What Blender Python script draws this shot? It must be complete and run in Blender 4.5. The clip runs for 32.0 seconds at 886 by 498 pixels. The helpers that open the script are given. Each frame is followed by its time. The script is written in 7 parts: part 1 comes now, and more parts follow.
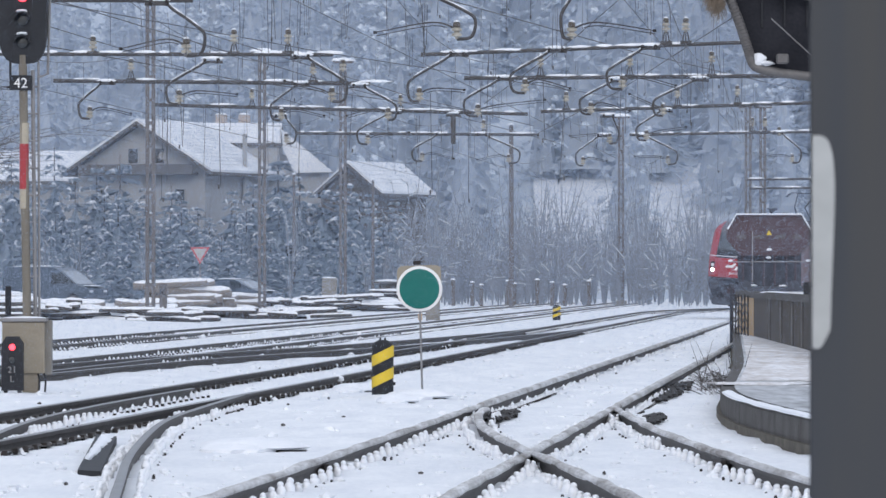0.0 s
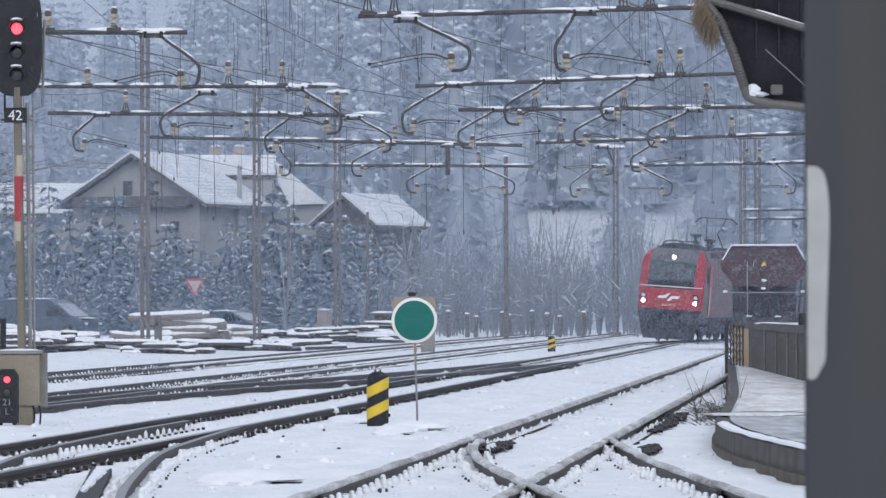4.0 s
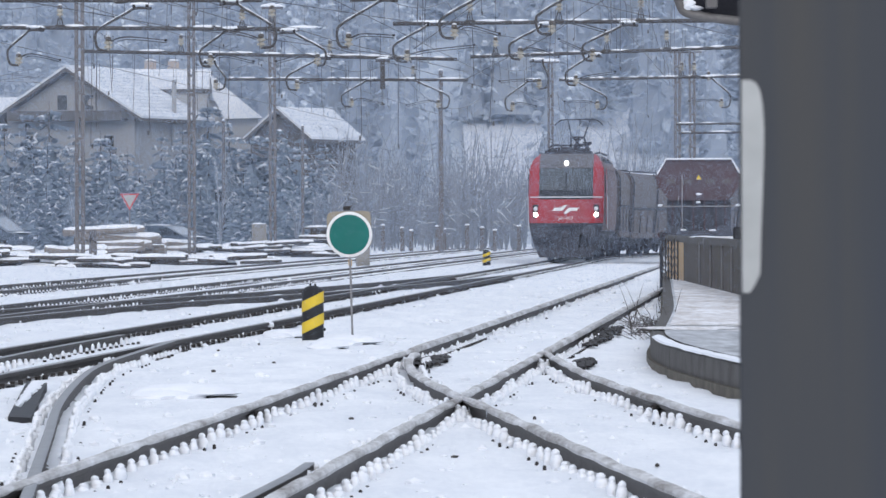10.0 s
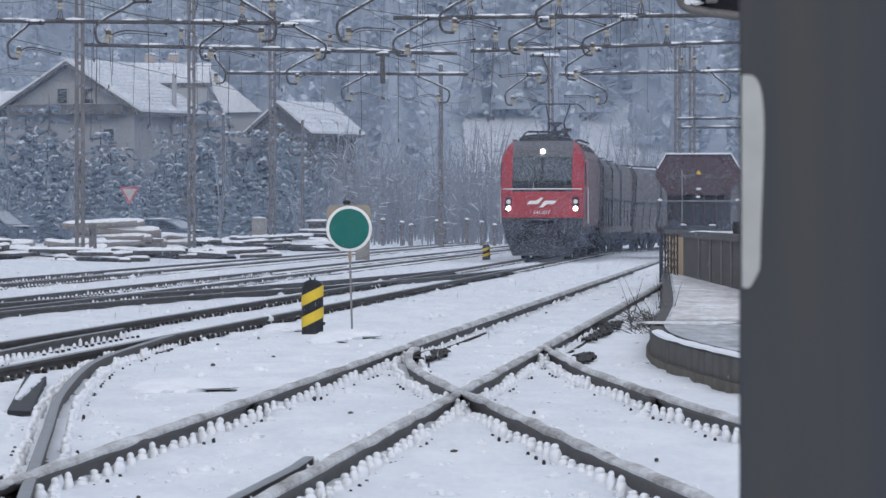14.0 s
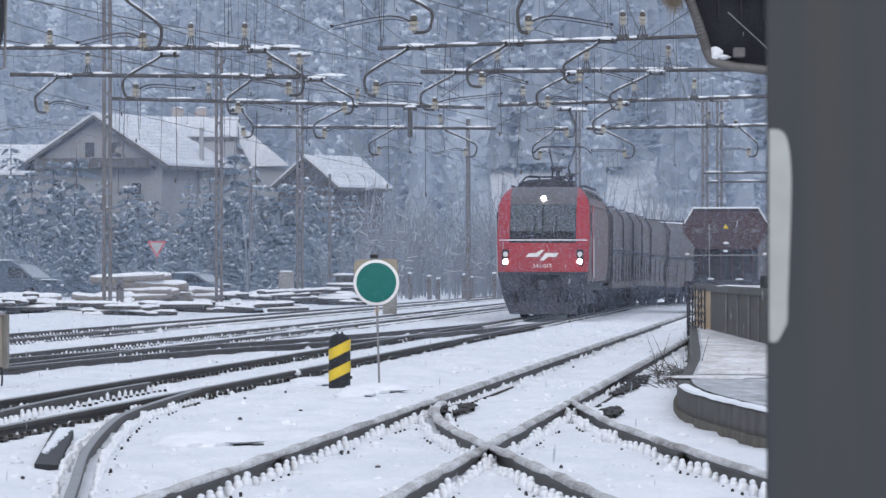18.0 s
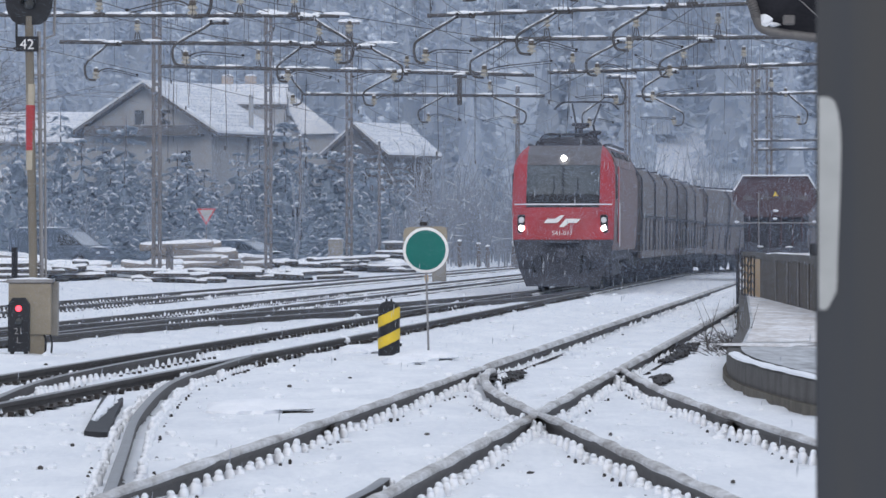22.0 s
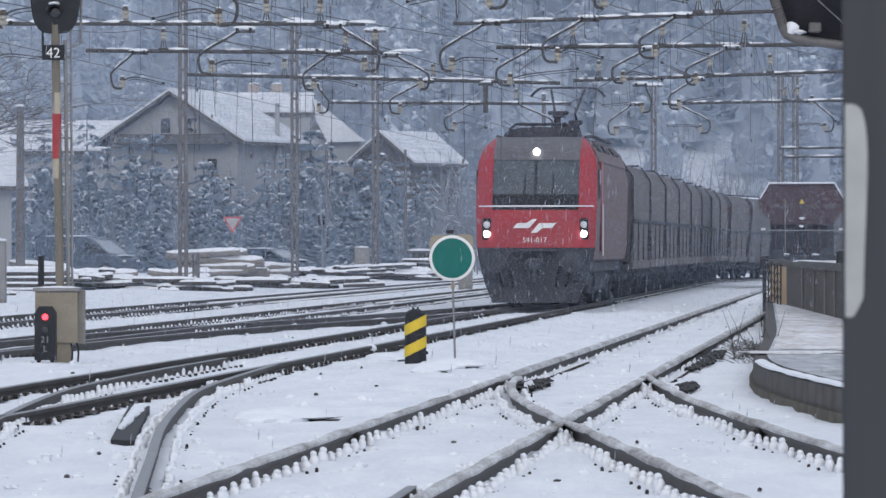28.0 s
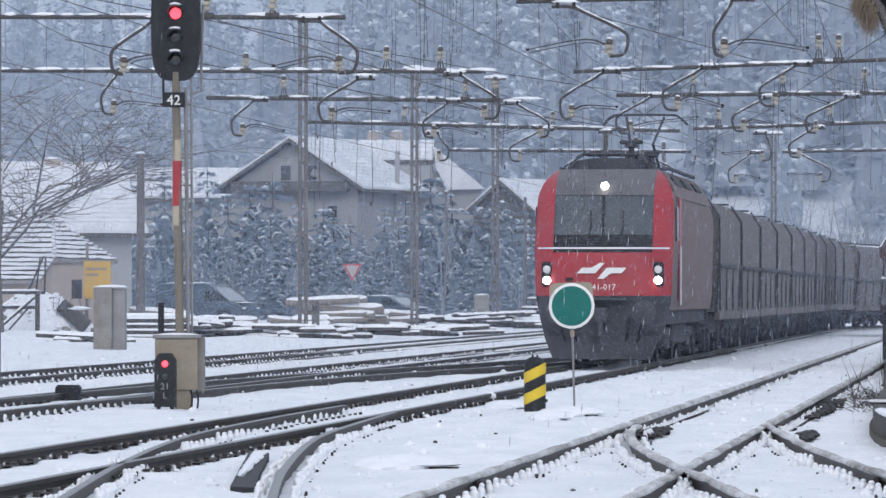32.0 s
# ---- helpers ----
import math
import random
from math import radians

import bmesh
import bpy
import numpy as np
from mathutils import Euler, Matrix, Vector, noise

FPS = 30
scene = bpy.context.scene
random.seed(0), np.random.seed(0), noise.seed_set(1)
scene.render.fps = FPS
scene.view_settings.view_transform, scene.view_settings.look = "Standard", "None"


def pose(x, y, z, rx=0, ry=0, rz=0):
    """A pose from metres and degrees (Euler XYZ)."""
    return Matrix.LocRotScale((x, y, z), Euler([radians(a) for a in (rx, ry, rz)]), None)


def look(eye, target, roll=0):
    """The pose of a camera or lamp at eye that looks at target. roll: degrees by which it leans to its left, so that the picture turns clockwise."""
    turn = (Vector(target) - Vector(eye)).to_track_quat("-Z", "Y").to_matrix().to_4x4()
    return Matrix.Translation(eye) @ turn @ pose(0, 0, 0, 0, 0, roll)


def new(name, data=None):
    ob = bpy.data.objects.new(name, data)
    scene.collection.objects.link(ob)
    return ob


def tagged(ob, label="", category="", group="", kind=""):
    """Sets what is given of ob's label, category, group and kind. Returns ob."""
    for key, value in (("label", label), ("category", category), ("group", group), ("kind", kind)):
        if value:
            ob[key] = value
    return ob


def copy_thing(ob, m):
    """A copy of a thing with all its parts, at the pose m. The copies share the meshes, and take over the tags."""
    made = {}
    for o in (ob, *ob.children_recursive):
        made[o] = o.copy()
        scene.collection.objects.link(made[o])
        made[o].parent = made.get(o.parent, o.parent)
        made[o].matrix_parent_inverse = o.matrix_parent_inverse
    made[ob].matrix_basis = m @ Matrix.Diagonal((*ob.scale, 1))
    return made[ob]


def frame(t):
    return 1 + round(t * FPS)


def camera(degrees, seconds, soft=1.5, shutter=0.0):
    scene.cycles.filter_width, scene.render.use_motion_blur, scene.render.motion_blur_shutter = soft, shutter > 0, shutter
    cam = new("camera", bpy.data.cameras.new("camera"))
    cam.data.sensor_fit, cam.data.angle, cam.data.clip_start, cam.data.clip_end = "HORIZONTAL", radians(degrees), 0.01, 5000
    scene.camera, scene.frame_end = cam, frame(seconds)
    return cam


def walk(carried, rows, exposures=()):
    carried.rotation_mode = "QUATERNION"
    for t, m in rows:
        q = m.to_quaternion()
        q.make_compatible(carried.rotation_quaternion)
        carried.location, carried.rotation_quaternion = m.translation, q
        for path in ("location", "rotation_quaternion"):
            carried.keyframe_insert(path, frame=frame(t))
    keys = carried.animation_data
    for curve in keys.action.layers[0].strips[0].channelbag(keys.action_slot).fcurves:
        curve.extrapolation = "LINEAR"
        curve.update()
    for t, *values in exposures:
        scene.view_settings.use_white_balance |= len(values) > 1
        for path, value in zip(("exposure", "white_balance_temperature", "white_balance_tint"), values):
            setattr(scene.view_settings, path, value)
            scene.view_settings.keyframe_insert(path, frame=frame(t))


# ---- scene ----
EYE, TILT = 1.42, 0.286
cam = camera(8.967, 32.0)
cam.data.dof.use_dof, cam.data.dof.focus_distance, cam.data.dof.aperture_fstop = True, 110.0, cam.data.lens / 1000 / 0.008
ROWS = [
    (0.0, -0.000, -0.000, -0.000),
    (0.5, 0.017, -0.042, 0.030),
    (1.0, 0.019, -0.051, 0.014),
    (1.5, 0.015, -0.034, -0.042),
    (2.0, 0.007, -0.033, 0.031),
    (2.5, -0.016, -0.027, 0.153),
    (3.0, -0.016, 0.093, 0.113),
    (3.5, -0.019, 0.221, 0.125),
    (5.5, -0.226, 0.503, 0.117),
    (6.0, -0.256, 0.532, 0.149),
    (6.5, -0.282, 0.543, 0.154),
    (7.0, -0.333, 0.544, 0.206),
    (7.5, -0.383, 0.545, 0.264),
    (8.0, -0.416, 0.545, 0.261),
    (8.5, -0.453, 0.543, 0.190),
    (9.0, -0.479, 0.536, 0.141),
    (9.5, -0.567, -0.068, 0.247),
    (10.0, -0.711, -0.554, 0.180),
    (10.5, -0.720, -0.690, 0.114),
    (11.0, -0.688, -0.708, 0.012),
    (11.5, -0.653, -0.710, -0.028),
    (12.0, -0.666, -0.707, -0.006),
    (12.5, -0.677, -0.701, 0.028),
    (13.0, -0.683, -0.700, 0.041),
    (13.5, -0.706, -0.699, 0.053),
    (14.0, -0.713, -0.612, 0.071),
    (14.5, -0.722, -0.438, 0.069),
    (16.5, -0.469, -0.160, 0.177),
    (17.0, -0.478, -0.114, 0.146),
    (17.5, -0.472, -0.076, 0.080),
    (18.0, -0.437, -0.064, 0.028),
    (18.5, -0.408, -0.058, 0.015),
    (19.0, -0.350, -0.067, 0.090),
    (19.5, -0.269, -0.071, 0.140),
    (20.0, -0.193, -0.074, 0.030),
    (20.5, -0.116, -0.082, 0.008),
    (21.0, -0.041, -0.190, 0.054),
    (21.5, 0.022, -0.312, 0.040),
    (22.0, 0.064, -0.393, 0.006),
    (22.5, 0.100, -0.448, -0.004),
    (23.0, 0.113, -0.483, -0.060),
    (23.5, 0.155, -0.493, -0.084),
    (24.0, 0.186, -0.496, -0.104),
    (24.5, 0.228, -0.497, -0.118),
    (25.0, 0.263, -0.499, -0.025),
    (25.5, 0.260, -0.502, 0.005),
    (27.5, 0.243, -0.478, 0.058),
    (28.0, 0.331, -0.312, 0.079),
    (28.5, 0.594, 0.046, 0.123),
    (29.0, 0.766, 0.211, 0.044),
    (29.5, 0.960, 0.285, -0.033),
    (30.0, 1.205, 0.304, -0.031),
    (30.5, 1.382, 0.254, 0.012),
    (31.0, 1.444, 0.219, 0.016),
    (31.5, 1.509, 0.190, -0.025),
    (32.0, 1.544, 0.172, -0.047),
]
walk(cam, [(t, pose(0, 0, EYE, 90 + TILT + pitch, roll, yaw)) for t, yaw, pitch, roll in ROWS],
     exposures=[(0.0, 0.18), (1.0, 0.10), (3.0, 0.06), (6.0, 0.26), (9.0, 0.28), (10.0, 0.25), (11.0, 0.07), (12.0, -0.03), (14.0, -0.07), (17.0, 0.14), (19.0, 0.15), (21.0, 0.12), (23.0, -0.05), (25.0, -0.1), (28.0, -0.02), (30.0, 0.18), (32.0, 0.17)])

# world: an overcast winter sky
SUN_UP, SUN_ROUND = radians(38), radians(200)
world = bpy.data.worlds.new("world")
scene.world = world
world.use_nodes = True
wn, wl = world.node_tree.nodes, world.node_tree.links
sky = wn.new("ShaderNodeTexSky")
sky.sky_type, sky.sun_disc, sky.sun_elevation, sky.sun_rotation = "NISHITA", False, SUN_UP, SUN_ROUND
sky.air_density, sky.dust_density, sky.ozone_density = 1.0, 4.0, 1.0
soft = wn.new("ShaderNodeMix")
soft.data_type = "RGBA"
soft.inputs[0].default_value = 0.75
soft.inputs[7].default_value = (6.25, 6.9, 8.15, 1)
wl.new(sky.outputs[0], soft.inputs[6])
wl.new(soft.outputs[2], wn["Background"].inputs[0])
wn["Background"].inputs[1].default_value = 0.118
sun = new("sun", bpy.data.lights.new("sun", "SUN"))
sun.data.energy, sun.data.angle, sun.data.color = 0.7, radians(20), (1.0, 0.98, 0.96)
sun.matrix_world = look((0, 0, 200), (60 * math.sin(SUN_ROUND), 60 * math.cos(SUN_ROUND) + 130, 160))


# ---- materials ----
def mat(name, a, b=None, rough=0.7, scale=6.0, bump=0.0, metal=0.0, fine=40.0, stretch=(1, 1, 1), island=0.0, emit=0.0, spec=0.4):
    """A worn surface: two colours mixed by coarse and fine noise, with fine relief."""
    m = bpy.data.materials.new(name)
    m.use_nodes = True
    n, l = m.node_tree.nodes, m.node_tree.links
    s = n["Principled BSDF"]
    s.inputs["Roughness"].default_value, s.inputs["Metallic"].default_value = rough, metal
    s.inputs["Specular IOR Level"].default_value = spec
    b = b or tuple(c * 0.75 for c in a)
    co, mp = n.new("ShaderNodeTexCoord"), n.new("ShaderNodeMapping")
    mp.inputs["Scale"].default_value = stretch
    l.new(co.outputs["Object"], mp.inputs[0])
    n1, n2, ad, mx = n.new("ShaderNodeTexNoise"), n.new("ShaderNodeTexNoise"), n.new("ShaderNodeMath"), n.new("ShaderNodeMix")
    n1.inputs["Scale"].default_value, n2.inputs["Scale"].default_value = scale, fine
    n1.inputs["Detail"].default_value, n2.inputs["Detail"].default_value = 4, 3
    for q in (n1, n2):
        l.new(mp.outputs[0], q.inputs["Vector"])
    ad.operation = "MULTIPLY_ADD"
    l.new(n2.outputs[0], ad.inputs[0])
    ad.inputs[1].default_value = 0.5
    l.new(n1.outputs[0], ad.inputs[2])
    rp = n.new("ShaderNodeMapRange")
    rp.inputs[1].default_value, rp.inputs[2].default_value = 0.5, 1.0
    l.new(ad.outputs[0], rp.inputs[0])
    mx.data_type = "RGBA"
    mx.inputs[6].default_value, mx.inputs[7].default_value = (*a, 1), (*b, 1)
    if island:
        ge, ma = n.new("ShaderNodeNewGeometry"), n.new("ShaderNodeMix")
        l.new(rp.outputs[0], ma.inputs[2])
        l.new(ge.outputs["Random Per Island"], ma.inputs[3])
        ma.inputs[0].default_value = island
        l.new(ma.outputs[0], mx.inputs[0])
    else:
        l.new(rp.outputs[0], mx.inputs[0])
    l.new(mx.outputs[2], s.inputs["Base Color"])
    if bump:
        bp = n.new("ShaderNodeBump")
        bp.inputs["Strength"].default_value, bp.inputs["Distance"].default_value = bump, 0.02
        l.new(ad.outputs[0], bp.inputs["Height"])
        l.new(bp.outputs[0], s.inputs["Normal"])
    if emit:
        s.inputs["Emission Color"].default_value, s.inputs["Emission Strength"].default_value = (*a, 1), emit
    return m


SNOW = mat("snow", (0.84, 0.86, 0.89), (0.70, 0.73, 0.78), 0.85, 2.2, 0.9, fine=16.0, stretch=(1, 0.22, 1), spec=0.2)
SNOWCAP = mat("snow_cap", (0.84, 0.86, 0.90), (0.76, 0.79, 0.84), 0.8, 8.0, 0.4, fine=60, spec=0.2)
WET = mat("slushy_asphalt", (0.60, 0.62, 0.65), (0.12, 0.12, 0.125), 0.45, 2.4, 0.3, fine=9, stretch=(1, 0.12, 1))
TRODDEN = mat("trodden_snow", (0.82, 0.83, 0.86), (0.48, 0.445, 0.425), 0.8, 3.0, 0.6, fine=12, stretch=(1, 0.16, 1), spec=0.2)
RENDERED = mat("stained_render", (0.44, 0.38, 0.34), (0.33, 0.285, 0.26), 0.9, 1.2, 0.3)
OLDTILE = mat("weathered_tiles", (0.27, 0.26, 0.265), (0.19, 0.18, 0.185), 0.85, 3, 0.2)
POLEGREY = mat("weathered_signal_pole", (0.22, 0.20, 0.165), (0.14, 0.125, 0.105), 0.75, 2.0, 0.2, stretch=(4, 4, 0.6))
RAIL = mat("rail_steel", (0.064, 0.058, 0.058), (0.032, 0.028, 0.027), 0.6, 3, 0.2, 0.4)
RAILTOP = mat("rail_head", (0.22, 0.22, 0.235), (0.14, 0.135, 0.135), 0.35, 3, 0.05, 0.8)
CLIP = mat("clip_iron", (0.045, 0.04, 0.04), (0.02, 0.018, 0.018), 0.7, 20, 0.2, 0.3)
PIPE = mat("painted_pipe", (0.085, 0.083, 0.086), (0.05, 0.048, 0.05), 0.55, 2, 0.1, 0.3)
WIRE = mat("wire", (0.11, 0.11, 0.12), None, 0.6, 2, 0, 0.5)
MAST = mat("galvanised_mast", (0.17, 0.163, 0.168), (0.10, 0.093, 0.095), 0.7, 1.5, 0.2, 0.1)
INSUL = mat("yellowed_porcelain", (0.42, 0.40, 0.35), (0.26, 0.24, 0.20), 0.3, 8, 0)
INSULDARK = mat("dark_porcelain", (0.10, 0.085, 0.07), None, 0.35, 8, 0)
RED = mat("red_paint", (0.37, 0.035, 0.048), (0.29, 0.032, 0.045), 0.45, 1.2, 0.03)
GREYROOF = mat("grey_roof_paint", (0.14, 0.137, 0.15), (0.09, 0.088, 0.098), 0.55, 1.5, 0.05)
GREYSIDE = mat("dusty_red_side", (0.15, 0.085, 0.09), (0.105, 0.08, 0.083), 0.6, 0.8, 0.05, stretch=(1, 1, 0.4))
# underframe black lifted towards blue-grey, standing in for haze over the train
DARK = mat("dark_underframe", (0.080, 0.084, 0.102), (0.046, 0.049, 0.061), 0.75, 2, 0.2, spec=0.2)
# lighter than the dark glass: reflected sky and haze as base colour
SCREEN = mat("hazy_windscreen", (0.085, 0.10, 0.115), (0.06, 0.072, 0.085), 0.15, 2, 0, spec=0.5)
DOCK = mat("stained_dock_panel", (0.088, 0.076, 0.066), (0.046, 0.041, 0.037), 0.85, 1.5, 0.3, fine=12)
FOOTING = mat("mossy_footing", (0.15, 0.135, 0.11), (0.07, 0.062, 0.05), 0.9, 4, 0.6)
GLASS = mat("dark_glass", (0.03, 0.035, 0.04), (0.02, 0.025, 0.03), 0.08, 2, 0, spec=0.7)
CHROME = mat("bright_trim", (0.75, 0.77, 0.80), None, 0.3, 2, 0, 0.4)
WHITE = mat("white_paint", (0.80, 0.80, 0.80), (0.70, 0.70, 0.70), 0.5, 4, 0)
LAMP = mat("lit_headlamp", (1.0, 0.95, 0.85), (1.0, 0.95, 0.85), 0.4, 4, 0, emit=14.0)
REDLAMP = mat("lit_red_lamp", (1.0, 0.04, 0.06), (1.0, 0.04, 0.06), 0.4, 4, 0, emit=4.0)
WAGON = mat("wagon_grey_brown", (0.125, 0.112, 0.117), (0.08, 0.072, 0.075), 0.65, 0.9, 0.1, stretch=(1, 1, 0.3))
WAGONEND = mat("wagon_oxide", (0.078, 0.046, 0.053), (0.055, 0.038, 0.045), 0.65, 1.2, 0.1)
BLACK = mat("black_paint", (0.020, 0.022, 0.027), (0.032, 0.034, 0.040), 0.6, 4, 0.05, spec=0.2)
CONCRETE = mat("weathered_concrete", (0.28, 0.27, 0.255), (0.17, 0.16, 0.145), 0.85, 2.5, 0.4)
BEIGE = mat("beige_cabinet", (0.33, 0.295, 0.235), (0.21, 0.18, 0.14), 0.7, 2.5, 0.1)
KERB = mat("kerb_stone", (0.105, 0.10, 0.098), (0.05, 0.046, 0.043), 0.8, 3, 0.5)
GREEN = mat("green_enamel", (0.0, 0.145, 0.125), (0.0, 0.12, 0.105), 0.35, 3, 0)
YELLOW = mat("yellow_paint", (0.72, 0.52, 0.04), (0.60, 0.42, 0.04), 0.5, 5, 0)
FADEDRED = mat("faded_sign_red", (0.50, 0.09, 0.10), (0.42, 0.09, 0.10), 0.6, 5, 0)
SIGNRED = mat("sign_red", (0.40, 0.05, 0.06), None, 0.5, 5, 0)
WOOD = mat("pale_wood", (0.58, 0.42, 0.26), (0.42, 0.30, 0.18), 0.8, 3, 0.3, stretch=(1, 1, 8))
LOG = mat("log_bark", (0.27, 0.25, 0.235), (0.16, 0.145, 0.135), 0.9, 3, 0.4, island=0.4)
SLEEPER = mat("old_sleeper_wood", (0.092, 0.086, 0.084), (0.048, 0.045, 0.044), 0.9, 3, 0.4)
PLASTER = mat("pale_plaster", (0.37, 0.375, 0.385), (0.30, 0.305, 0.315), 0.9, 0.5, 0.1)
EAVE = mat("dark_eave_wood", (0.13, 0.125, 0.125), (0.09, 0.087, 0.087), 0.85, 1, 0.2)
DARKEAVE = mat("near_black_eave", (0.016, 0.017, 0.022), (0.030, 0.031, 0.038), 0.8, 5, 0.2, spec=0.1)
GUTTER = mat("dull_gutter_zinc", (0.17, 0.165, 0.165), (0.10, 0.095, 0.095), 0.6, 4, 0.05, 0.3)
ROOFSNOW = mat("snowy_tiles", (0.76, 0.78, 0.82), (0.56, 0.58, 0.62), 0.9, 0.5, 0.3, fine=6)
# conifer green paled and blued, so the haze sits in the base colour
NEEDLE = mat("hazed_needles", (0.30, 0.365, 0.44), (0.39, 0.46, 0.54), 0.9, 0.6, 0, island=0.6, spec=0.1)
# far crowns brought close to the haze tone by colour alone
FARTREE = mat("hazed_far_needles", (0.48, 0.525, 0.588), (0.57, 0.615, 0.675), 0.95, 0.05, 0, island=0.5, spec=0.0)
BARK = mat("grey_bark", (0.16, 0.15, 0.15), (0.10, 0.095, 0.095), 0.9, 3, 0.3)
TWIGSNOW = mat("frost_on_twigs", (0.66, 0.69, 0.73), (0.50, 0.53, 0.57), 0.9, 2, 0, island=0.5, spec=0.1)
# bare twigs given a blue-grey haze tint as their own colour
TWIG = mat("hazed_twigs", (0.165, 0.182, 0.214), (0.265, 0.288, 0.328), 0.9, 0.5, 0, island=0.8)
PALEBAND = mat("pale_mast_paint", (0.44, 0.40, 0.32), (0.34, 0.30, 0.24), 0.7, 4, 0)
ORANGE = mat("faded_orange_board", (0.56, 0.36, 0.10), (0.47, 0.31, 0.11), 0.7, 3, 0)
STRAW = mat("dry_grass", (0.27, 0.215, 0.165), (0.17, 0.14, 0.11), 0.9, 3, 0, island=0.6)
COLUMN = mat("grey_painted_column", (0.041, 0.049, 0.063), (0.062, 0.062, 0.062), 0.6, 1.3, 0.05, fine=6, stretch=(4, 1, 0.2), spec=0.2)
ZINC = mat("zinc_sheet", (0.30, 0.30, 0.31), (0.20, 0.19, 0.19), 0.5, 3, 0.05, 0.4)
CARPAINT = mat("dark_car_paint", (0.055, 0.078, 0.11), (0.07, 0.09, 0.12), 0.3, 0.5, 0)
OLDSNOW = mat("settled_snow", (0.78, 0.80, 0.84), (0.62, 0.65, 0.70), 0.9, 2, 0, island=0.5, spec=0.1)
RAILSNOW = mat("grimy_rail_snow", (0.74, 0.75, 0.77), (0.22, 0.205, 0.195), 0.8, 4.0, 0.3, fine=26, stretch=(1, 0.18, 1), spec=0.2)
FARGLASS = mat("dull_window", (0.06, 0.065, 0.07), (0.045, 0.05, 0.055), 0.25, 2, 0)
MARK = mat("greyed_white_mark", (0.42, 0.43, 0.425), (0.32, 0.33, 0.325), 0.6, 6, 0, fine=30)
FLAKE = mat("snowflake", (0.50, 0.53, 0.58), (0.44, 0.47, 0.52), 0.9, 4, 0, spec=0.1)
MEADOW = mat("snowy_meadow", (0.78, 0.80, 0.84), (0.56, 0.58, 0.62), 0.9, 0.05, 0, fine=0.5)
# slope snow with distance haze mixed into its two colours
FIELD = mat("hazed_slope", (0.58, 0.63, 0.69), (0.46, 0.51, 0.57), 0.9, 0.03, 0, fine=0.3)


def thin(m, share):
    """Lets part of the light through a thin leaf or flake."""
    n, l = m.node_tree.nodes, m.node_tree.links
    b, mix = n.new("ShaderNodeBsdfTranslucent"), n.new("ShaderNodeMixShader")
    mix.inputs[0].default_value = share
    l.new(n["Principled BSDF"].inputs["Base Color"].links[0].from_socket, b.inputs[0])
    l.new(n["Principled BSDF"].outputs[0], mix.inputs[1])
    l.new(b.outputs[0], mix.inputs[2])
    l.new(mix.outputs[0], n["Material Output"].inputs[0])


# flake colour taken from the haze, bluer than the near flakes
AIRFLAKE = mat("haze_blue_flake", (0.40, 0.48, 0.625), (0.36, 0.44, 0.585), 0.9, 4, 0, spec=0.1)
for q, share in ((NEEDLE, 0.45), (FARTREE, 0.45), (FLAKE, 0.5), (AIRFLAKE, 0.5)):
    thin(q, share)


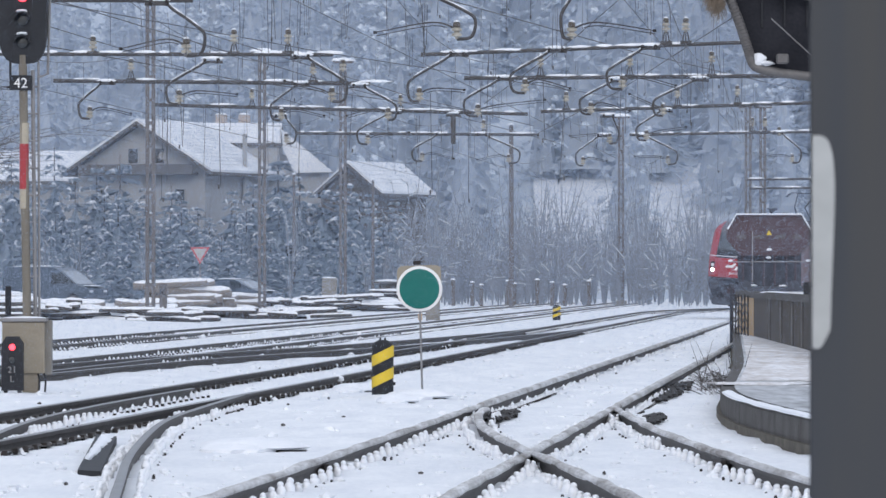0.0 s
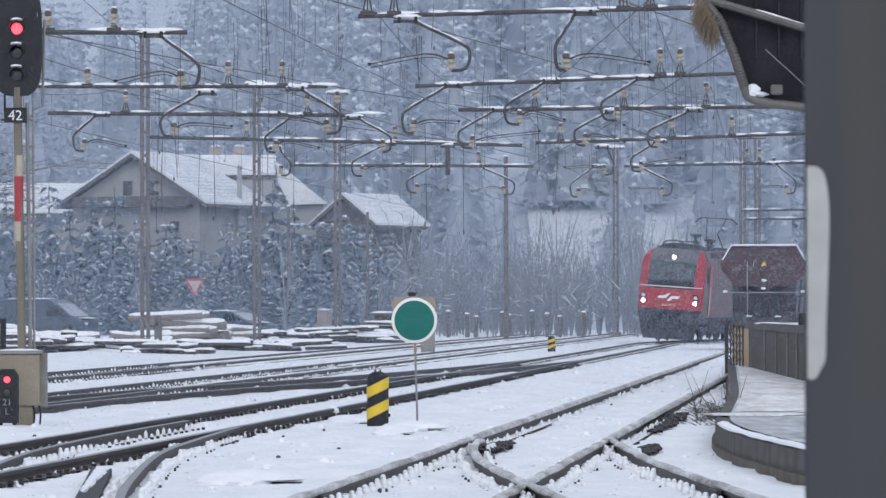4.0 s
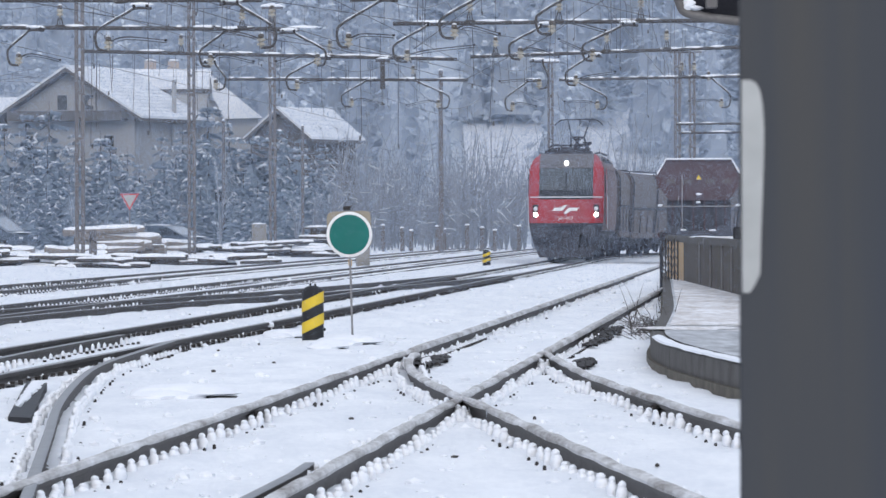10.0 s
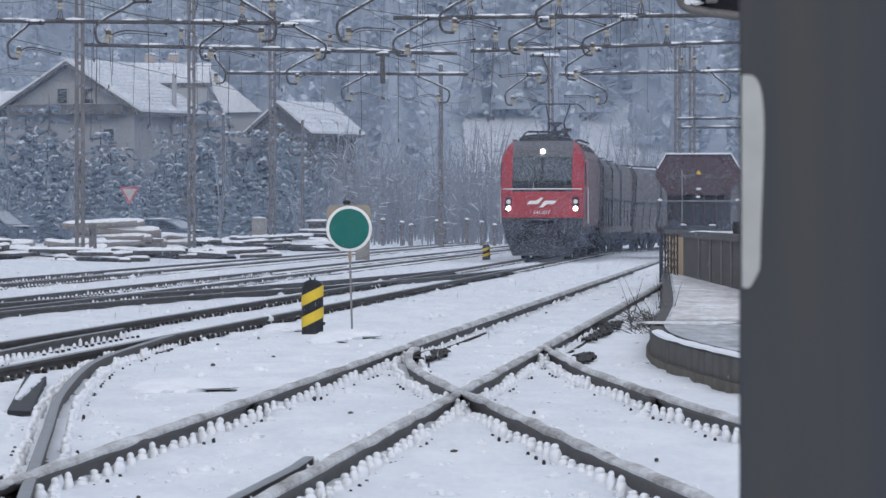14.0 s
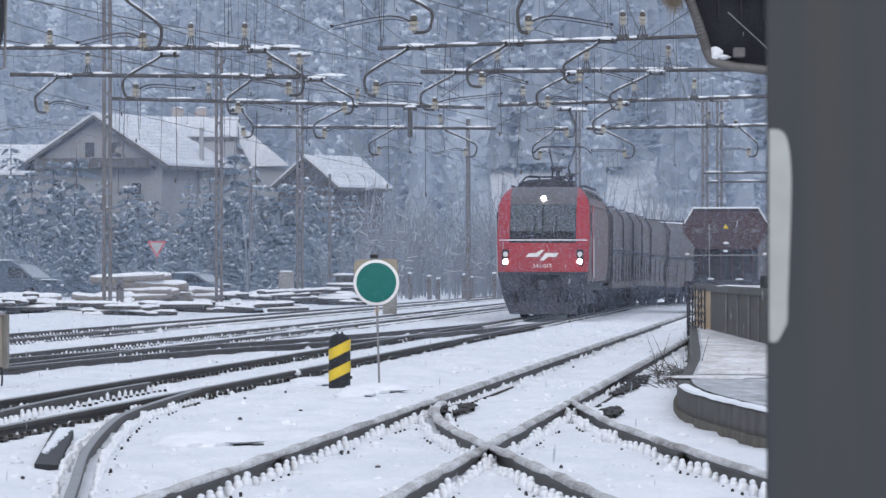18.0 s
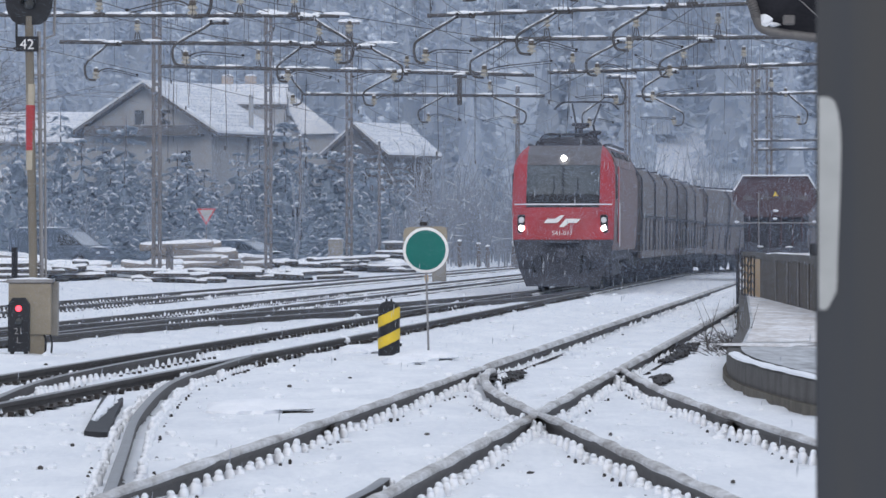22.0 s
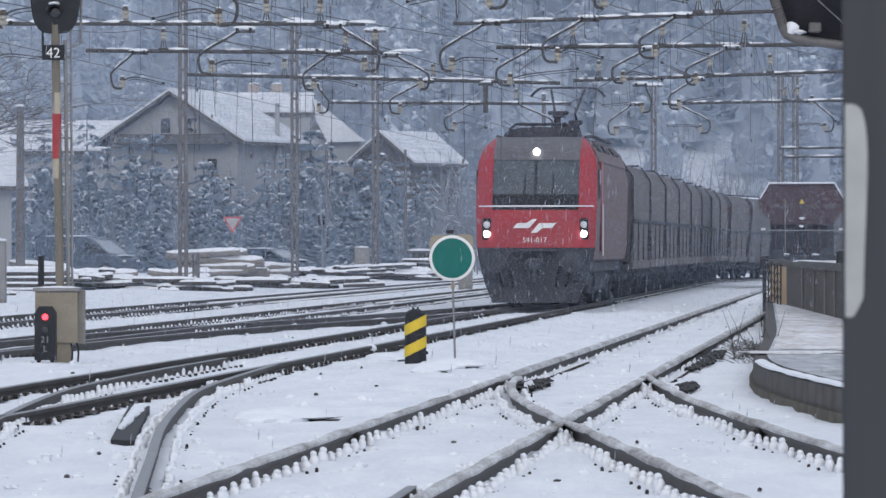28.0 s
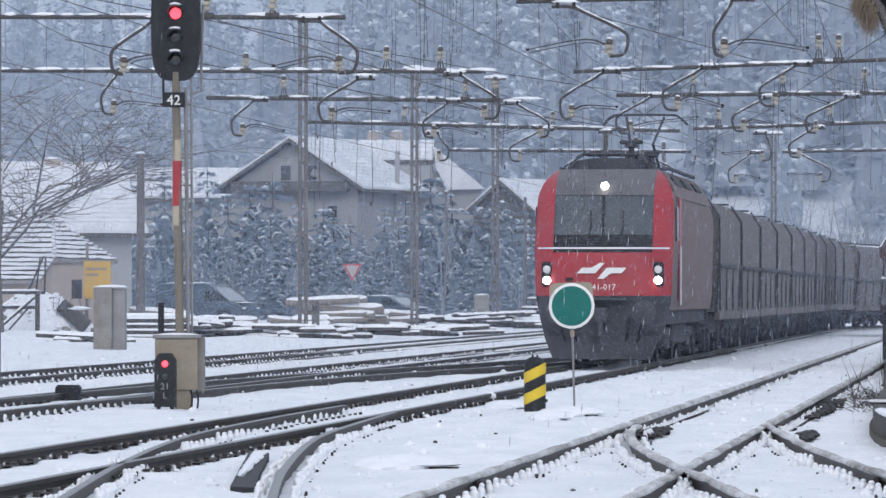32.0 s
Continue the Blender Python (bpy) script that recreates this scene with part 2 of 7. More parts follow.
# ---- mesh helpers ----
class M:
    """Vertices and faces of one mesh."""

    def __init__(self):
        self.v, self.f = [], []

    def add(self, vs, fs):
        k = len(self.v)
        self.v += [tuple(p) for p in vs]
        self.f += [tuple(i + k for i in q) for q in fs]
        return self

    def box(self, c, s, m=None, ch=0.0):
        """A box of size s round c; ch: its chamfer."""
        x, y, z = (q / 2 for q in s)
        if not ch:
            vs = [Vector((i, j, k)) for i in (-x, x) for j in (-y, y) for k in (-z, z)]
            fs = [(0, 1, 3, 2), (4, 6, 7, 5), (0, 4, 5, 1), (2, 3, 7, 6), (0, 2, 6, 4), (1, 5, 7, 3)]
        else:
            ch = min(ch, x * 0.9, y * 0.9, z * 0.9)
            vs, fs, at = [], [], {}
            for i in (-1, 1):
                for j in (-1, 1):
                    for k in (-1, 1):
                        for a in range(3):
                            at[i, j, k, a] = len(vs)
                            p = [i * x, j * y, k * z]
                            for b in range(3):
                                if b != a:
                                    p[b] -= (i, j, k)[b] * ch
                            vs.append(Vector(p))
            for a in range(3):
                for sg in (-1, 1):
                    o = [q for q in range(3) if q != a]
                    ring = []
                    for p, q in ((-1, -1), (1, -1), (1, 1), (-1, 1)):
                        key = [0, 0, 0]
                        key[a], key[o[0]], key[o[1]] = sg, p, q
                        ring.append(at[(*key, a)])
                    fs.append(tuple(ring))
            for a in range(3):
                o = [q for q in range(3) if q != a]
                for p in (-1, 1):
                    for q in (-1, 1):
                        lo, hi = [0, 0, 0], [0, 0, 0]
                        lo[a], hi[a] = -1, 1
                        for key in (lo, hi):
                            key[o[0]], key[o[1]] = p, q
                        fs.append((at[(*lo, o[0])], at[(*hi, o[0])], at[(*hi, o[1])], at[(*lo, o[1])]))
            for i in (-1, 1):
                for j in (-1, 1):
                    for k in (-1, 1):
                        fs.append(tuple(at[i, j, k, a] for a in range(3)))
        if m:
            vs = [m @ p for p in vs]
        return self.add([Vector(c) + p for p in vs], fs)

    def tube(self, pts, r, n=6, cap=True):
        """A tube along pts; r: one radius, or one for each point."""
        pts = [Vector(p) for p in pts]
        rs = r if isinstance(r, (list, tuple)) else [r] * len(pts)
        k = len(self.v)
        side = None
        for i, p in enumerate(pts):
            d = (pts[min(i + 1, len(pts) - 1)] - pts[max(i - 1, 0)]).normalized()
            if side is None:
                side = d.cross(Vector((0, 0, 1)) if abs(d.z) < 0.9 else Vector((1, 0, 0))).normalized()
            side = (side - d * side.dot(d)).normalized()
            up = d.cross(side)
            for j in range(n):
                a = 2 * math.pi * j / n
                self.v.append(tuple(p + (side * math.cos(a) + up * math.sin(a)) * rs[i]))
        for i in range(len(pts) - 1):
            for j in range(n):
                a, b = k + i * n + j, k + i * n + (j + 1) % n
                self.f.append((a, b, b + n, a + n))
        if cap:
            self.f.append(tuple(range(k + n - 1, k - 1, -1)))
            e = k + (len(pts) - 1) * n
            self.f.append(tuple(range(e, e + n)))
        return self

    def lathe(self, prof, c=(0, 0, 0), n=12, m=None):
        """A turned shape: prof of (radius, height)."""
        k = len(self.v)
        c = Vector(c)
        for rr, z in prof:
            for j in range(n):
                a = 2 * math.pi * j / n
                p = Vector((rr * math.cos(a), rr * math.sin(a), z))
                self.v.append(tuple(c + (m @ p if m else p)))
        for i in range(len(prof) - 1):
            for j in range(n):
                a, b = k + i * n + j, k + i * n + (j + 1) % n
                self.f.append((a, b, b + n, a + n))
        self.f.append(tuple(range(k + n - 1, k - 1, -1)))
        e = k + (len(prof) - 1) * n
        self.f.append(tuple(range(e, e + n)))
        return self

    def slab(self, outline, y0, y1):
        """An outline in x and z, pulled from y0 to y1."""
        n = len(outline)
        vs = [(x, y0, z) for x, z in outline] + [(x, y1, z) for x, z in outline]
        fs = [tuple(range(n)), tuple(range(2 * n - 1, n - 1, -1))] + [(i, i + n, (i + 1) % n + n, (i + 1) % n) for i in range(n)]
        return self.add(vs, fs)

    def blob(self, c, s, n=6, rings=4, flat=-1.0, wob=0.12, rnd=random):
        """A lumpy ellipsoid; flat: where its underside is cut, -1 to 1."""
        prof, k = [], len(self.v)
        for i in range(rings + 1):
            a = -math.pi / 2 + math.pi * i / rings
            for j in range(n):
                b = 2 * math.pi * (j + 0.5 * (i % 2)) / n
                w = 1 + rnd.uniform(-wob, wob)
                self.v.append((c[0] + s[0] * w * math.cos(a) * math.cos(b), c[1] + s[1] * w * math.cos(a) * math.sin(b),
                               c[2] + s[2] * max(flat, math.sin(a))))
        for i in range(rings):
            for j in range(n):
                a, b = k + i * n + j, k + i * n + (j + 1) % n
                self.f.append((a, b, b + n, a + n))
        return self


def part(name, me, material, parent=None, label="", smooth=True):
    """Links the mesh as one object under its parent."""
    d = bpy.data.meshes.new(name)
    d.from_pydata(me.v, [], me.f)
    d.materials.append(material)
    if smooth:
        d.shade_smooth()
        d.set_sharp_from_angle(angle=radians(38))
    d.update()
    ob = new(name, d)
    ob.parent = parent
    if label:
        tagged(ob, label)
    return ob


def thing(name, label, category, m=None, group="", kind=""):
    ob = tagged(new(name), label, category, group, kind)
    if m:
        ob.matrix_basis = m
    return ob


def smooth_path(pts, k=6):
    """A Catmull-Rom line through pts."""
    pts = [Vector(p) for p in pts]
    out = []
    for i in range(len(pts) - 1):
        a, b, c, d = pts[max(i - 1, 0)], pts[i], pts[i + 1], pts[min(i + 2, len(pts) - 1)]
        for j in range(k):
            t = j / k
            out.append(0.5 * ((2 * b) + (c - a) * t + (2 * a - 5 * b + 4 * c - d) * t * t + (3 * b - a - 3 * c + d) * t ** 3))
    return out + [pts[-1]]


def lettering(name, words, size, m, material, parent, label=""):
    """Raised letters in the built-in font, as a mesh."""
    cu = bpy.data.curves.new(name, "FONT")
    cu.body, cu.size, cu.extrude, cu.align_x, cu.align_y, cu.resolution_u = words, size, 0.004, "CENTER", "CENTER", 2
    tmp = bpy.data.objects.new(name, cu)
    me = bpy.data.meshes.new_from_object(tmp)
    bpy.data.objects.remove(tmp)
    me.materials.append(material)
    ob = new(name, me)
    ob.parent, ob.matrix_basis = parent, m
    if label:
        tagged(ob, label)
    return ob


# ---- ground ----
SLOPE = 0.0735                       # the tracks run away to the right by this much a metre
TRACKS = {"main": 8.2, "siding": 3.4, "second": 13.0, "third": 17.5}   # how far left each one starts
LOW = -0.13                          # the snow lies this far under the rail heads


def line(c, y):
    return SLOPE * y - c


def ground():
    ys, y = [], -40.0
    while y < 3500:
        ys.append(y)
        y += 0.25 if 26 < y < 66 else (1.0 if y < 130 else (4 if y < 330 else 0.25 * y))
    xs = [-3000, -1200, -500, -250, -150, -90, -60, -45, -35] + [-28 + 0.8 * i for i in range(28)] + [-5.6 + 0.18 * i for i in range(62)] + [5.7 + 0.8 * i for i in range(30)] + [32, 40, 60, 90, 150, 300, 600, 1200, 3000]
    g = M()
    for y in ys:
        for x in xs:
            d = 0.028 * noise.noise((x * 1.1, y * 0.6, 0)) + 0.030 * noise.noise((x * 2.7, y * 1.1, 7)) + 0.024 * noise.noise((x * 4.6, y * 3.2, 9)) if 10 < y < 350 and abs(x) < 40 else 0
            off = x - SLOPE * y
            if off < -21 and y > 100:
                d += min(1.0, (-21 - off) / 4) * (0.10 + 0.12 * noise.noise((x * 0.5, y * 0.2, 3)))
            g.v.append((x, y, LOW + 0.02 + d))
    n = len(xs)
    for i in range(len(ys) - 1):
        for j in range(n - 1):
            g.f.append((i * n + j, i * n + j + 1, (i + 1) * n + j + 1, (i + 1) * n + j))
    tagged(part("ground", g, SNOW), "trodden snow between the railway tracks", "ground", kind="structure")


ground()

# ---- tracks ----
PROFILE = [(-0.07, -0.15), (0.07, -0.15), (0.07, -0.135), (0.012, -0.12), (0.012, -0.045), (0.036, -0.035), (0.036, 0.0), (-0.036, 0.0), (-0.036, -0.035), (-0.012, -0.045), (-0.012, -0.12), (-0.07, -0.135)]
HEAD = [(-0.034, 0.0), (0.034, 0.0), (0.026, 0.006), (-0.026, 0.006)]


def sweep(me, pts, prof, wob=0.0, z=0.0):
    """Pulls a profile along a level line."""
    n, k = len(prof), len(me.v)
    for i, p in enumerate(pts):
        d = (Vector(pts[min(i + 1, len(pts) - 1)]) - Vector(pts[max(i - 1, 0)])).normalized()
        for a, b in prof:
            w = 1 + 1.6 * wob * noise.noise((p[0] + a * 9, p[1] * 0.9, b * 9))
            me.v.append((p[0] + d.y * a * w, p[1] - d.x * a * w, z + b * w))
    for i in range(len(pts) - 1):
        for j in range(n):
            a, b = k + i * n + j, k + i * n + (j + 1) % n
            me.f.append((a, b, b + n, a + n))
    me.f += [tuple(range(k + n - 1, k - 1, -1)), tuple(range(len(me.v) - n, len(me.v)))]
    return me


def beside(pts, off):
    out = []
    for i, p in enumerate(pts):
        d = (Vector(pts[min(i + 1, len(pts) - 1)]) - Vector(pts[max(i - 1, 0)])).normalized()
        out.append(Vector((p[0] + d.y * off, p[1] - d.x * off)))
    return out


def along(pts, step):
    """Points every step metres along a line, with the line's direction."""
    left, out = 0.0, []
    for a, b in zip(pts[:-1], pts[1:]):
        a, b = Vector(a), Vector(b)
        L = (b - a).length
        while left < L:
            out.append((a + (b - a) * (left / L), (b - a).normalized()))
            left += step
        left -= L
    return out


SNOWTOP = [(-0.043, -0.008), (0.043, -0.008), (0.045, 0.010), (0.028, 0.027), (-0.026, 0.028), (-0.044, 0.011)]
KNOBS = []


def knob_meshes():
    rr = random.Random(4)
    for i in range(5):
        k = M()
        h = rr.uniform(0.085, 0.115)
        k.blob((0, 0, LOW + h * 0.38), (0.030, 0.060, h * 0.5), 8, 5, -0.8, 0.12, rr)
        k.blob((rr.uniform(-0.004, 0.004), 0, LOW + h * 0.86), (0.021, 0.034, 0.026), 8, 5, -1, 0.10, rr)
        d = bpy.data.meshes.new("snow_knob")
        d.from_pydata(k.v, [], k.f)
        d.materials.append(SNOWCAP)
        d.shade_smooth()
        KNOBS.append((d, k))
    for i in range(5):
        k = M()
        h = rr.uniform(0.085, 0.115)
        k.blob((0, 0, LOW + h * 0.45), (0.028, 0.055, h * 0.55), 5, 3, -0.8, 0.15, rr)
        KNOBS.append((None, k))
    s = M().lathe([(0.012, LOW - 0.02), (0.012, LOW + 0.024), (0.009, LOW + 0.030), (0.005, LOW + 0.034)], n=6)
    d = bpy.data.meshes.new("sleeper_screw")
    d.from_pydata(s.v, [], s.f)
    d.materials.append(CLIP)
    KNOBS.append((d, s))


knob_meshes()
NEAR = []                            # fastenings that are laid one by one, at the end of the file


def rail_line(parent, pts, snowy=True, bare=True, near=None, dark=False, z=0.0, sides=(-1, 1), knobs=True, plough=0.0):
    """One rail along pts with its snow, polished head, fastenings and, beside ploughed tracks, dark ballast."""
    part("rail", sweep(M(), pts, PROFILE, z=z), RAIL, parent)
    if snowy and near and pts[-1][1] > 80:
        far = [p for p in pts if p[1] > near[1] - 1]
        part("drift", sweep(M(), far, [(-0.052, -0.014), (0.052, -0.014), (0.052, 0.006), (0.032, 0.034), (-0.032, 0.034), (-0.052, 0.006)], 0.15, z), RAILSNOW, parent, "snow drifted over the rail")
    if snowy:
        part("rail_snow", sweep(M(), [p for p, d in along(pts, 0.15)] + [pts[-1]] if near else pts, SNOWTOP, 0.25, z), RAILSNOW, parent, "lumpy ridge of snow along the rail head")
    elif bare:
        part("rail_head", sweep(M(), pts, HEAD, z=z), RAILTOP, parent, "polished rail head")
    if dark:
        b = M()
        for sd in sides:
            k = len(b.v)
            row = [(p, d) for p, d in along(beside(pts, sd * 0.17), 0.3)]
            for p, d in row:
                w0, w1 = -0.1, -0.01 + random.uniform(-0.05, 0.07)
                for w in (w0, w1):
                    b.v.append((p.x + sd * d.y * w, p.y - sd * d.x * w, LOW + 0.055 + (0 if w < 0 else -0.012)))
            for i in range(len(row) - 1):
                q = (k + 2 * i, k + 2 * i + 1, k + 2 * i + 3, k + 2 * i + 2)
                b.f.append(q if sd < 0 else q[::-1])
        tagged(part("ballast_edge", b, SLEEPER, parent, "dark wet ballast and sleeper ends beside the rail"), kind="stuff")
    if not knobs:
        return
    j, s = M(), M()
    for sd in sides:
        for p, d in along(beside(pts, sd * 0.135), 0.6):
            q = p + Vector((d.y, -d.x)) * sd * 0.075 + d * random.uniform(-0.05, 0.05)
            if near and near[0] < p.y < near[1] and -8 < p.x < 6:
                NEAR.append((parent, p, q))
                continue
            if p.y > 150 or not -16 < p.x < 16:
                j.box((p.x, p.y, LOW + 0.045), (0.07, 0.16, 0.07))
            else:
                if snowy and p.y > 75 and random.random() < 0.5:
                    continue
                kv, hk = KNOBS[5 + random.randrange(5)][1], random.uniform(0.55, 1.05) * (0.8 if dark and p.y > plough else 1.1)
                j.add([(x + p.x, y + p.y, LOW + (zz - LOW) * hk) for x, y, zz in kv.v], kv.f)
            s.box((q.x - d.y * sd * 0.05, q.y, LOW + 0.045), (0.05, 0.09, 0.055)) if dark and p.y > plough else (s.box((q.x, q.y, LOW + 0.03), (0.04, 0.05, 0.03)) if not snowy or p.y < 75 else None)
    if j.f and s.f:
        tagged(part("fastening_snow", j, SNOWCAP, parent, "small caps of snow on the rail fastenings"), kind="stuff")
        tagged(part("fastenings", s, CLIP, parent), kind="stuff")


def track(name, pts, label, **kw):
    t = thing(name, label, "railway track", kind="structure")
    fine = [Vector((p.x, p.y)) for p in smooth_path([(x, y, 0) for x, y in pts], 8)]
    for sd in (-1, 1):
        rail_line(t, beside(fine, sd * 0.7535), **kw)
    return t


def straight(c, y0, y1, n=12):
    return [(line(c, y0 + (y1 - y0) * i / n), y0 + (y1 - y0) * i / n) for i in range(n + 1)]


BEND, RADIUS = 228.6, 178.0
PHI = math.atan(SLOPE)


def on_main(s):
    """A place on the main track, s metres along it, and its heading."""
    if s <= BEND:
        return Vector((-8.2 + s * math.sin(PHI), s * math.cos(PHI))), PHI
    a = min((s - BEND) / RADIUS, 1.0)
    x0, y0 = -8.2 + BEND * math.sin(PHI), BEND * math.cos(PHI)
    f = PHI + a
    p = Vector((x0 + RADIUS * (math.cos(PHI) - math.cos(f)), y0 + RADIUS * (math.sin(f) - math.sin(PHI))))
    return p + Vector((math.sin(f), math.cos(f))) * max(0.0, s - BEND - RADIUS), f


track("track_1", [tuple(on_main(4 + 8 * i)[0]) for i in range(48)], "main line with bare polished rails through the snow", snowy=False, dark=True)
track("track_2", straight(3.4, 4, 190), "snowed-over siding with white ridges on its rails", near=(26, 62))
track("track_3", straight(13.0, 4, 330), "ploughed second track with dark rails in the snow", snowy=False)
track("track_4", straight(17.5, 4, 330), "snowy yard track with rows of fastenings", snowy=False)
turn = thing("track_5", "snowed-over track branching off across the siding", "railway track", kind="structure")
for pts in ([(0.46, 60.4), (0.37, 58.6), (0.36, 55.2), (0.42, 51.8), (0.63, 47), (0.81, 44), (0.97, 40.8), (1.16, 37.4), (1.42, 32.5), (1.67, 28.2), (2.4, 16), (3.1, 4)],
            [(1.86, 60.3), (1.89, 58), (1.94, 54), (2.03, 50.4), (2.25, 44.8), (2.54, 39), (2.85, 33.5), (3.15, 28), (3.85, 16), (4.5, 4)]):
    rail_line(turn, [Vector((p.x, p.y)) for p in smooth_path([(x, y, 0) for x, y in pts], 8)], near=(26, 62))
check = [Vector((line(2.68, y) - 0.125 - (0.03 if y in (25.0, 33.4) else 0), y)) for y in (25.0, 26.5, 29, 32, 33.4)]
rail_line(turn, check, snowy=False, knobs=False)
for x, y, a in ((line(4.12, 43.6), 43.6, 4.2), (2.24, 44.6, -3)):
    part("fishplate", M().box((x + (0.05 if a > 0 else -0.06), y, -0.06), (0.05, 0.7, 0.10), Matrix.Rotation(radians(-a), 3, "Z"), ch=0.01), CLIP, turn, "dark rail joint plate")
curve = thing("track_6", "turnout curve leaving the main line with worn bare rails", "railway track", kind="structure")
for pts in ([(-2.42, 68), (-2.62, 62), (-2.74, 57), (-2.70, 52.4), (-2.49, 44.9), (-2.2, 38.3), (-1.96, 32.9), (-1.72, 27.5), (-1.2, 16), (-0.6, 4)],
            [(-3.2, 72), (-3.62, 66), (-3.95, 60), (-4.08, 55), (-3.98, 47.5), (-3.72, 39.6), (-3.45, 33), (-3.1, 25), (-2.6, 14), (-2.1, 4)]):
    rail_line(curve, [Vector((p.x, p.y)) for p in smooth_path([(x, y, 0) for x, y in pts], 8)], snowy=False, near=(26, 62))
cross = thing("track_7", "crossover between the two main tracks with curved closure rails", "railway track", kind="structure")
for c in (0.0, -1.507):
    pts = [(line(8.2, 175) + 0.7535 + c, 175), (line(8.2, 150) + 0.5 + c, 150), (line(10.0, 120) + 0.7535 + c, 120), (line(12.2, 96) + 0.7535 + c, 96), (line(13.0, 72) + 0.7535 + c, 72)]
    rail_line(cross, [Vector((p.x, p.y)) for p in smooth_path([(x, y, 0) for x, y in pts], 8)], snowy=False, z=-0.004, knobs=False)


# ---- platform ----
def platform():
    t = thing("platform", "low stone-edged platform under wet trodden snow", "platform", kind="structure")
    edge = smooth_path([(7.95, 155, 0), (6.56, 128, 0), (5.13, 100, 0), (4.10, 80, 0), (3.42, 68.5, 0), (3.04, 62, 0), (2.92, 57, 0), (3.06, 51.5, 0), (3.38, 46, 0), (4.0, 38, 0), (5.2, 26, 0), (6.2, 16, 0)], 5)
    edge = edge[::-1]
    top, base = M(), M()
    for i, p in enumerate(edge):
        top.v += [(p.x + 0.16, p.y, 0.215), (p.x + 9, p.y, 0.235)]
        if i:
            top.f.append((2 * i - 2, 2 * i, 2 * i + 1, 2 * i - 1))
    far = M()
    for p in [p for p in edge if p.y > 65]:
        far.v += [(p.x + 0.2, p.y, 0.221), (p.x + 4, p.y, 0.232)]
    far.f = [(2 * i, 2 * i + 2, 2 * i + 3, 2 * i + 1) for i in range(len(far.v) // 2 - 1)]
    part("platform_top", top, WET, t, "wet asphalt")
    part("trodden_snow", far, TRODDEN, t, "trodden dirty snow along the wall")
    part("platform_snow", sweep(M(), [Vector((p.x, p.y)) for p in along_all(edge, 0.4) if p.y < 60], [(-0.008, 0.195), (0.13, 0.2), (0.11, 0.217), (0.06, 0.224), (0.004, 0.213)], 0.05), SNOWCAP, t, "ridge of snow along the platform edge")
    part("platform_footing", sweep(base, [Vector((p.x + 0.02, p.y)) for p in edge], [(-0.06, -0.3), (0.3, -0.3), (0.3, -0.03), (-0.06, -0.03)]), FOOTING, t, "rough concrete footing")
    rr = random.Random(31)
    for i in range(26):
        y = rr.uniform(38, 72)
        x = float(np.interp(y, [p.y for p in edge], [p.x for p in edge])) + rr.uniform(1.7, 3.6)
        part("snow_patch", M().blob((x, y, 0.222), (rr.uniform(0.3, 1.1), rr.uniform(0.2, 0.9), 0.028), 18, 4, -0.2, 0.4, rr), SNOWCAP, t)
    for i in range(22):
        y = rr.uniform(61.5, 67)
        x = float(np.interp(y, [p.y for p in edge], [p.x for p in edge])) + rr.uniform(0.3, 4.0)
        part("slush_patch", M().blob((x, y, 0.22), (rr.uniform(0.3, 0.9), rr.uniform(0.5, 1.4), 0.016), 16, 4, -0.2, 0.4, rr), TRODDEN, t)
    pts = along_all(edge, 2.0)
    for a, b in zip(pts[:-1], pts[1:]):
        if a.y > 135:
            continue
        d = (b - a).normalized()
        q = [a + d * 0.006, a.lerp(b, 0.5), b - d * 0.006]
        part("kerb_stone", sweep(M(), [Vector((p.x, p.y)) for p in q], [(0.0, -0.04), (0.24, -0.04), (0.24, 0.2), (0.03, 0.2), (0.0, 0.17)]), KERB, t, smooth=False)


def along_all(pts, step):
    out = [Vector((p.x, p.y)) for p, d in along([Vector((q[0], q[1])) for q in pts], step)]
    return out


platform()


def snow_bank():
    """The low lumpy bank that the plough left between the main line and the siding."""
    b, cols, rows = M(), 9, 420
    for i in range(rows + 1):
        y = 62 + 130 * i / rows
        for j in range(cols + 1):
            q = j / cols
            h = 0.10 * math.sin(math.pi * q) * (0.55 + 0.9 * noise.noise((q * 2, y * 0.9, 3))) + 0.05 * noise.noise((q * 7, y * 2.2, 8)) * math.sin(math.pi * q)
            b.v.append((line(8.2, y) + 1.5 + 1.5 * q + 0.25 * noise.noise((y * 0.25, 0, 1)), y, LOW - 0.01 + h * min(1.0, (y - 62) / 8) - 0.06 * max(0.0, 1 - (y - 62) / 4)))
    b.f = [(i * (cols + 1) + j, i * (cols + 1) + j + 1, (i + 1) * (cols + 1) + j + 1, (i + 1) * (cols + 1) + j) for i in range(rows) for j in range(cols)]
    tagged(part("snow_bank", b, SNOW), "low lumpy bank of ploughed snow between the tracks", "snow bank", kind="structure")


snow_bank()


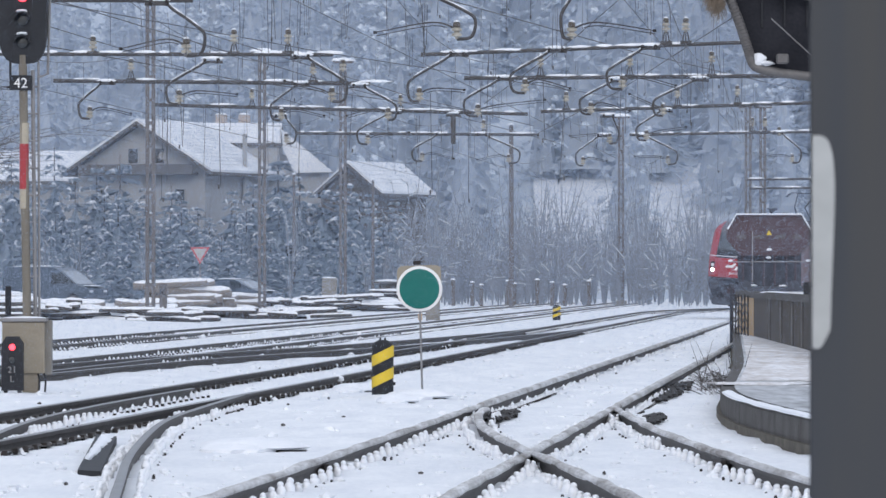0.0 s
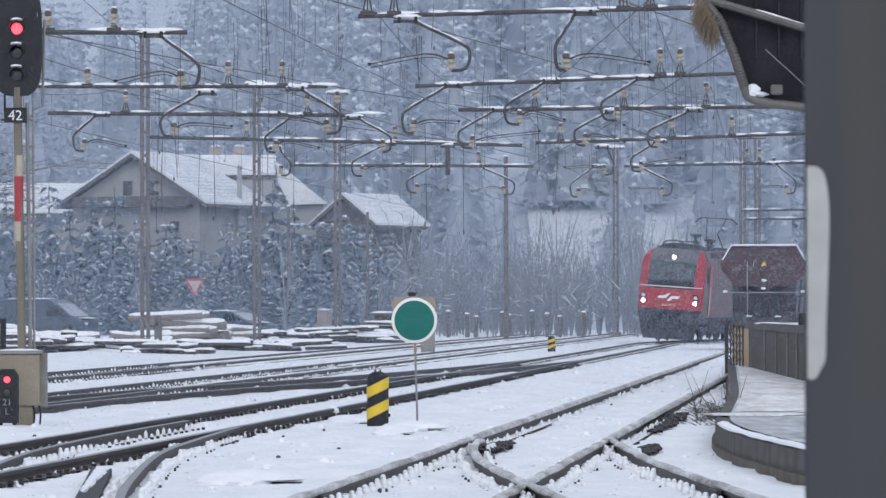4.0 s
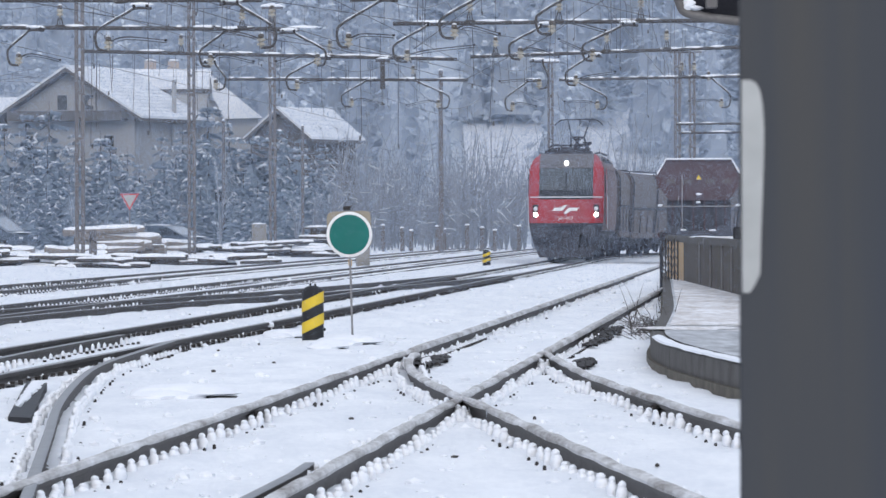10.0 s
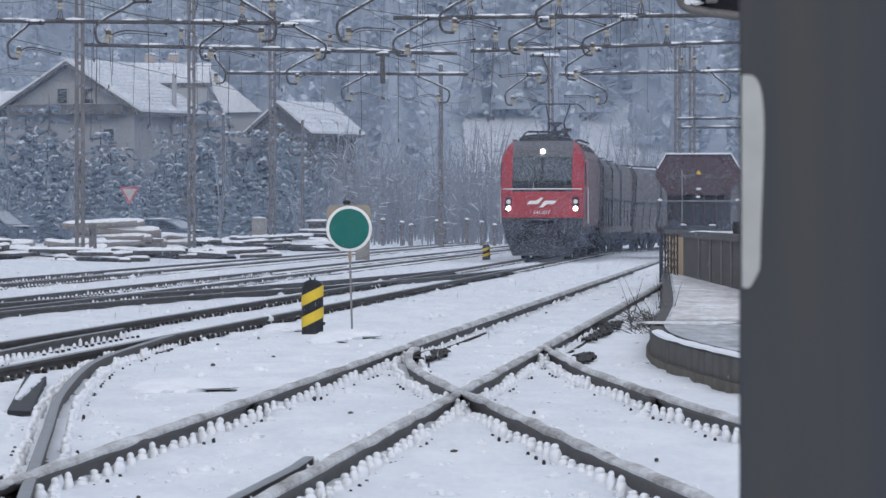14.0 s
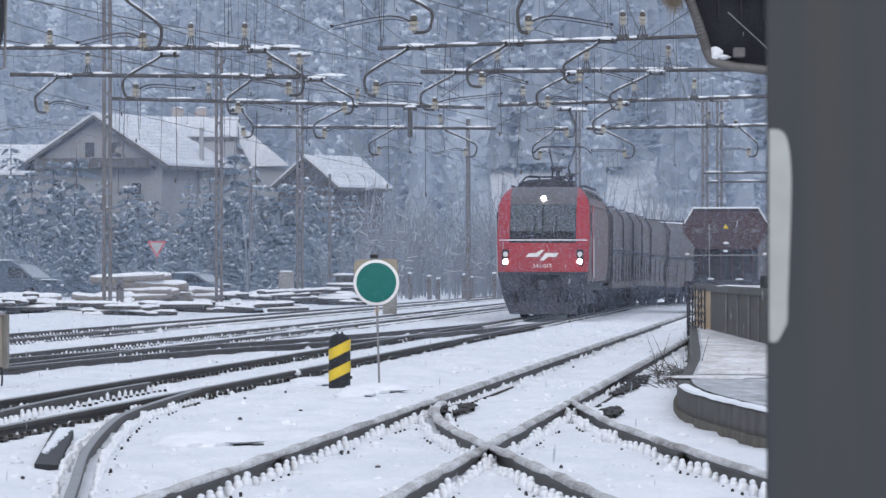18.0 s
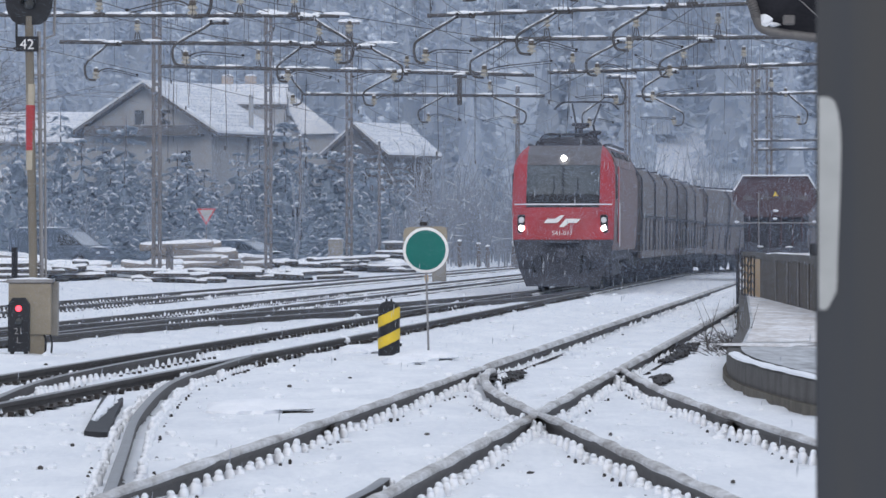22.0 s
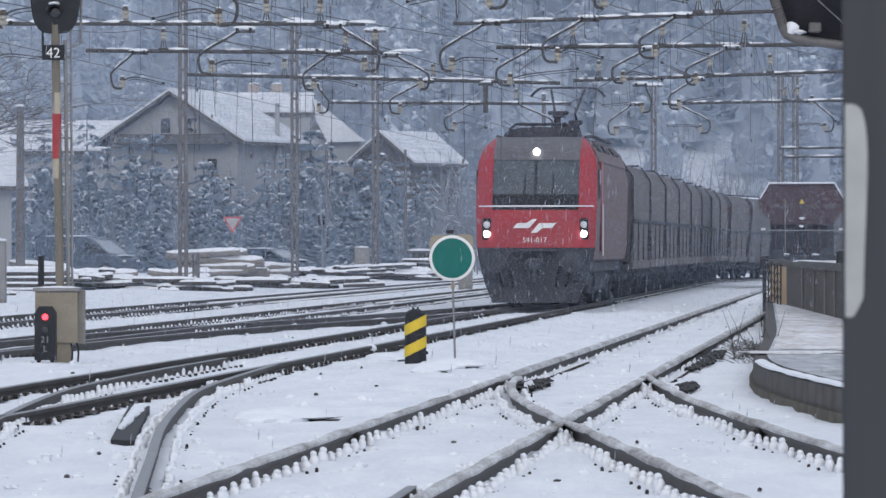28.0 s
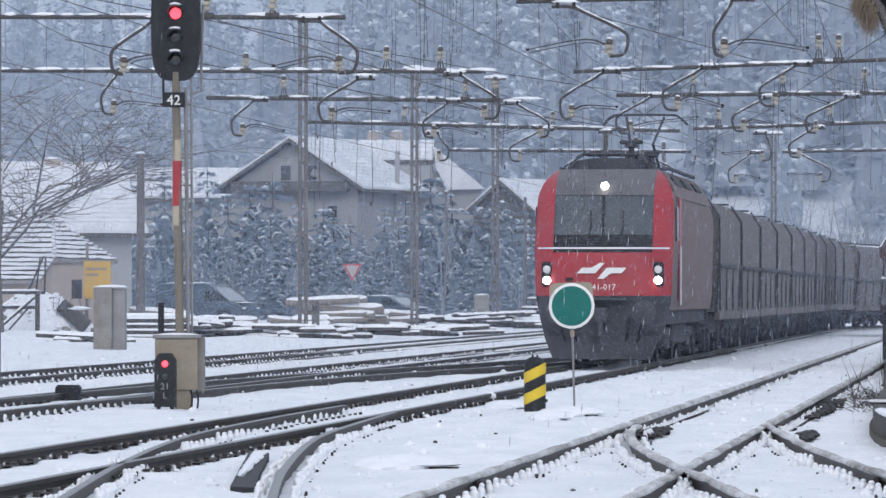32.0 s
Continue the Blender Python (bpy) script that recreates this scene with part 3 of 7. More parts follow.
def dark_pits():
    """Melted pits of dark ballast beside the frogs and under the platform."""
    rr = random.Random(14)
    for x, y, w, L, n in ((0.62, 60.8, 0.17, 4.0, 110), (2.22, 59.6, 0.13, 3.5, 80), (3.0, 74, 0.20, 12, 150)):
        k, ring = M(), []
        for i in range(40):
            a = 2 * math.pi * i / 40
            q = 0.6 + 0.5 * noise.noise((x + 2 * math.cos(a), y + 2 * math.sin(a), 5)) + rr.uniform(-0.12, 0.12)
            ring.append((x + w * q * math.cos(a) + SLOPE * q * math.sin(a) * L / 2, y + q * math.sin(a) * L / 2, LOW + 0.062))
        k.add(ring, [tuple(range(40))])
        for i in range(n):
            a, b = rr.uniform(-1, 1), rr.uniform(-1, 1)
            k.blob((x + a * w * (1 - 0.5 * abs(b)) + SLOPE * b * L / 2, y + b * L / 2, LOW + 0.06), (rr.uniform(0.012, 0.04), rr.uniform(0.06, 0.4), rr.uniform(0.015, 0.035)), 5, 3, -0.5, 0.3, rr)
        tagged(part("ballast_patch", k, CLIP), "dark wet ballast showing through the snow", "ballast", kind="stuff")
    k = M()
    for i in range(34):
        y = rr.uniform(30, 110)
        k.blob((rr.uniform(-0.075, 0.06) * y, y, LOW + 0.03), (rr.uniform(0.012, 0.03), rr.uniform(0.02, 0.06), rr.uniform(0.012, 0.022)), 5, 3, -0.5, 0.3, rr)
    lump = M()
    for i in range(3600):
        y = 27 + 130 * rr.random() ** 1.3
        x = rr.uniform(-0.10, 0.07) * y
        off = x - SLOPE * y
        w = 0.012 + 0.045 * rr.random() ** 3 * (0.6 + y / 90)
        if off < -0.9:
            lump.blob((x, y, LOW + 0.015), (w, w * rr.uniform(0.8, 1.6), w * rr.uniform(0.5, 1.0)), 6, 3, -0.5, 0.3, rr)
    tagged(part("snow_lumps", lump, SNOW), "small lumps and crumbs on the trodden snow", "snow", kind="stuff")
    tagged(part("loose_stones", k, SLEEPER), "scattered stones and clods poking out of the snow", "stones", kind="stuff")


dark_pits()


# ---- overhead line ----
def insulator(parent, p, r, h, rot=None, name="insulator"):
    """A stacked porcelain insulator with a dark cap, standing on p."""
    prof = [(r * 0.35, 0), (r * 0.35, h * 0.12), (r, h * 0.16), (r * 0.95, h * 0.30), (r * 0.55, h * 0.34), (r * 0.55, h * 0.42), (r * 0.98, h * 0.46), (r * 0.92, h * 0.60), (r * 0.5, h * 0.66)]
    ins = part(name, M().lathe(prof, p, 10), INSUL, parent, "yellowed porcelain insulator")
    part("cap", M().lathe([(r * 0.5, h * 0.655), (r * 0.72, h * 0.70), (r * 0.7, h * 0.88), (r * 0.35, h * 0.98), (r * 0.15, h)], p, 8), INSULDARK, ins, "dark insulator cap")
    part("cap_snow", M().blob((p[0], p[1], p[2] + h * 0.97), (r * 0.6, r * 0.6, r * 0.35), 7, 4, -0.3), SNOWCAP, ins)
    return ins


def gantry(d, beams, arms, posts, masts=(), thick=0.04):
    """Beams across the tracks at d metres, with swan-neck arms and standing insulators."""
    g = thing("catenary_gantry", "steel catenary beam with swan-neck arms and yellow insulators, snow on top", "catenary gantry", group="catenary gantries")
    g.location = (0, d, 0)
    for x0, z0, x1, z1 in beams:
        part("beam", M().tube([(x0, 0, z0), (x1, 0, z1)], thick, 8), PIPE, g)
        x = x0 + random.uniform(0, 0.5)
        while x < x1 - 0.3:
            w = random.uniform(0.15, 0.9)
            zz = z0 + (z1 - z0) * (x - x0) / (x1 - x0) + thick * 0.9
            part("beam_snow", M().blob((x + w / 2, 0, zz), (w / 2, thick * 1.0, random.uniform(0.03, 0.055)), 12, 4, -0.4, 0.22), SNOWCAP, g)
            x += w + random.choice((0.0, 0.08, 0.25, 0.8))
    for (cx, cz), bx, (ix, iz), tip in arms:
        sd = 1 if bx > ix else -1
        w = abs(bx - ix)
        neck = smooth_path([(cx - sd * 0.35, -0.05, cz), (cx, -0.05, cz), (cx + (bx - cx) * 0.2, -0.05, cz + (iz - cz) * 0.13), (cx + (bx - cx) * 0.86, -0.05, cz + (iz - cz) * 0.57), (bx, -0.05, cz + (iz - cz) * 0.80), (bx - sd * w * 0.22, -0.05, iz - 0.12), (ix, -0.05, iz - 0.16)], 5)
        arm = part("swan_neck", M().tube(neck, 0.029, 7), PIPE, g, "bent steel pipe arm")
        for q in (-0.25, 0.02):
            part("clamp", M().box((cx + sd * q, -0.03, cz + 0.03), (0.06, 0.12, 0.11), ch=0.01), CLIP, g)
        part("arm_snow", M().blob((cx - sd * 0.12, -0.04, cz + 0.08), (0.24, 0.055, 0.05), 12, 4, -0.5, 0.25).tube([p + Vector((0, 0, 0.026)) for p in neck[6:17]], [0.012] + [0.017 + 0.006 * math.sin(k * 2.1) for k in range(9)] + [0.01], 5), SNOWCAP, arm)
        insulator(g, (ix, -0.05, iz - 0.16), 0.088, 0.30)
        if tip:
            tx, tz = tip
            kx = ix + (tx - ix) * 0.3
            reg = smooth_path([(ix, -0.05, iz - 0.0), (kx, -0.05, iz + 0.12), (tx, -0.05, tz)], 5)
            part("registration_arm", M().tube(reg, [0.02 - 0.011 * i / (len(reg) - 1) for i in range(len(reg))], 5).tube([p + Vector((0.02, 0.12, -0.05)) for p in reg[3:]], 0.009, 5), PIPE, g, "slender registration arm")
            part("wire_clip", M().box((tx, -0.05, tz), (0.06, 0.04, 0.05), ch=0.008), CLIP, g)
    for px, pz, base in posts:
        k = M()
        for q in (-0.08, 0.08):
            k.tube([(px + q, 0, base), (px + q * 0.4, 0, pz - 0.14)], 0.015, 5)
        k.box((px, 0, base + 0.03), (0.24, 0.12, 0.08), ch=0.01).tube([(px, 0, base), (px, 0, pz - 0.14)], 0.012, 5)
        part("insulator_stand", k, PIPE, g)
        insulator(g, (px, 0, pz - 0.15), 0.085, 0.31)
    for mx, z1 in masts:
        part("mast", M().box((mx, 0.12, (z1 + LOW) / 2), (0.16, 0.16, z1 - LOW), ch=0.01), MAST, g)
    return g


gantry(94.0, [(*(-1.32, 6.29), 7.0, 6.49), (*(-9.96, 6.04), *(-4.16, 6.03))],
       [((-0.38, 6.2), 0.54, (0.23, 5.54), (-1.13, 5.49)), ((2.3, 6.31), 1.96, (2.14, 5.54), (3.52, 5.52)), ((-4.61, 5.96), -3.96, (-4.27, 5.26), (-5.36, 5.22)), ((-7.37, 5.96), -8.07, (-7.86, 5.24), (-7.24, 5.42))],
       [(*(-1.16, 6.74), 6.31), (*(-0.72, 6.72), 6.31), (*(3.1, 6.79), 6.39), (*(3.55, 6.79), 6.41), (*(-5.38, 6.29), 6.04), (*(-6.48, 6.25), 6.04)],
       [(6.96, 6.4), (-10.01, 6.4)])
gantry(117.0, [(*(-0.42, 6.03), *(8.78, 6.38)), (*(-12.64, 6.05), *(-2.27, 6.03))],
       [((0.18, 6.01), -0.73, (-0.49, 5.21), (0.44, 5.3)), ((2.22, 6.09), 1.39, (1.7, 5.39), (2.63, 5.33)), ((4.15, 6.15), 3.39, (3.72, 5.47), (4.82, 5.39)), ((-4.91, 5.87), -5.73, (-5.46, 5.16), (-4.27, 5.21)),
        ((-2.81, 5.95), -1.99, (-2.3, 5.21), (-3.28, 5.49)), ((-9.87, 6.03), -10.25, (-9.99, 5.3), (-9.0, 5.35))],
       [(*(4.62, 6.64), 6.24), (*(5.03, 6.64), 6.25), (*(-4.33, 6.4), 6.03), (*(-3.21, 6.4), 6.03), (*(-7.25, 6.26), 6.03)],
       [(8.72, 6.3), (-12.69, 6.3)])
gantry(136.0, [(*(0.5, 6.21), *(10.2, 6.28)), (*(-9.38, 6.15), *(-1.75, 6.08))],
       [((1.36, 6.17), 0.5, (0.84, 5.45), (2.45, 5.69)), ((4.08, 6.13), 3.29, (3.56, 5.5), (4.49, 5.42)), ((6.05, 6.15), 5.06, (5.3, 5.46), (4.49, 5.83)), ((-8.23, 6.07), -8.77, (-8.5, 5.39), (-7.51, 5.36)),
        ((-3.54, 6.03), -4.15, (-3.89, 5.35), (-2.86, 5.31)), ((-1.9, 5.99), -1.12, (-1.32, 5.36), (-2.31, 5.31))],
       [(*(2.35, 6.63), 6.22), (*(4.5, 6.63), 6.23), (*(6.47, 6.7), 6.25), (*(-7.51, 6.53), 6.14), (*(-3.13, 6.44), 6.1), (*(-2.41, 6.51), 6.08)],
       [(10.06, 6.2)], 0.05)
gantry(160.0, [(*(2.77, 6.11), *(12.8, 6.44)), (*(-8.16, 6.3), *(2.4, 6.04))],
       [((4.8, 5.96), 4.98, (4.72, 5.36), (3.6, 5.42)), ((6.16, 6.11), 5.47, (5.76, 5.45), (6.88, 5.68)), ((-4.48, 5.95), -4.16, (-4.43, 5.36), None), ((-1.52, 6.06), -2.43, (-2.13, 5.34), (-0.96, 5.52))],
       [(*(3.49, 6.52), 6.14), (*(6.64, 6.65), 6.24), (*(8.34, 6.7), 6.3), (*(-5.41, 6.6), 6.22), (*(-1.2, 6.44), 6.12)],
       [(12.64, 6.2)], 0.05)
gantry(186.0, [(*(6.14, 6.11), *(16.74, 6.29)), (*(-4.84, 6.16), *(3.16, 6.11))],
       [((-0.19, 6.09), -1.02, (-0.69, 5.4), (0.37, 5.33)), ((1.4, 6.09), 2.53, (2.16, 5.33), (1.12, 5.29)), ((5.12, 6.05), 4.37, (4.61, 5.25), (5.39, 5.25)), ((6.7, 6.05), 7.72, (7.4, 5.29), (6.32, 5.4)), ((11.16, 6.14), 11.79, (11.49, 5.34), (10.42, 5.4))],
       [(*(10.19, 6.52), 6.18), (*(10.6, 6.52), 6.18), (*(1.34, 6.44), 6.13), (*(11.07, 6.22), 6.16)],
       [(16.55, 6.1)], 0.05)

gantry(236.0, [(12.7, 5.5, 18.31, 5.55), (12.79, 5.13, 18.31, 5.17)], [], [], [(18.2, 5.6)], 0.05)
ANCHOR = thing("anchor_post", "short anchor post with a cap of snow on the beam", "anchor post", pose(0.29, 160, 5.2))
part("shaft", M().box((0, 0, 0.42), (0.14, 0.12, 0.84), ch=0.01), PIPE, ANCHOR)
part("crosspiece", M().box((0, 0, 0.80), (0.42, 0.10, 0.06), ch=0.01), PIPE, ANCHOR)
part("cap_snow", M().blob((0, 0, 0.87), (0.24, 0.1, 0.06), 9, 4, -0.3), SNOWCAP, ANCHOR)


def wires():
    w = thing("overhead_wires", "thin contact and carrying wires with droppers over the tracks", "overhead wires")
    for c in TRACKS.values():
        k = M()
        for y0, y1 in ((20, 55), (55, 94), (94, 136), (136, 186), (186, 240)):
            n = 10
            sag = [(line(c, y0 + (y1 - y0) * i / n), y0 + (y1 - y0) * i / n, 6.75 - 0.9 * 4 * (i / n) * (1 - i / n) * (y1 - y0) / 50) for i in range(n + 1)]
            k.tube(sag, 0.008, 4, False)
            k.tube([(line(c, y0), y0, 5.45), (line(c, y1), y1, 5.45)], 0.008, 4, False)
            for i in range(1, n):
                x, y, z = sag[i]
                dr = M().tube([(x, y, 5.45), (x, y, z)], 0.004, 3, False)
                if random.random() < 0.5:
                    dr.tube([(x + 0.05, y, 5.45 + random.uniform(-0.25, 0.1)), (x - 0.04, y + 0.1, z + 0.3)], 0.004, 3, False)
                part("dropper", dr, WIRE, w)
        part("carrying_wire", k, WIRE, w)
    for x0, y0, z0, x1, y1, z1 in ((-12, 94, 7.0, 6, 186, 7.3), (-3, 94, 6.9, 12, 175, 7.0), (2, 94, 6.9, 9, 130, 7.2), (-9, 94, 6.8, 4, 200, 6.2), (-5, 117, 6.5, 3, 186, 6.4),
                                   (4.5, 94, 7.4, 1.0, 136, 5.6), (6, 117, 6.8, 2.5, 160, 5.4), (-11, 117, 6.7, 1, 160, 6.1), (-2.2, 75, 6.9, 5.2, 60, 7.8)):
        part("feeder_wire", M().tube([(x0, y0, z0), ((x0 + x1) / 2, (y0 + y1) / 2, (z0 + z1) / 2 - 0.15), (x1, y1, z1)], 0.012, 4, False), WIRE, w)
    for i in range(150):
        y = random.uniform(60, 190)
        x = random.uniform(-0.052, 0.055) * y
        z = 1.42 + random.uniform(0.028, 0.058) * y
        L = random.uniform(0.5, 1.3)
        hang = M()
        hang.tube([(x, y, z), (x + random.uniform(-0.05, 0.05), y, z - L)], 0.0045, 3, False)
        if random.random() < 0.4:
            hang.tube([(x + 0.06, y, z), (x + 0.05, y, z - L * 0.8)], 0.0045, 3, False)
        hang.box((x, y, z - L), (0.02, 0.02, 0.05))
        part("hanging_dropper", hang, WIRE, w)


wires()


def mast(x, y, h, width=0.33, lean=0.0):
    """A lattice mast of two channels with battens."""
    t = thing("lattice_mast", "tall weathered steel lattice mast on a concrete foot", "mast", pose(x, y, LOW), group="lattice masts")
    for sd in (-1, 1):
        part("channel", M().box((sd * width * 0.31, 0, h / 2), (width * 0.38, width * 0.5, h), ch=0.01), MAST, t)
    for i in range(int(h / 0.8)):
        part("batten", M().box((0, -width * 0.27, 0.5 + i * 0.8), (width, 0.02, 0.12)), MAST, t)
    part("foot", M().box((0, 0, 0.12), (0.6, 0.6, 0.3), ch=0.03), CONCRETE, t)
    cap = part("head", M().box((0, 0, h + 0.03), (0.95, 0.2, 0.12), ch=0.02), MAST, t, "short steel crosspiece on the mast")
    part("cap_snow", M().blob((0, 0, h + 0.09), (0.56, 0.16, 0.15), 12, 4, -0.2, 0.15), SNOWCAP, cap)
    return t


MASTS = [(*(-10.16, 196.2), 11.1), (*(-7.52, 234.85), 10.85), (*(-4.5, 254.1), 11.2), (*(9.77, 310.0), 10.3), (*(15.22, 281.82), 10), (*(15.95, 281.82), 10)]
for x, y, h in MASTS:
    t = mast(x, y, h, 0.34)
    if x < -8:
        part("loudspeaker", M().lathe([(0.05, 0), (0.06, 0.1), (0.14, 0.22), (0.15, 0.24)], (0.28, -0.2, 5.71), 12, Euler((radians(80), 0, radians(40))).to_matrix()), ZINC, t, "small horn loudspeaker")
for x, y, h, r in ((*(-8.18, 310.0), 7.2, 0.10), (*(-3.56, 287.04), 6.5, 0.09), (*(3.47, 287.04), 9.3, 0.14), (*(-19.22, 238.46), 7.5, 0.20)):
    t = thing("utility_pole", "slim grey pole beside the yard", "pole", pose(x, y, LOW), group="poles")
    part("shaft", M().tube([(0, 0, 0), (0, 0, h)], [r, r * 0.75], 8), MAST, t)
    if h == 7.2:
        part("hanging_box", M().box((-0.25, -0.1, 3.01), (0.4, 0.3, 0.55), ch=0.05), BLACK, t, "dark box hung on the pole")
    part("cap", M().blob((0, 0, h), (r * 1.1, r * 1.1, 0.08), 7, 4, -0.3), SNOWCAP, t)


# ---- the train ----
def nose_w(z):
    pts = ((0.3, 1.12), (0.9, 1.28), (1.39, 1.37), (2.4, 1.40), (3.0, 1.40), (3.4, 1.37), (3.65, 1.29), (3.85, 1.15), (3.97, 1.01))
    return float(np.interp(z, [p[0] for p in pts], [p[1] for p in pts]))


def nose_y(q, z):
    """How far back the nose lies, at q of its half width and at height z."""
    rake = float(np.interp(z, (0.3, 1.39, 2.26, 2.9, 3.45, 3.75, 3.97), (0.0, 0.0, 0.10, 0.42, 0.78, 1.15, 1.9)))
    return rake + 0.55 * float(np.interp(z, (3.0, 3.97), (1.0, 0.3))) * abs(q) ** 4


def nose_patch(q0, q1, z0, z1, out=0.0, n=8, k=8, inner=0.0):
    """A piece of the nose between two shares of its half width; inner: instead, an edge at that many metres from the middle."""
    g = M()
    for i in range(k + 1):
        z = z0 + (z1 - z0) * i / k
        c = inner / nose_w(z)
        a, b = (q0, q1) if not inner else ((max(-1, -c), min(1, c)) if q0 < 0 < q1 else ((-1, max(-1, -c)) if q0 < 0 else (min(1, c), 1)))
        for j in range(n + 1):
            q = a + (b - a) * j / n
            g.v.append((q * nose_w(z), nose_y(q, z) - out, z))
    for i in range(k):
        for j in range(n):
            a = i * (n + 1) + j
            g.f.append((a, a + 1, a + n + 2, a + n + 1))
    return g


def wheelset(parent, x, y, r):
    w = M()
    for sd in (-1, 1):
        w.lathe([(r + 0.03, -0.07), (r + 0.03, -0.04), (r, -0.04), (r * 0.98, 0.07), (r * 0.7, 0.07), (r * 0.6, 0.03), (0.12, 0.03)], (sd * 0.72, 0, 0), 20, Euler((0, radians(90 * sd), 0)).to_matrix())
    w.tube([(-0.72, 0, 0), (0.72, 0, 0)], 0.08, 8)
    ob = part("wheelset", w, DARK, parent)
    ob.location = (x, y, r)
    return ob


def bogie(parent, y, r=0.46, base=1.8):
    b = M()
    for sd in (-1, 1):
        b.box((sd * 1.0, y, 0.62), (0.14, base + 1.0, 0.22), ch=0.03).box((sd * 1.0, y, 0.45), (0.16, 0.5, 0.35), ch=0.03)
        for q in (-base / 2, base / 2):
            b.box((sd * 1.02, y + q, 0.48), (0.2, 0.3, 0.3), ch=0.03)
    b.box((0, y, 0.62), (2.0, 0.4, 0.25), ch=0.03)
    part("bogie_frame", b, DARK, parent)
    return [wheelset(parent, 0, y + q, r) for q in (-base / 2, base / 2)]


def buffers(parent, y, z=1.06):
    for sd in (-1, 1):
        part("buffer", M().lathe([(0.10, 0), (0.10, 0.38), (0.24, 0.40), (0.25, 0.46), (0.15, 0.49)], (sd * 0.875, y, z), 14, Euler((radians(90), 0, 0)).to_matrix()), DARK, parent)


WHEELS = []


def locomotive():
    L = 15.6
    t = thing("locomotive", "red electric locomotive with grey cowl and lit headlamps", "locomotive")
    part("nose_panel", nose_patch(-1, 1, 1.39, 2.26, n=24, k=6), RED, t)
    for a, b in ((-1, -0.71), (0.71, 1)):
        part("pillar", nose_patch(a, b, 2.26, 3.97, n=6, k=12, inner=1.0), RED, t)
    ws = part("windscreen", nose_patch(-1, 1, 2.30, 3.43, -0.02, n=16, k=8, inner=1.0), SCREEN, t, "dark raked windscreen, sky reflection and haze in its colour")
    part("divider", nose_patch(-0.018, 0.018, 2.36, 3.40, 0.02, n=2, k=4), BLACK, ws)
    part("screen_base", nose_patch(-1, 1, 2.24, 2.62, -0.01, n=16, k=3, inner=1.0), BLACK, ws)
    for q in (-0.35, 0.3):
        part("wiper", M().tube([(q, 0.14, 2.4), (q + 0.12, 0.28, 2.8), (q + 0.1, 0.45, 3.1)], 0.014, 5), BLACK, ws)
    part("cowl", nose_patch(-1, 1, 3.42, 3.97, 0.0, n=16, k=6, inner=1.0), GREYROOF, t, "grimy grey roof cowl")
    part("chrome_strip", nose_patch(-0.95, 0.95, 2.33, 2.365, 0.025, n=24, k=1), CHROME, t, "bright strip across the nose")
    part("skirt", nose_patch(-1, 1, 0.52, 1.395, -0.02, n=20, k=4), DARK, t)
    part("snow_plough", M().slab([(-0.98, 0.12), (0.98, 0.12), (1.16, 0.58), (-1.16, 0.58)], 0.03, 0.35), DARK, t)
    part("coupling", M().box((0, -0.12, 1.0), (0.3, 0.5, 0.3), ch=0.05).tube([(0, -0.3, 0.95), (0, -0.35, 0.6), (0, -0.2, 0.45)], 0.05, 6), DARK, t)
    part("step_board", M().box((0, -0.1, 1.32), (1.0, 0.3, 0.05), ch=0.01), DARK, t)
    for x in (-0.55, 0.55, -0.8, 0.8):
        part("brake_hose", M().tube(smooth_path([(x, 0.0, 0.95), (x, -0.18, 0.85), (x * 0.95, -0.2, 0.6), (x * 0.9, -0.05, 0.5)], 4), 0.03, 6), BLACK, t)
    buffers(t, 0.0)
    side, roof = M(), M()
    zs = [1.1, 1.39, 1.8, 2.26, 2.6, 2.9, 3.15, 3.4, 3.52]
    for sd in (-1, 1):
        k = len(side.v)
        for z in zs:
            w = nose_w(min(z, 3.0)) + 0.02
            w = w if z < 3.16 else w - (z - 3.15) * 0.25
            ys = [nose_y(1, z) - 0.01, 2.2, L - 0.6, L - 0.1]
            side.v += [(sd * (nose_w(z) if i == 0 else w), y, z) for i, y in enumerate(ys)]
        for i in range(len(zs) - 1):
            for j in range(3):
                q = (k + i * 4 + j, k + i * 4 + j + 1, k + (i + 1) * 4 + j + 1, k + (i + 1) * 4 + j)
                side.f.append(q if sd > 0 else q[::-1])
    part("side_wall", side, GREYSIDE, t, "red side dulled by brake dust")
    ro = [(1.39, 3.40), (1.29, 3.65), (1.15, 3.85), (1.0, 3.97)]
    ro = ro + [(-x, z) for x, z in ro[::-1]]
    part("roof", M().slab(ro, 2.05, L - 0.3), GREYSIDE, t, "sloping roof side in dusty red")
    part("end_wall", M().slab([(-1.42, 1.1), (1.42, 1.1), (1.42, 3.4), (1.2, 3.8), (-1.2, 3.8), (-1.42, 3.4)], L - 0.12, L), DARK, t)
    part("underframe", M().box((0, L / 2, 0.98), (2.5, L - 1.2, 0.35), ch=0.04).box((0, L / 2, 0.62), (2.2, 5.0, 0.5), ch=0.05), DARK, t)
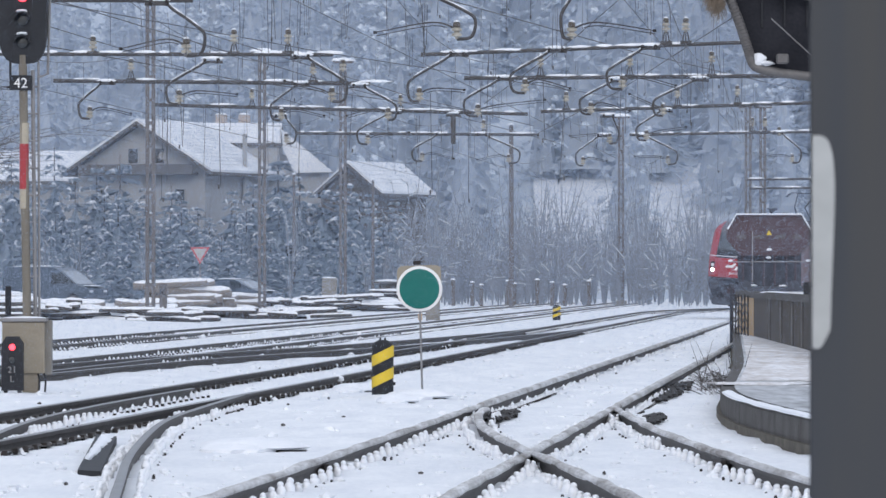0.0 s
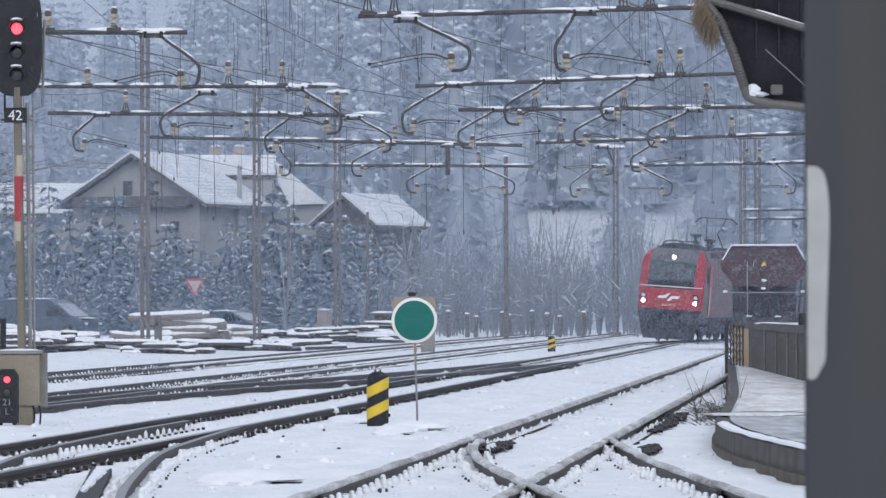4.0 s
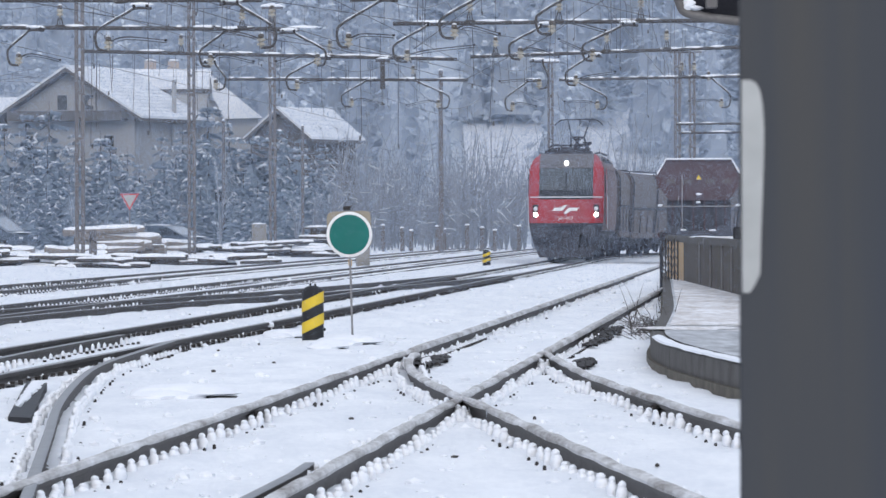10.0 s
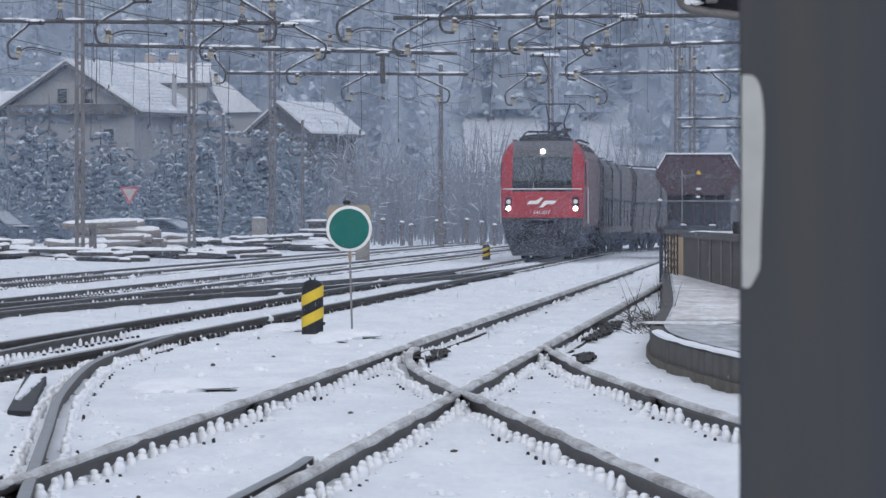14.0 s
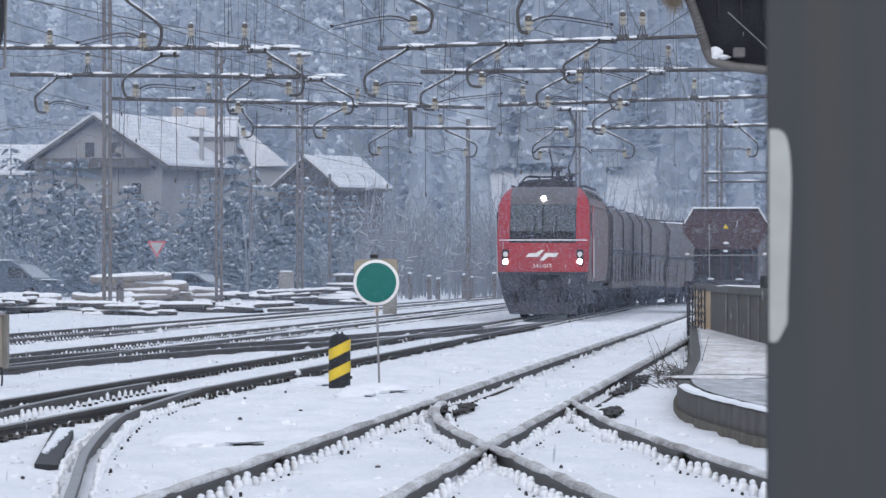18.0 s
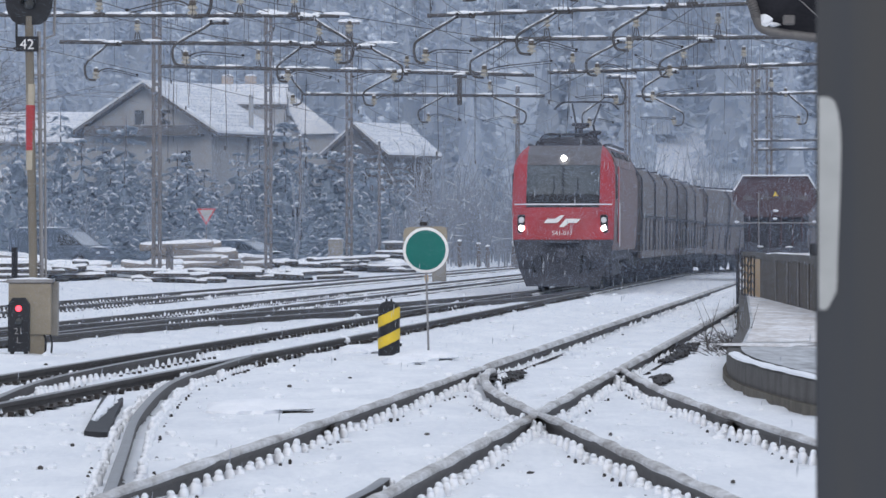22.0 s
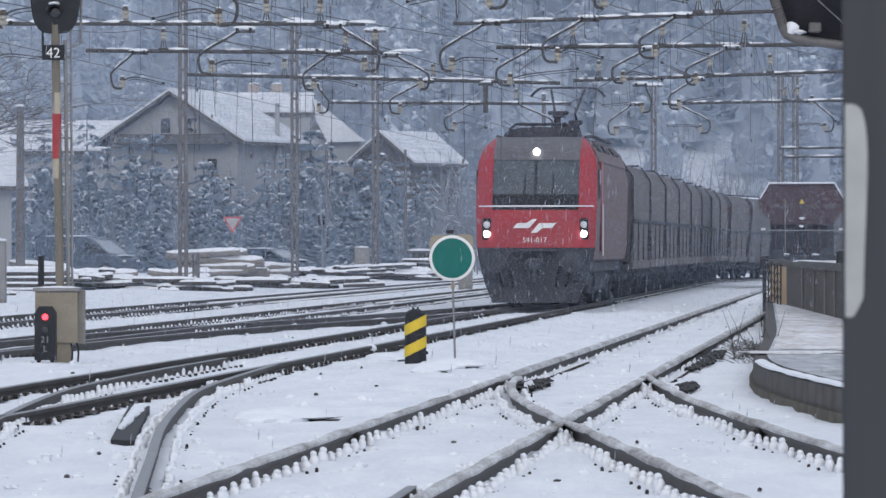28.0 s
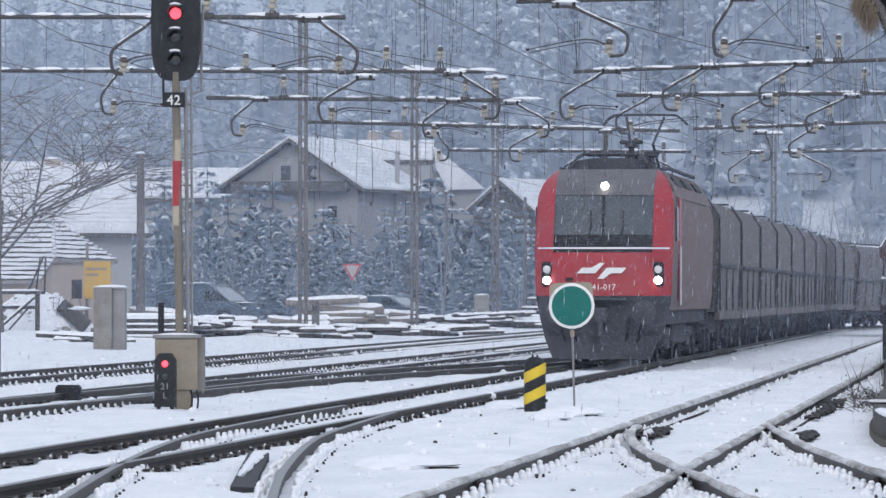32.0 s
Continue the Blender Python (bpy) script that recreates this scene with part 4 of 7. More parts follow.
    for sd in (-1, 1):
        part("cab_door", M().box((sd * 1.425, 2.55, 2.35), (0.02, 0.72, 2.1), ch=0.004), RED, t)
        part("side_window", M().box((sd * 1.42, 1.65, 2.85), (0.03, 0.75, 0.7), ch=0.01), GLASS, t)
        part("handrail", M().tube([(sd * 1.47, 2.1, 1.2), (sd * 1.47, 2.1, 2.4)], 0.018, 6), CHROME, t)
        for y in (3.0, 6.4, 10.4):
            part("roof_grille", M().box((sd * 1.23, y + 1.5, 3.76), (0.05, 2.3, 0.22), Matrix.Rotation(radians(-sd * 37), 3, "Y"), ch=0.01), BLACK, t)
    for q in (-1, 1):
        hl = part("headlight", M().box((q * 1.11, 0.27, 1.82), (0.24, 0.10, 0.50), ch=0.04), BLACK, t, "headlamp housing")
        part("lens", M().lathe([(0.08, 0), (0.074, 0.02), (0.03, 0.035)], (q * 1.12, 0.215, 1.70), 14, Euler((radians(90), 0, 0)).to_matrix()), LAMP, hl, "lit white headlamp")
        part("upper_lens", M().lathe([(0.08, 0), (0.07, 0.02), (0.02, 0.03)], (q * 1.12, 0.215, 1.92), 12, Euler((radians(90), 0, 0)).to_matrix()), CHROME, hl)
    part("top_light", M().lathe([(0.078, 0), (0.07, 0.02), (0.03, 0.035)], (0, nose_y(0, 3.61) - 0.09, 3.61), 14, Euler((radians(90), 0, 0)).to_matrix()), LAMP, t, "lit top headlamp")
    # the railway's mark, as two plain bent bars
    part("emblem", M().slab([(-0.50, 1.84), (-0.40, 1.955), (-0.20, 1.955), (-0.04, 2.05), (0.06, 2.05), (-0.13, 1.84)], 0.0, 0.025)
         .slab([(-0.09, 1.73), (0.10, 1.955), (0.50, 1.955), (0.40, 1.84), (0.18, 1.84), (0.04, 1.73)], 0.0, 0.025), WHITE, t, "white zigzag emblem")
    lettering("running_number", "541-017", 0.17, pose(0, 0.0, 1.56, 90), WHITE, t, "white running number")
    # roof gear and the raised pantograph
    hump = [(0.88 * math.cos(math.pi * i / 14), 3.95 + 0.27 * math.sin(math.pi * i / 14) ** 0.6) for i in range(15)]
    part("roof_fairing", M().slab(hump, 2.45, 4.6), DARK, t, "low dark fairing with the folded pantograph")
    rg = M()
    for sd in (-1, 1):
        rg.tube(smooth_path([(sd * 0.80, 2.35, 4.0), (sd * 0.62, 2.5, 4.27), (sd * 0.4, 4.4, 4.32), (sd * 0.3, 6.0, 4.2)], 4), 0.03, 6)
        rg.tube(smooth_path([(sd * 1.0, 2.9, 3.98), (sd * 1.12, 4.0, 4.02), (sd * 1.12, 9.0, 4.02), (sd * 1.05, 14.2, 4.05)], 4), 0.04, 6)
    for i in range(4):
        rg.tube([(-0.6, 2.7 + 0.45 * i, 4.30), (0.6, 2.7 + 0.45 * i, 4.30)], 0.022, 6)
    rg.box((0.0, 8.5, 4.05), (1.3, 2.4, 0.14), ch=0.04)
    part("roof_gear", rg, DARK, t, "folded pantograph and roof conductors")
    for x, y, k in ((0.22, 5.6, 1.0), (0.55, 7.2, 0.7), (0.05, 12.0, 0.7)):
        part("roof_insulator", M().lathe([(0.06, 0), (0.06, 0.25 * k), (0.13, 0.27 * k), (0.13, 0.33 * k), (0.06, 0.35 * k), (0.06, 0.5 * k), (0.15, 0.52 * k), (0.13, 0.60 * k)], (x, y, 4.0), 10)
             .box((x, y, 4.0 + 0.62 * k), (0.5 * k, 0.16, 0.09), ch=0.03), DARK, t)
    pg = M()
    for sd in (-1, 1):
        pg.tube([(sd * 0.35, 13.7, 4.1), (sd * 0.25, 12.3, 4.75), (sd * 0.42, 13.5, 5.38)], 0.03, 6)
    pg.box((0, 13.5, 4.1), (1.1, 1.0, 0.08), ch=0.02)
    pan = part("pantograph", pg, DARK, t, "raised pantograph")
    for q in (-0.18, 0.18):
        part("contact_strip", M().tube(smooth_path([(-0.95, 13.5 + q, 5.22), (-0.75, 13.5 + q, 5.40), (-0.5, 13.5 + q, 5.44), (0.5, 13.5 + q, 5.44), (0.75, 13.5 + q, 5.40), (0.95, 13.5 + q, 5.22)], 4), 0.025, 6), DARK, pan)
    for y in (3.9, 11.8):
        WHEELS.extend(bogie(t, y, 0.575, 2.7))
    return t


def wagon(name, label, funnel=False):
    """A hopper wagon, close-coupled to the next."""
    L = 10.5
    t = thing(name, label, "hopper wagon", group="hopper wagons")
    if funnel:
        out = [(-1.05, 2.2), (1.05, 2.2), (1.5, 2.75), (1.5, 3.12), (1.18, 3.62), (-1.18, 3.62), (-1.5, 3.12), (-1.5, 2.75)]
    else:
        out = [(-1.46, 1.02), (1.46, 1.02), (1.5, 2.0), (1.5, 3.18), (1.24, 3.55), (-1.24, 3.55), (-1.5, 3.18), (-1.5, 2.0)]
    part("hopper_body", M().slab(out, 0.5 if funnel else 0.2, L), WAGONEND if funnel else WAGON, t)
    part("load", M().box((0, L / 2 + 0.2, 3.61 if funnel else 3.54), (2.1, L - 0.9, 0.05), ch=0.02), SNOWCAP, t, "snow over the load")
    for y in (0.42, L + 0.05) if funnel else (0.12,):
        e = M()
        pts = [(1.46, 1.0), (1.53, 2.0), (1.53, 3.2), (1.26, 3.6)] if not funnel else [(1.5, 2.75), (1.54, 3.12), (1.2, 3.66)]
        for sd in (-1, 1):
            for a, b in zip(pts[:-1], pts[1:]):
                e.tube([(sd * a[0], y, a[1]), (sd * b[0], y, b[1])], 0.026, 5)
        e.tube([(-1.2, y, 3.64), (1.2, y, 3.64)], 0.026, 5)
        part("end_frame", e, DARK if not funnel else WAGONEND, t, "dark end frame")
    part("rim_snow", M().tube([(-1.5, 0.4, 3.16), (-1.18, 0.4, 3.7), (1.18, 0.4, 3.7), (1.5, 0.4, 3.16)], 0.03, 5), SNOWCAP, t) if funnel else None
    for sd in (-1, 1):
        if not funnel:
            r = M().box((sd * 1.53, L / 2 + 0.2, 2.08), (0.08, L - 0.4, 0.10), ch=0.02)
            part("side_rail", r, DARK, t, "dark locking rail along the side")
            for i in range(4):
                part("rib", M().box((sd * 1.50, 0.9 + i * 3.0, 1.55), (0.04, 0.035, 1.0), ch=0.01), DARK, t)
        for y in (1.5, L - 1.0) if funnel else (1.5, 4.1, 6.7, 9.2):
            part("sill_box", M().box((sd * 1.45, y, 0.93), (0.14, 1.7 if funnel else 2.4, 0.20), ch=0.02), WAGON if not funnel else WAGONEND, t)
    part("underframe", M().box((0, L / 2 + 0.2, 0.98), (2.5, L, 0.22), ch=0.03).box((0, L / 2 + 0.2, 0.70), (2.1, L - 0.8, 0.4), ch=0.03), DARK, t)
    if funnel:
        # dark panel added in place of the shade below the hopper end
        end = M().box((0, 1.0, 1.6), (2.3, 0.1, 1.4))
        part("recess_panel", end, DARK, t, "dark panel standing for the shaded recess under the hopper end")
        for x in (-0.95, -0.62, -0.2, 0.2, 0.62, 0.95):
            part("end_post", M().box((x, 0.55, 1.68), (0.06, 0.08, 1.15), ch=0.01), WAGONEND, t)
        part("end_rail", M().tube([(-1.45, 0.42, 1.98), (1.45, 0.42, 1.98)], 0.025, 6).tube([(-0.6, 0.42, 1.2), (-0.6, 0.42, 3.1)], 0.02, 5), ZINC, t)
        for x, z, w in ((0, 2.42, 0.22), (-0.02, 2.13, 0.2), (-0.6, 1.12, 0.35), (0.5, 1.1, 0.3), (1.1, 0.98, 0.7), (-1.4, 2.02, 0.2), (1.42, 2.02, 0.2)):
            part("snow_patch", M().blob((x, 0.36, z), (w / 2, 0.1, 0.05), 7, 4), SNOWCAP, t)
        for x in (-1.0, -0.4, 0.4, 1.0):
            part("data_panel", M().box((x, 0.49, 2.88), (0.34, 0.012, 0.14)), WAGON, t, "faded data panel")
        part("warning_plate", M().slab([(-0.1, 2.95), (0.1, 2.95), (0, 3.12)], 0.485, 0.495), YELLOW, t)
        buffers(t, 0.42)
    for y in (2.1, L - 2.0):
        bogie(t, y, 0.46, 1.8)
    return t


# ---- standing things beside the tracks ----
def light_signal():
    t = thing("light_signal", "tall light signal, black head showing red, slim mast", "railway signal", pose(-5.58, 75, LOW))
    k = 75 / 1e4
    part("mast", M().tube([(0.06, 0, 0.9), (0.0, 0, 4.5)], 0.058, 10), POLEGREY, t)
    part("cable_pipe", M().tube([(0.17, 0.02, 0.9), (0.13, 0.02, 4.3)], 0.03, 6).tube([(0.22, 0.04, 0.9), (0.2, 0.04, 5.4)], 0.018, 6), ZINC, t)
    for i in range(9):
        part("rung", M().tube([(0.07, -0.02, 1.2 + 0.36 * i), (0.2, 0.02, 1.2 + 0.36 * i)], 0.012, 5), ZINC, t)
    part("mast_band", M().lathe([(0.062, 2.72), (0.062, 3.32)], (0.02, 0, 0), 10), SIGNRED, t, "red and white mast band")
    for z0, z1 in ((2.46, 2.72), (3.32, 3.6)):
        part("mast_band", M().lathe([(0.061, z0), (0.061, z1)], (0.022, 0, 0), 10), PALEBAND, t, "faded pale band")
    out = []
    for i in range(24):
        a = 2 * math.pi * i / 24
        out.append((0.33 * math.copysign(abs(math.cos(a)) ** 0.6, math.cos(a)), 5.13 + 0.75 * math.copysign(abs(math.sin(a)) ** 0.55, math.sin(a))))
    head = part("signal_head", M().slab(out, -0.04, 0.1), BLACK, t, "black oval background plate")
    part("number_plate", M().box((-0.02, -0.07, 4.13), (0.30, 0.02, 0.20), ch=0.004), BLACK, t)
    part("plate_bracket", M().box((-0.16, -0.06, 4.36), (0.03, 0.02, 0.36)), BLACK, t)
    lettering("plate_number", "42", 0.19, pose(-0.02, -0.082, 4.12, 90), WHITE, t, "white figures")
    for i, z in enumerate((5.28, 4.96, 4.66)):
        part("lens", M().lathe([(0.075, 0), (0.07, 0.015), (0.02, 0.02)], (0.0, -0.045, z), 14, Euler((radians(90), 0, 0)).to_matrix()), REDLAMP if i == 0 else GLASS, head, "lit red lamp" if i == 0 else "unlit lamp")
        hood = M()
        pts = [(0.105 * math.cos(a), 0.105 * math.sin(a)) for a in [math.pi * j / 10 for j in range(11)]]
        hood.slab([(x, z + y) for x, y in pts] + [(x * 0.9, z + y * 0.9) for x, y in pts[::-1]], -0.24, -0.04)
        part("hood", hood, BLACK, head)
        part("hood_snow", M().blob((0, -0.14, z + 0.115), (0.085, 0.09, 0.03), 8, 4, -0.5), SNOWCAP, head)
    part("counterweight_arm", M().tube([(0.36, 0.05, 5.4), (0.33, 0.05, 4.25), (0.2, 0.03, 4.2)], 0.02, 6), ZINC, t)
    return t


def signal_cabinet():
    t = thing("relay_cabinet", "weathered beige relay cabinet at the foot of the signal", "cabinet", pose(-5.54, 74.75, LOW))
    part("body", M().box((0.0, 0, 0.62), (0.56, 0.34, 0.68), ch=0.01), BEIGE, t)
    part("lid", M().box((0.0, 0, 0.985), (0.62, 0.40, 0.05), ch=0.012), ZINC, t)
    part("lid_snow", M().blob((0, 0, 1.01), (0.29, 0.17, 0.025), 10, 4, -0.2), SNOWCAP, t)
    part("side_box", M().box((0.30, 0.12, 0.62), (0.12, 0.24, 0.72), ch=0.01), CONCRETE, t)
    part("foot", M().box((0.09, 0, 0.15), (0.22, 0.24, 0.30), ch=0.01), BEIGE, t)
    for x in (0.16, 0.24):
        part("cable", M().tube(smooth_path([(x, -0.1, 0.35), (x + 0.05, -0.14, 0.2), (x + 0.04, -0.15, 0.0)], 4), 0.014, 5), BLACK, t)
    d = thing("dwarf_signal", "black dwarf shunting signal showing a red light", "railway signal", pose(-5.66, 74.3, LOW))
    part("case", M().slab([(-0.14, 0.06), (0.14, 0.06), (0.14, 0.68), (0.08, 0.77), (-0.08, 0.77), (-0.14, 0.68)], -0.08, 0.12), BLACK, d)
    part("red_lens", M().lathe([(0.042, 0), (0.038, 0.015), (0.01, 0.02)], (0.0, -0.08, 0.63), 12, Euler((radians(90), 0, 0)).to_matrix()), REDLAMP, d, "lit red lamp")
    part("dark_lens", M().lathe([(0.05, 0), (0.045, 0.015), (0.01, 0.02)], (0.0, -0.08, 0.46), 12, Euler((radians(90), 0, 0)).to_matrix()), GLASS, d)
    lettering("signal_letters", "21\nL", 0.12, pose(0.0, -0.085, 0.27, 90), ZINC, d, "pale figures and letter")
    for x in (-0.09, 0.09):
        part("leg", M().box((x, 0, 0.03), (0.05, 0.08, 0.08)), BLACK, d)


def post_with_letter():
    t = thing("sleeper_post", "short concrete post with a black letter, beside the log stack", "post", pose(-10.15, 205, LOW))
    part("shaft", M().box((0, 0, 0.66), (0.27, 0.2, 1.33), ch=0.02), MAST, t)
    lettering("letter", "K", 0.42, pose(0, -0.105, 0.98, 90), BLACK, t)


def bollard(x, y, r, h):
    t = thing("striped_bollard", "rounded black and yellow striped marker post in the snow", "bollard", pose(x, y, LOW), group="striped bollards")
    part("shaft", M().lathe([(r, -0.03), (r, h - r * 0.7), (r * 0.93, h - r * 0.45), (r * 0.75, h - r * 0.2), (r * 0.4, h - r * 0.03), (r * 0.1, h)], n=24), BLACK, t)
    part("lug", M().box((-0.03, 0, h), (0.025, 0.05, 0.05), ch=0.005).box((0.03, 0, h), (0.025, 0.05, 0.05), ch=0.005).box((r + 0.01, 0, 0.2), (0.03, 0.04, 0.04), ch=0.005), BLACK, t)
    for z in (0.20, 0.46):
        s, n = M(), 24
        for i in range(n + 1):
            a = math.pi * i / n + math.pi
            for q in (0.0, 0.13):
                for rr in (r * 0.99, r + 0.004):
                    s.v.append((rr * math.cos(a), rr * math.sin(a), (z + q + 0.13 * (math.cos(a) / 2)) * h / 0.72))
        for i in range(n):
            k = i * 4
            s.f += [(k + 1, k + 5, k + 7, k + 3), (k + 2, k + 3, k + 7, k + 6), (k, k + 4, k + 5, k + 1)]
        part("stripe", s, YELLOW, t, "slanting yellow stripe")
    return t


def disc_signal():
    t = thing("disc_signal", "round green enamel disc with a white rim on a thin rod", "railway sign", pose(-0.265, 72.8, LOW, 0, -1.6, 0))
    part("rod", M().tube([(0, 0, -0.1), (0, 0, 1.3)], 0.014, 8), ZINC, t)
    rot = Euler((radians(90), 0, 0)).to_matrix()
    z = 1.40
    sq = []
    for i in range(32):
        a = 2 * math.pi * i / 32
        sq.append((0.284 * math.copysign(abs(math.cos(a)) ** 0.25, math.cos(a)), z + 0.01 + 0.293 * math.copysign(abs(math.sin(a)) ** 0.25, math.sin(a)) * (1 if math.sin(a) > 0 else 0.6)))
    part("back_plate", M().slab(sq, 0.01, 0.03), BEIGE, t, "pale square back plate")
    part("rim", M().lathe([(0.295, -0.012), (0.295, 0.008), (0.284, 0.014), (0.255, 0.014)], (0, 0, z), 40, rot), WHITE, t, "white rim")
    part("disc", M().lathe([(0.257, 0.0), (0.257, 0.018), (0.1, 0.022)], (0, 0, z), 40, rot), GREEN, t, "green enamel face")
    part("bracket", M().box((0, 0.02, z - 0.36), (0.05, 0.05, 0.09), ch=0.01), WOOD, t)
    part("hook", M().box((-0.02, 0.02, z + 0.34), (0.10, 0.02, 0.05), ch=0.01), CLIP, t)
    b = thing("trackside_cabinet", "small grey trackside box behind the disc", "cabinet", pose(-0.36, 200, LOW))
    part("body", M().box((0, 0, 0.9), (0.5, 0.4, 1.9), ch=0.02), CONCRETE, b)
    part("cap", M().box((0, 0, 1.9), (0.62, 0.5, 0.1), ch=0.02), ZINC, b)


light_signal()
signal_cabinet()
post_with_letter()
bollard(-0.765, 71.7, 0.137, 0.756)
bollard(4.04, 201, 0.14, 0.56)
disc_signal()


def column():
    t = thing("station_column", "dark grey painted steel column close by, with a white mark", "column", pose(0, 8.0, 0))
    x0 = 0.52
    part("flange", M().box((x0 + 0.17, 0.007, 1.6), (0.34, 0.014, 4.4), ch=0.003), COLUMN, t)
    part("web", M().box((x0 + 0.17, 0.10, 1.6), (0.012, 0.18, 4.4)), COLUMN, t)
    edge = smooth_path([(0.003, 1.62, 0), (0.016, 1.62, 0), (0.027, 1.61, 0), (0.033, 1.58, 0), (0.0345, 1.54, 0), (0.033, 1.48, 0), (0.030, 1.4, 0), (0.0285, 1.35, 0), (0.0255, 1.34, 0), (0.014, 1.32, 0), (0.003, 1.32, 0)], 4)
    out = [(x0 + p.x, p.y) for p in edge]
    part("white_mark", M().slab(out[::-1], -0.004, 0.0), MARK, t, "white rounded mark at the column's edge")


column()


def loading_wall():
    """The side of a loading dock: timber and grey panels along a line that comes nearer."""
    t = thing("loading_dock", "loading dock side of timber and grey panels under snow", "loading dock", pose(0, 0, 0.2))
    on = lambda y: Vector((4.625 + 0.0148 * y, y))

    def board(name, y0, y1, material, h, label="", out=0.0):
        a, b = on(y0), on(y1)
        n = (b - a).normalized()
        side = Vector((-n.y, n.x))
        if side.x > 0:
            side = -side
        a, b = a + side * out - n * 0.02, b + side * out + n * 0.02
        c = [a, b, b - side * 0.12, a - side * 0.12]
        me = M().add([(p.x, p.y, -0.3) for p in c] + [(p.x, p.y, h) for p in c], [(3, 2, 1, 0), (4, 5, 6, 7), (0, 1, 5, 4), (1, 2, 6, 5), (2, 3, 7, 6), (3, 0, 4, 7)])
        return part(name, me, material, t, label, smooth=False)

    board("timber_end", 124, 115.2, WOOD, 0.80, "pale timber boarding")
    for y0, y1 in ((115, 107.2), (107, 102.4), (102.2, 98.1), (97.9, 94.6), (94.4, 91.2), (91, 85.2), (85, 80)):
        board("panel", y0, y1, DOCK, 0.84)
        a = on(y1)
        part("joint_strip", M().tube([(a.x - 0.02, a.y, -0.2), (a.x - 0.02, a.y, 0.84)], 0.014, 5), ZINC, t)
    board("coping", 124.5, 79, KERB, 0.93, "dark coping beam", 0.03)
    co = bpy.data.objects["coping"]
    for v in co.data.vertices:
        if v.co.z < 0:
            v.co.z = 0.80
    top = M()
    for y in (124, 110, 95, 79):
        p = on(y)
        top.v += [(p.x, y, 0.90), (p.x + 9, y, 0.90)]
    top.f = [(2 * i, 2 * i + 1, 2 * i + 3, 2 * i + 2) for i in range(3)]
    part("dock_top", top, TRODDEN, t, "trodden snow on the dock")
    rr = random.Random(12)
    for i in range(8):
        p = on(rr.uniform(84, 112))
        part("edge_snow", M().blob((p.x + rr.uniform(0.1, 0.8), p.y, 0.92), (rr.uniform(0.1, 0.3), 0.8, 0.03), 9, 4, -0.2), SNOWCAP, t)
    m = M()
    for i in range(6):
        a, b = on(124 - 1.7 * i), on(124 - 1.7 * min(5, i + 1))
        m.tube([(a.x - 0.1, a.y, -0.2), (a.x - 0.1, a.y, 0.85)], 0.016, 4)
        for k in range(6):
            m.tube([(a.x - 0.1, a.y, -0.1 + 0.16 * k), (b.x - 0.1, b.y, -0.1 + 0.16 * (k + (1 if i % 2 else -0.6)))], 0.014, 4)
    part("mesh", m, RAIL, t, "rusty wire mesh")
    part("corner_post", M().tube([(on(125).x - 0.1, 125, -0.4), (on(125).x - 0.1, 125, 1.0)], 0.035, 6), DARK, t)
    part("black_box", M().box((6.46, 100, 1.02), (0.16, 0.2, 0.22), ch=0.02), BLACK, t)


loading_wall()


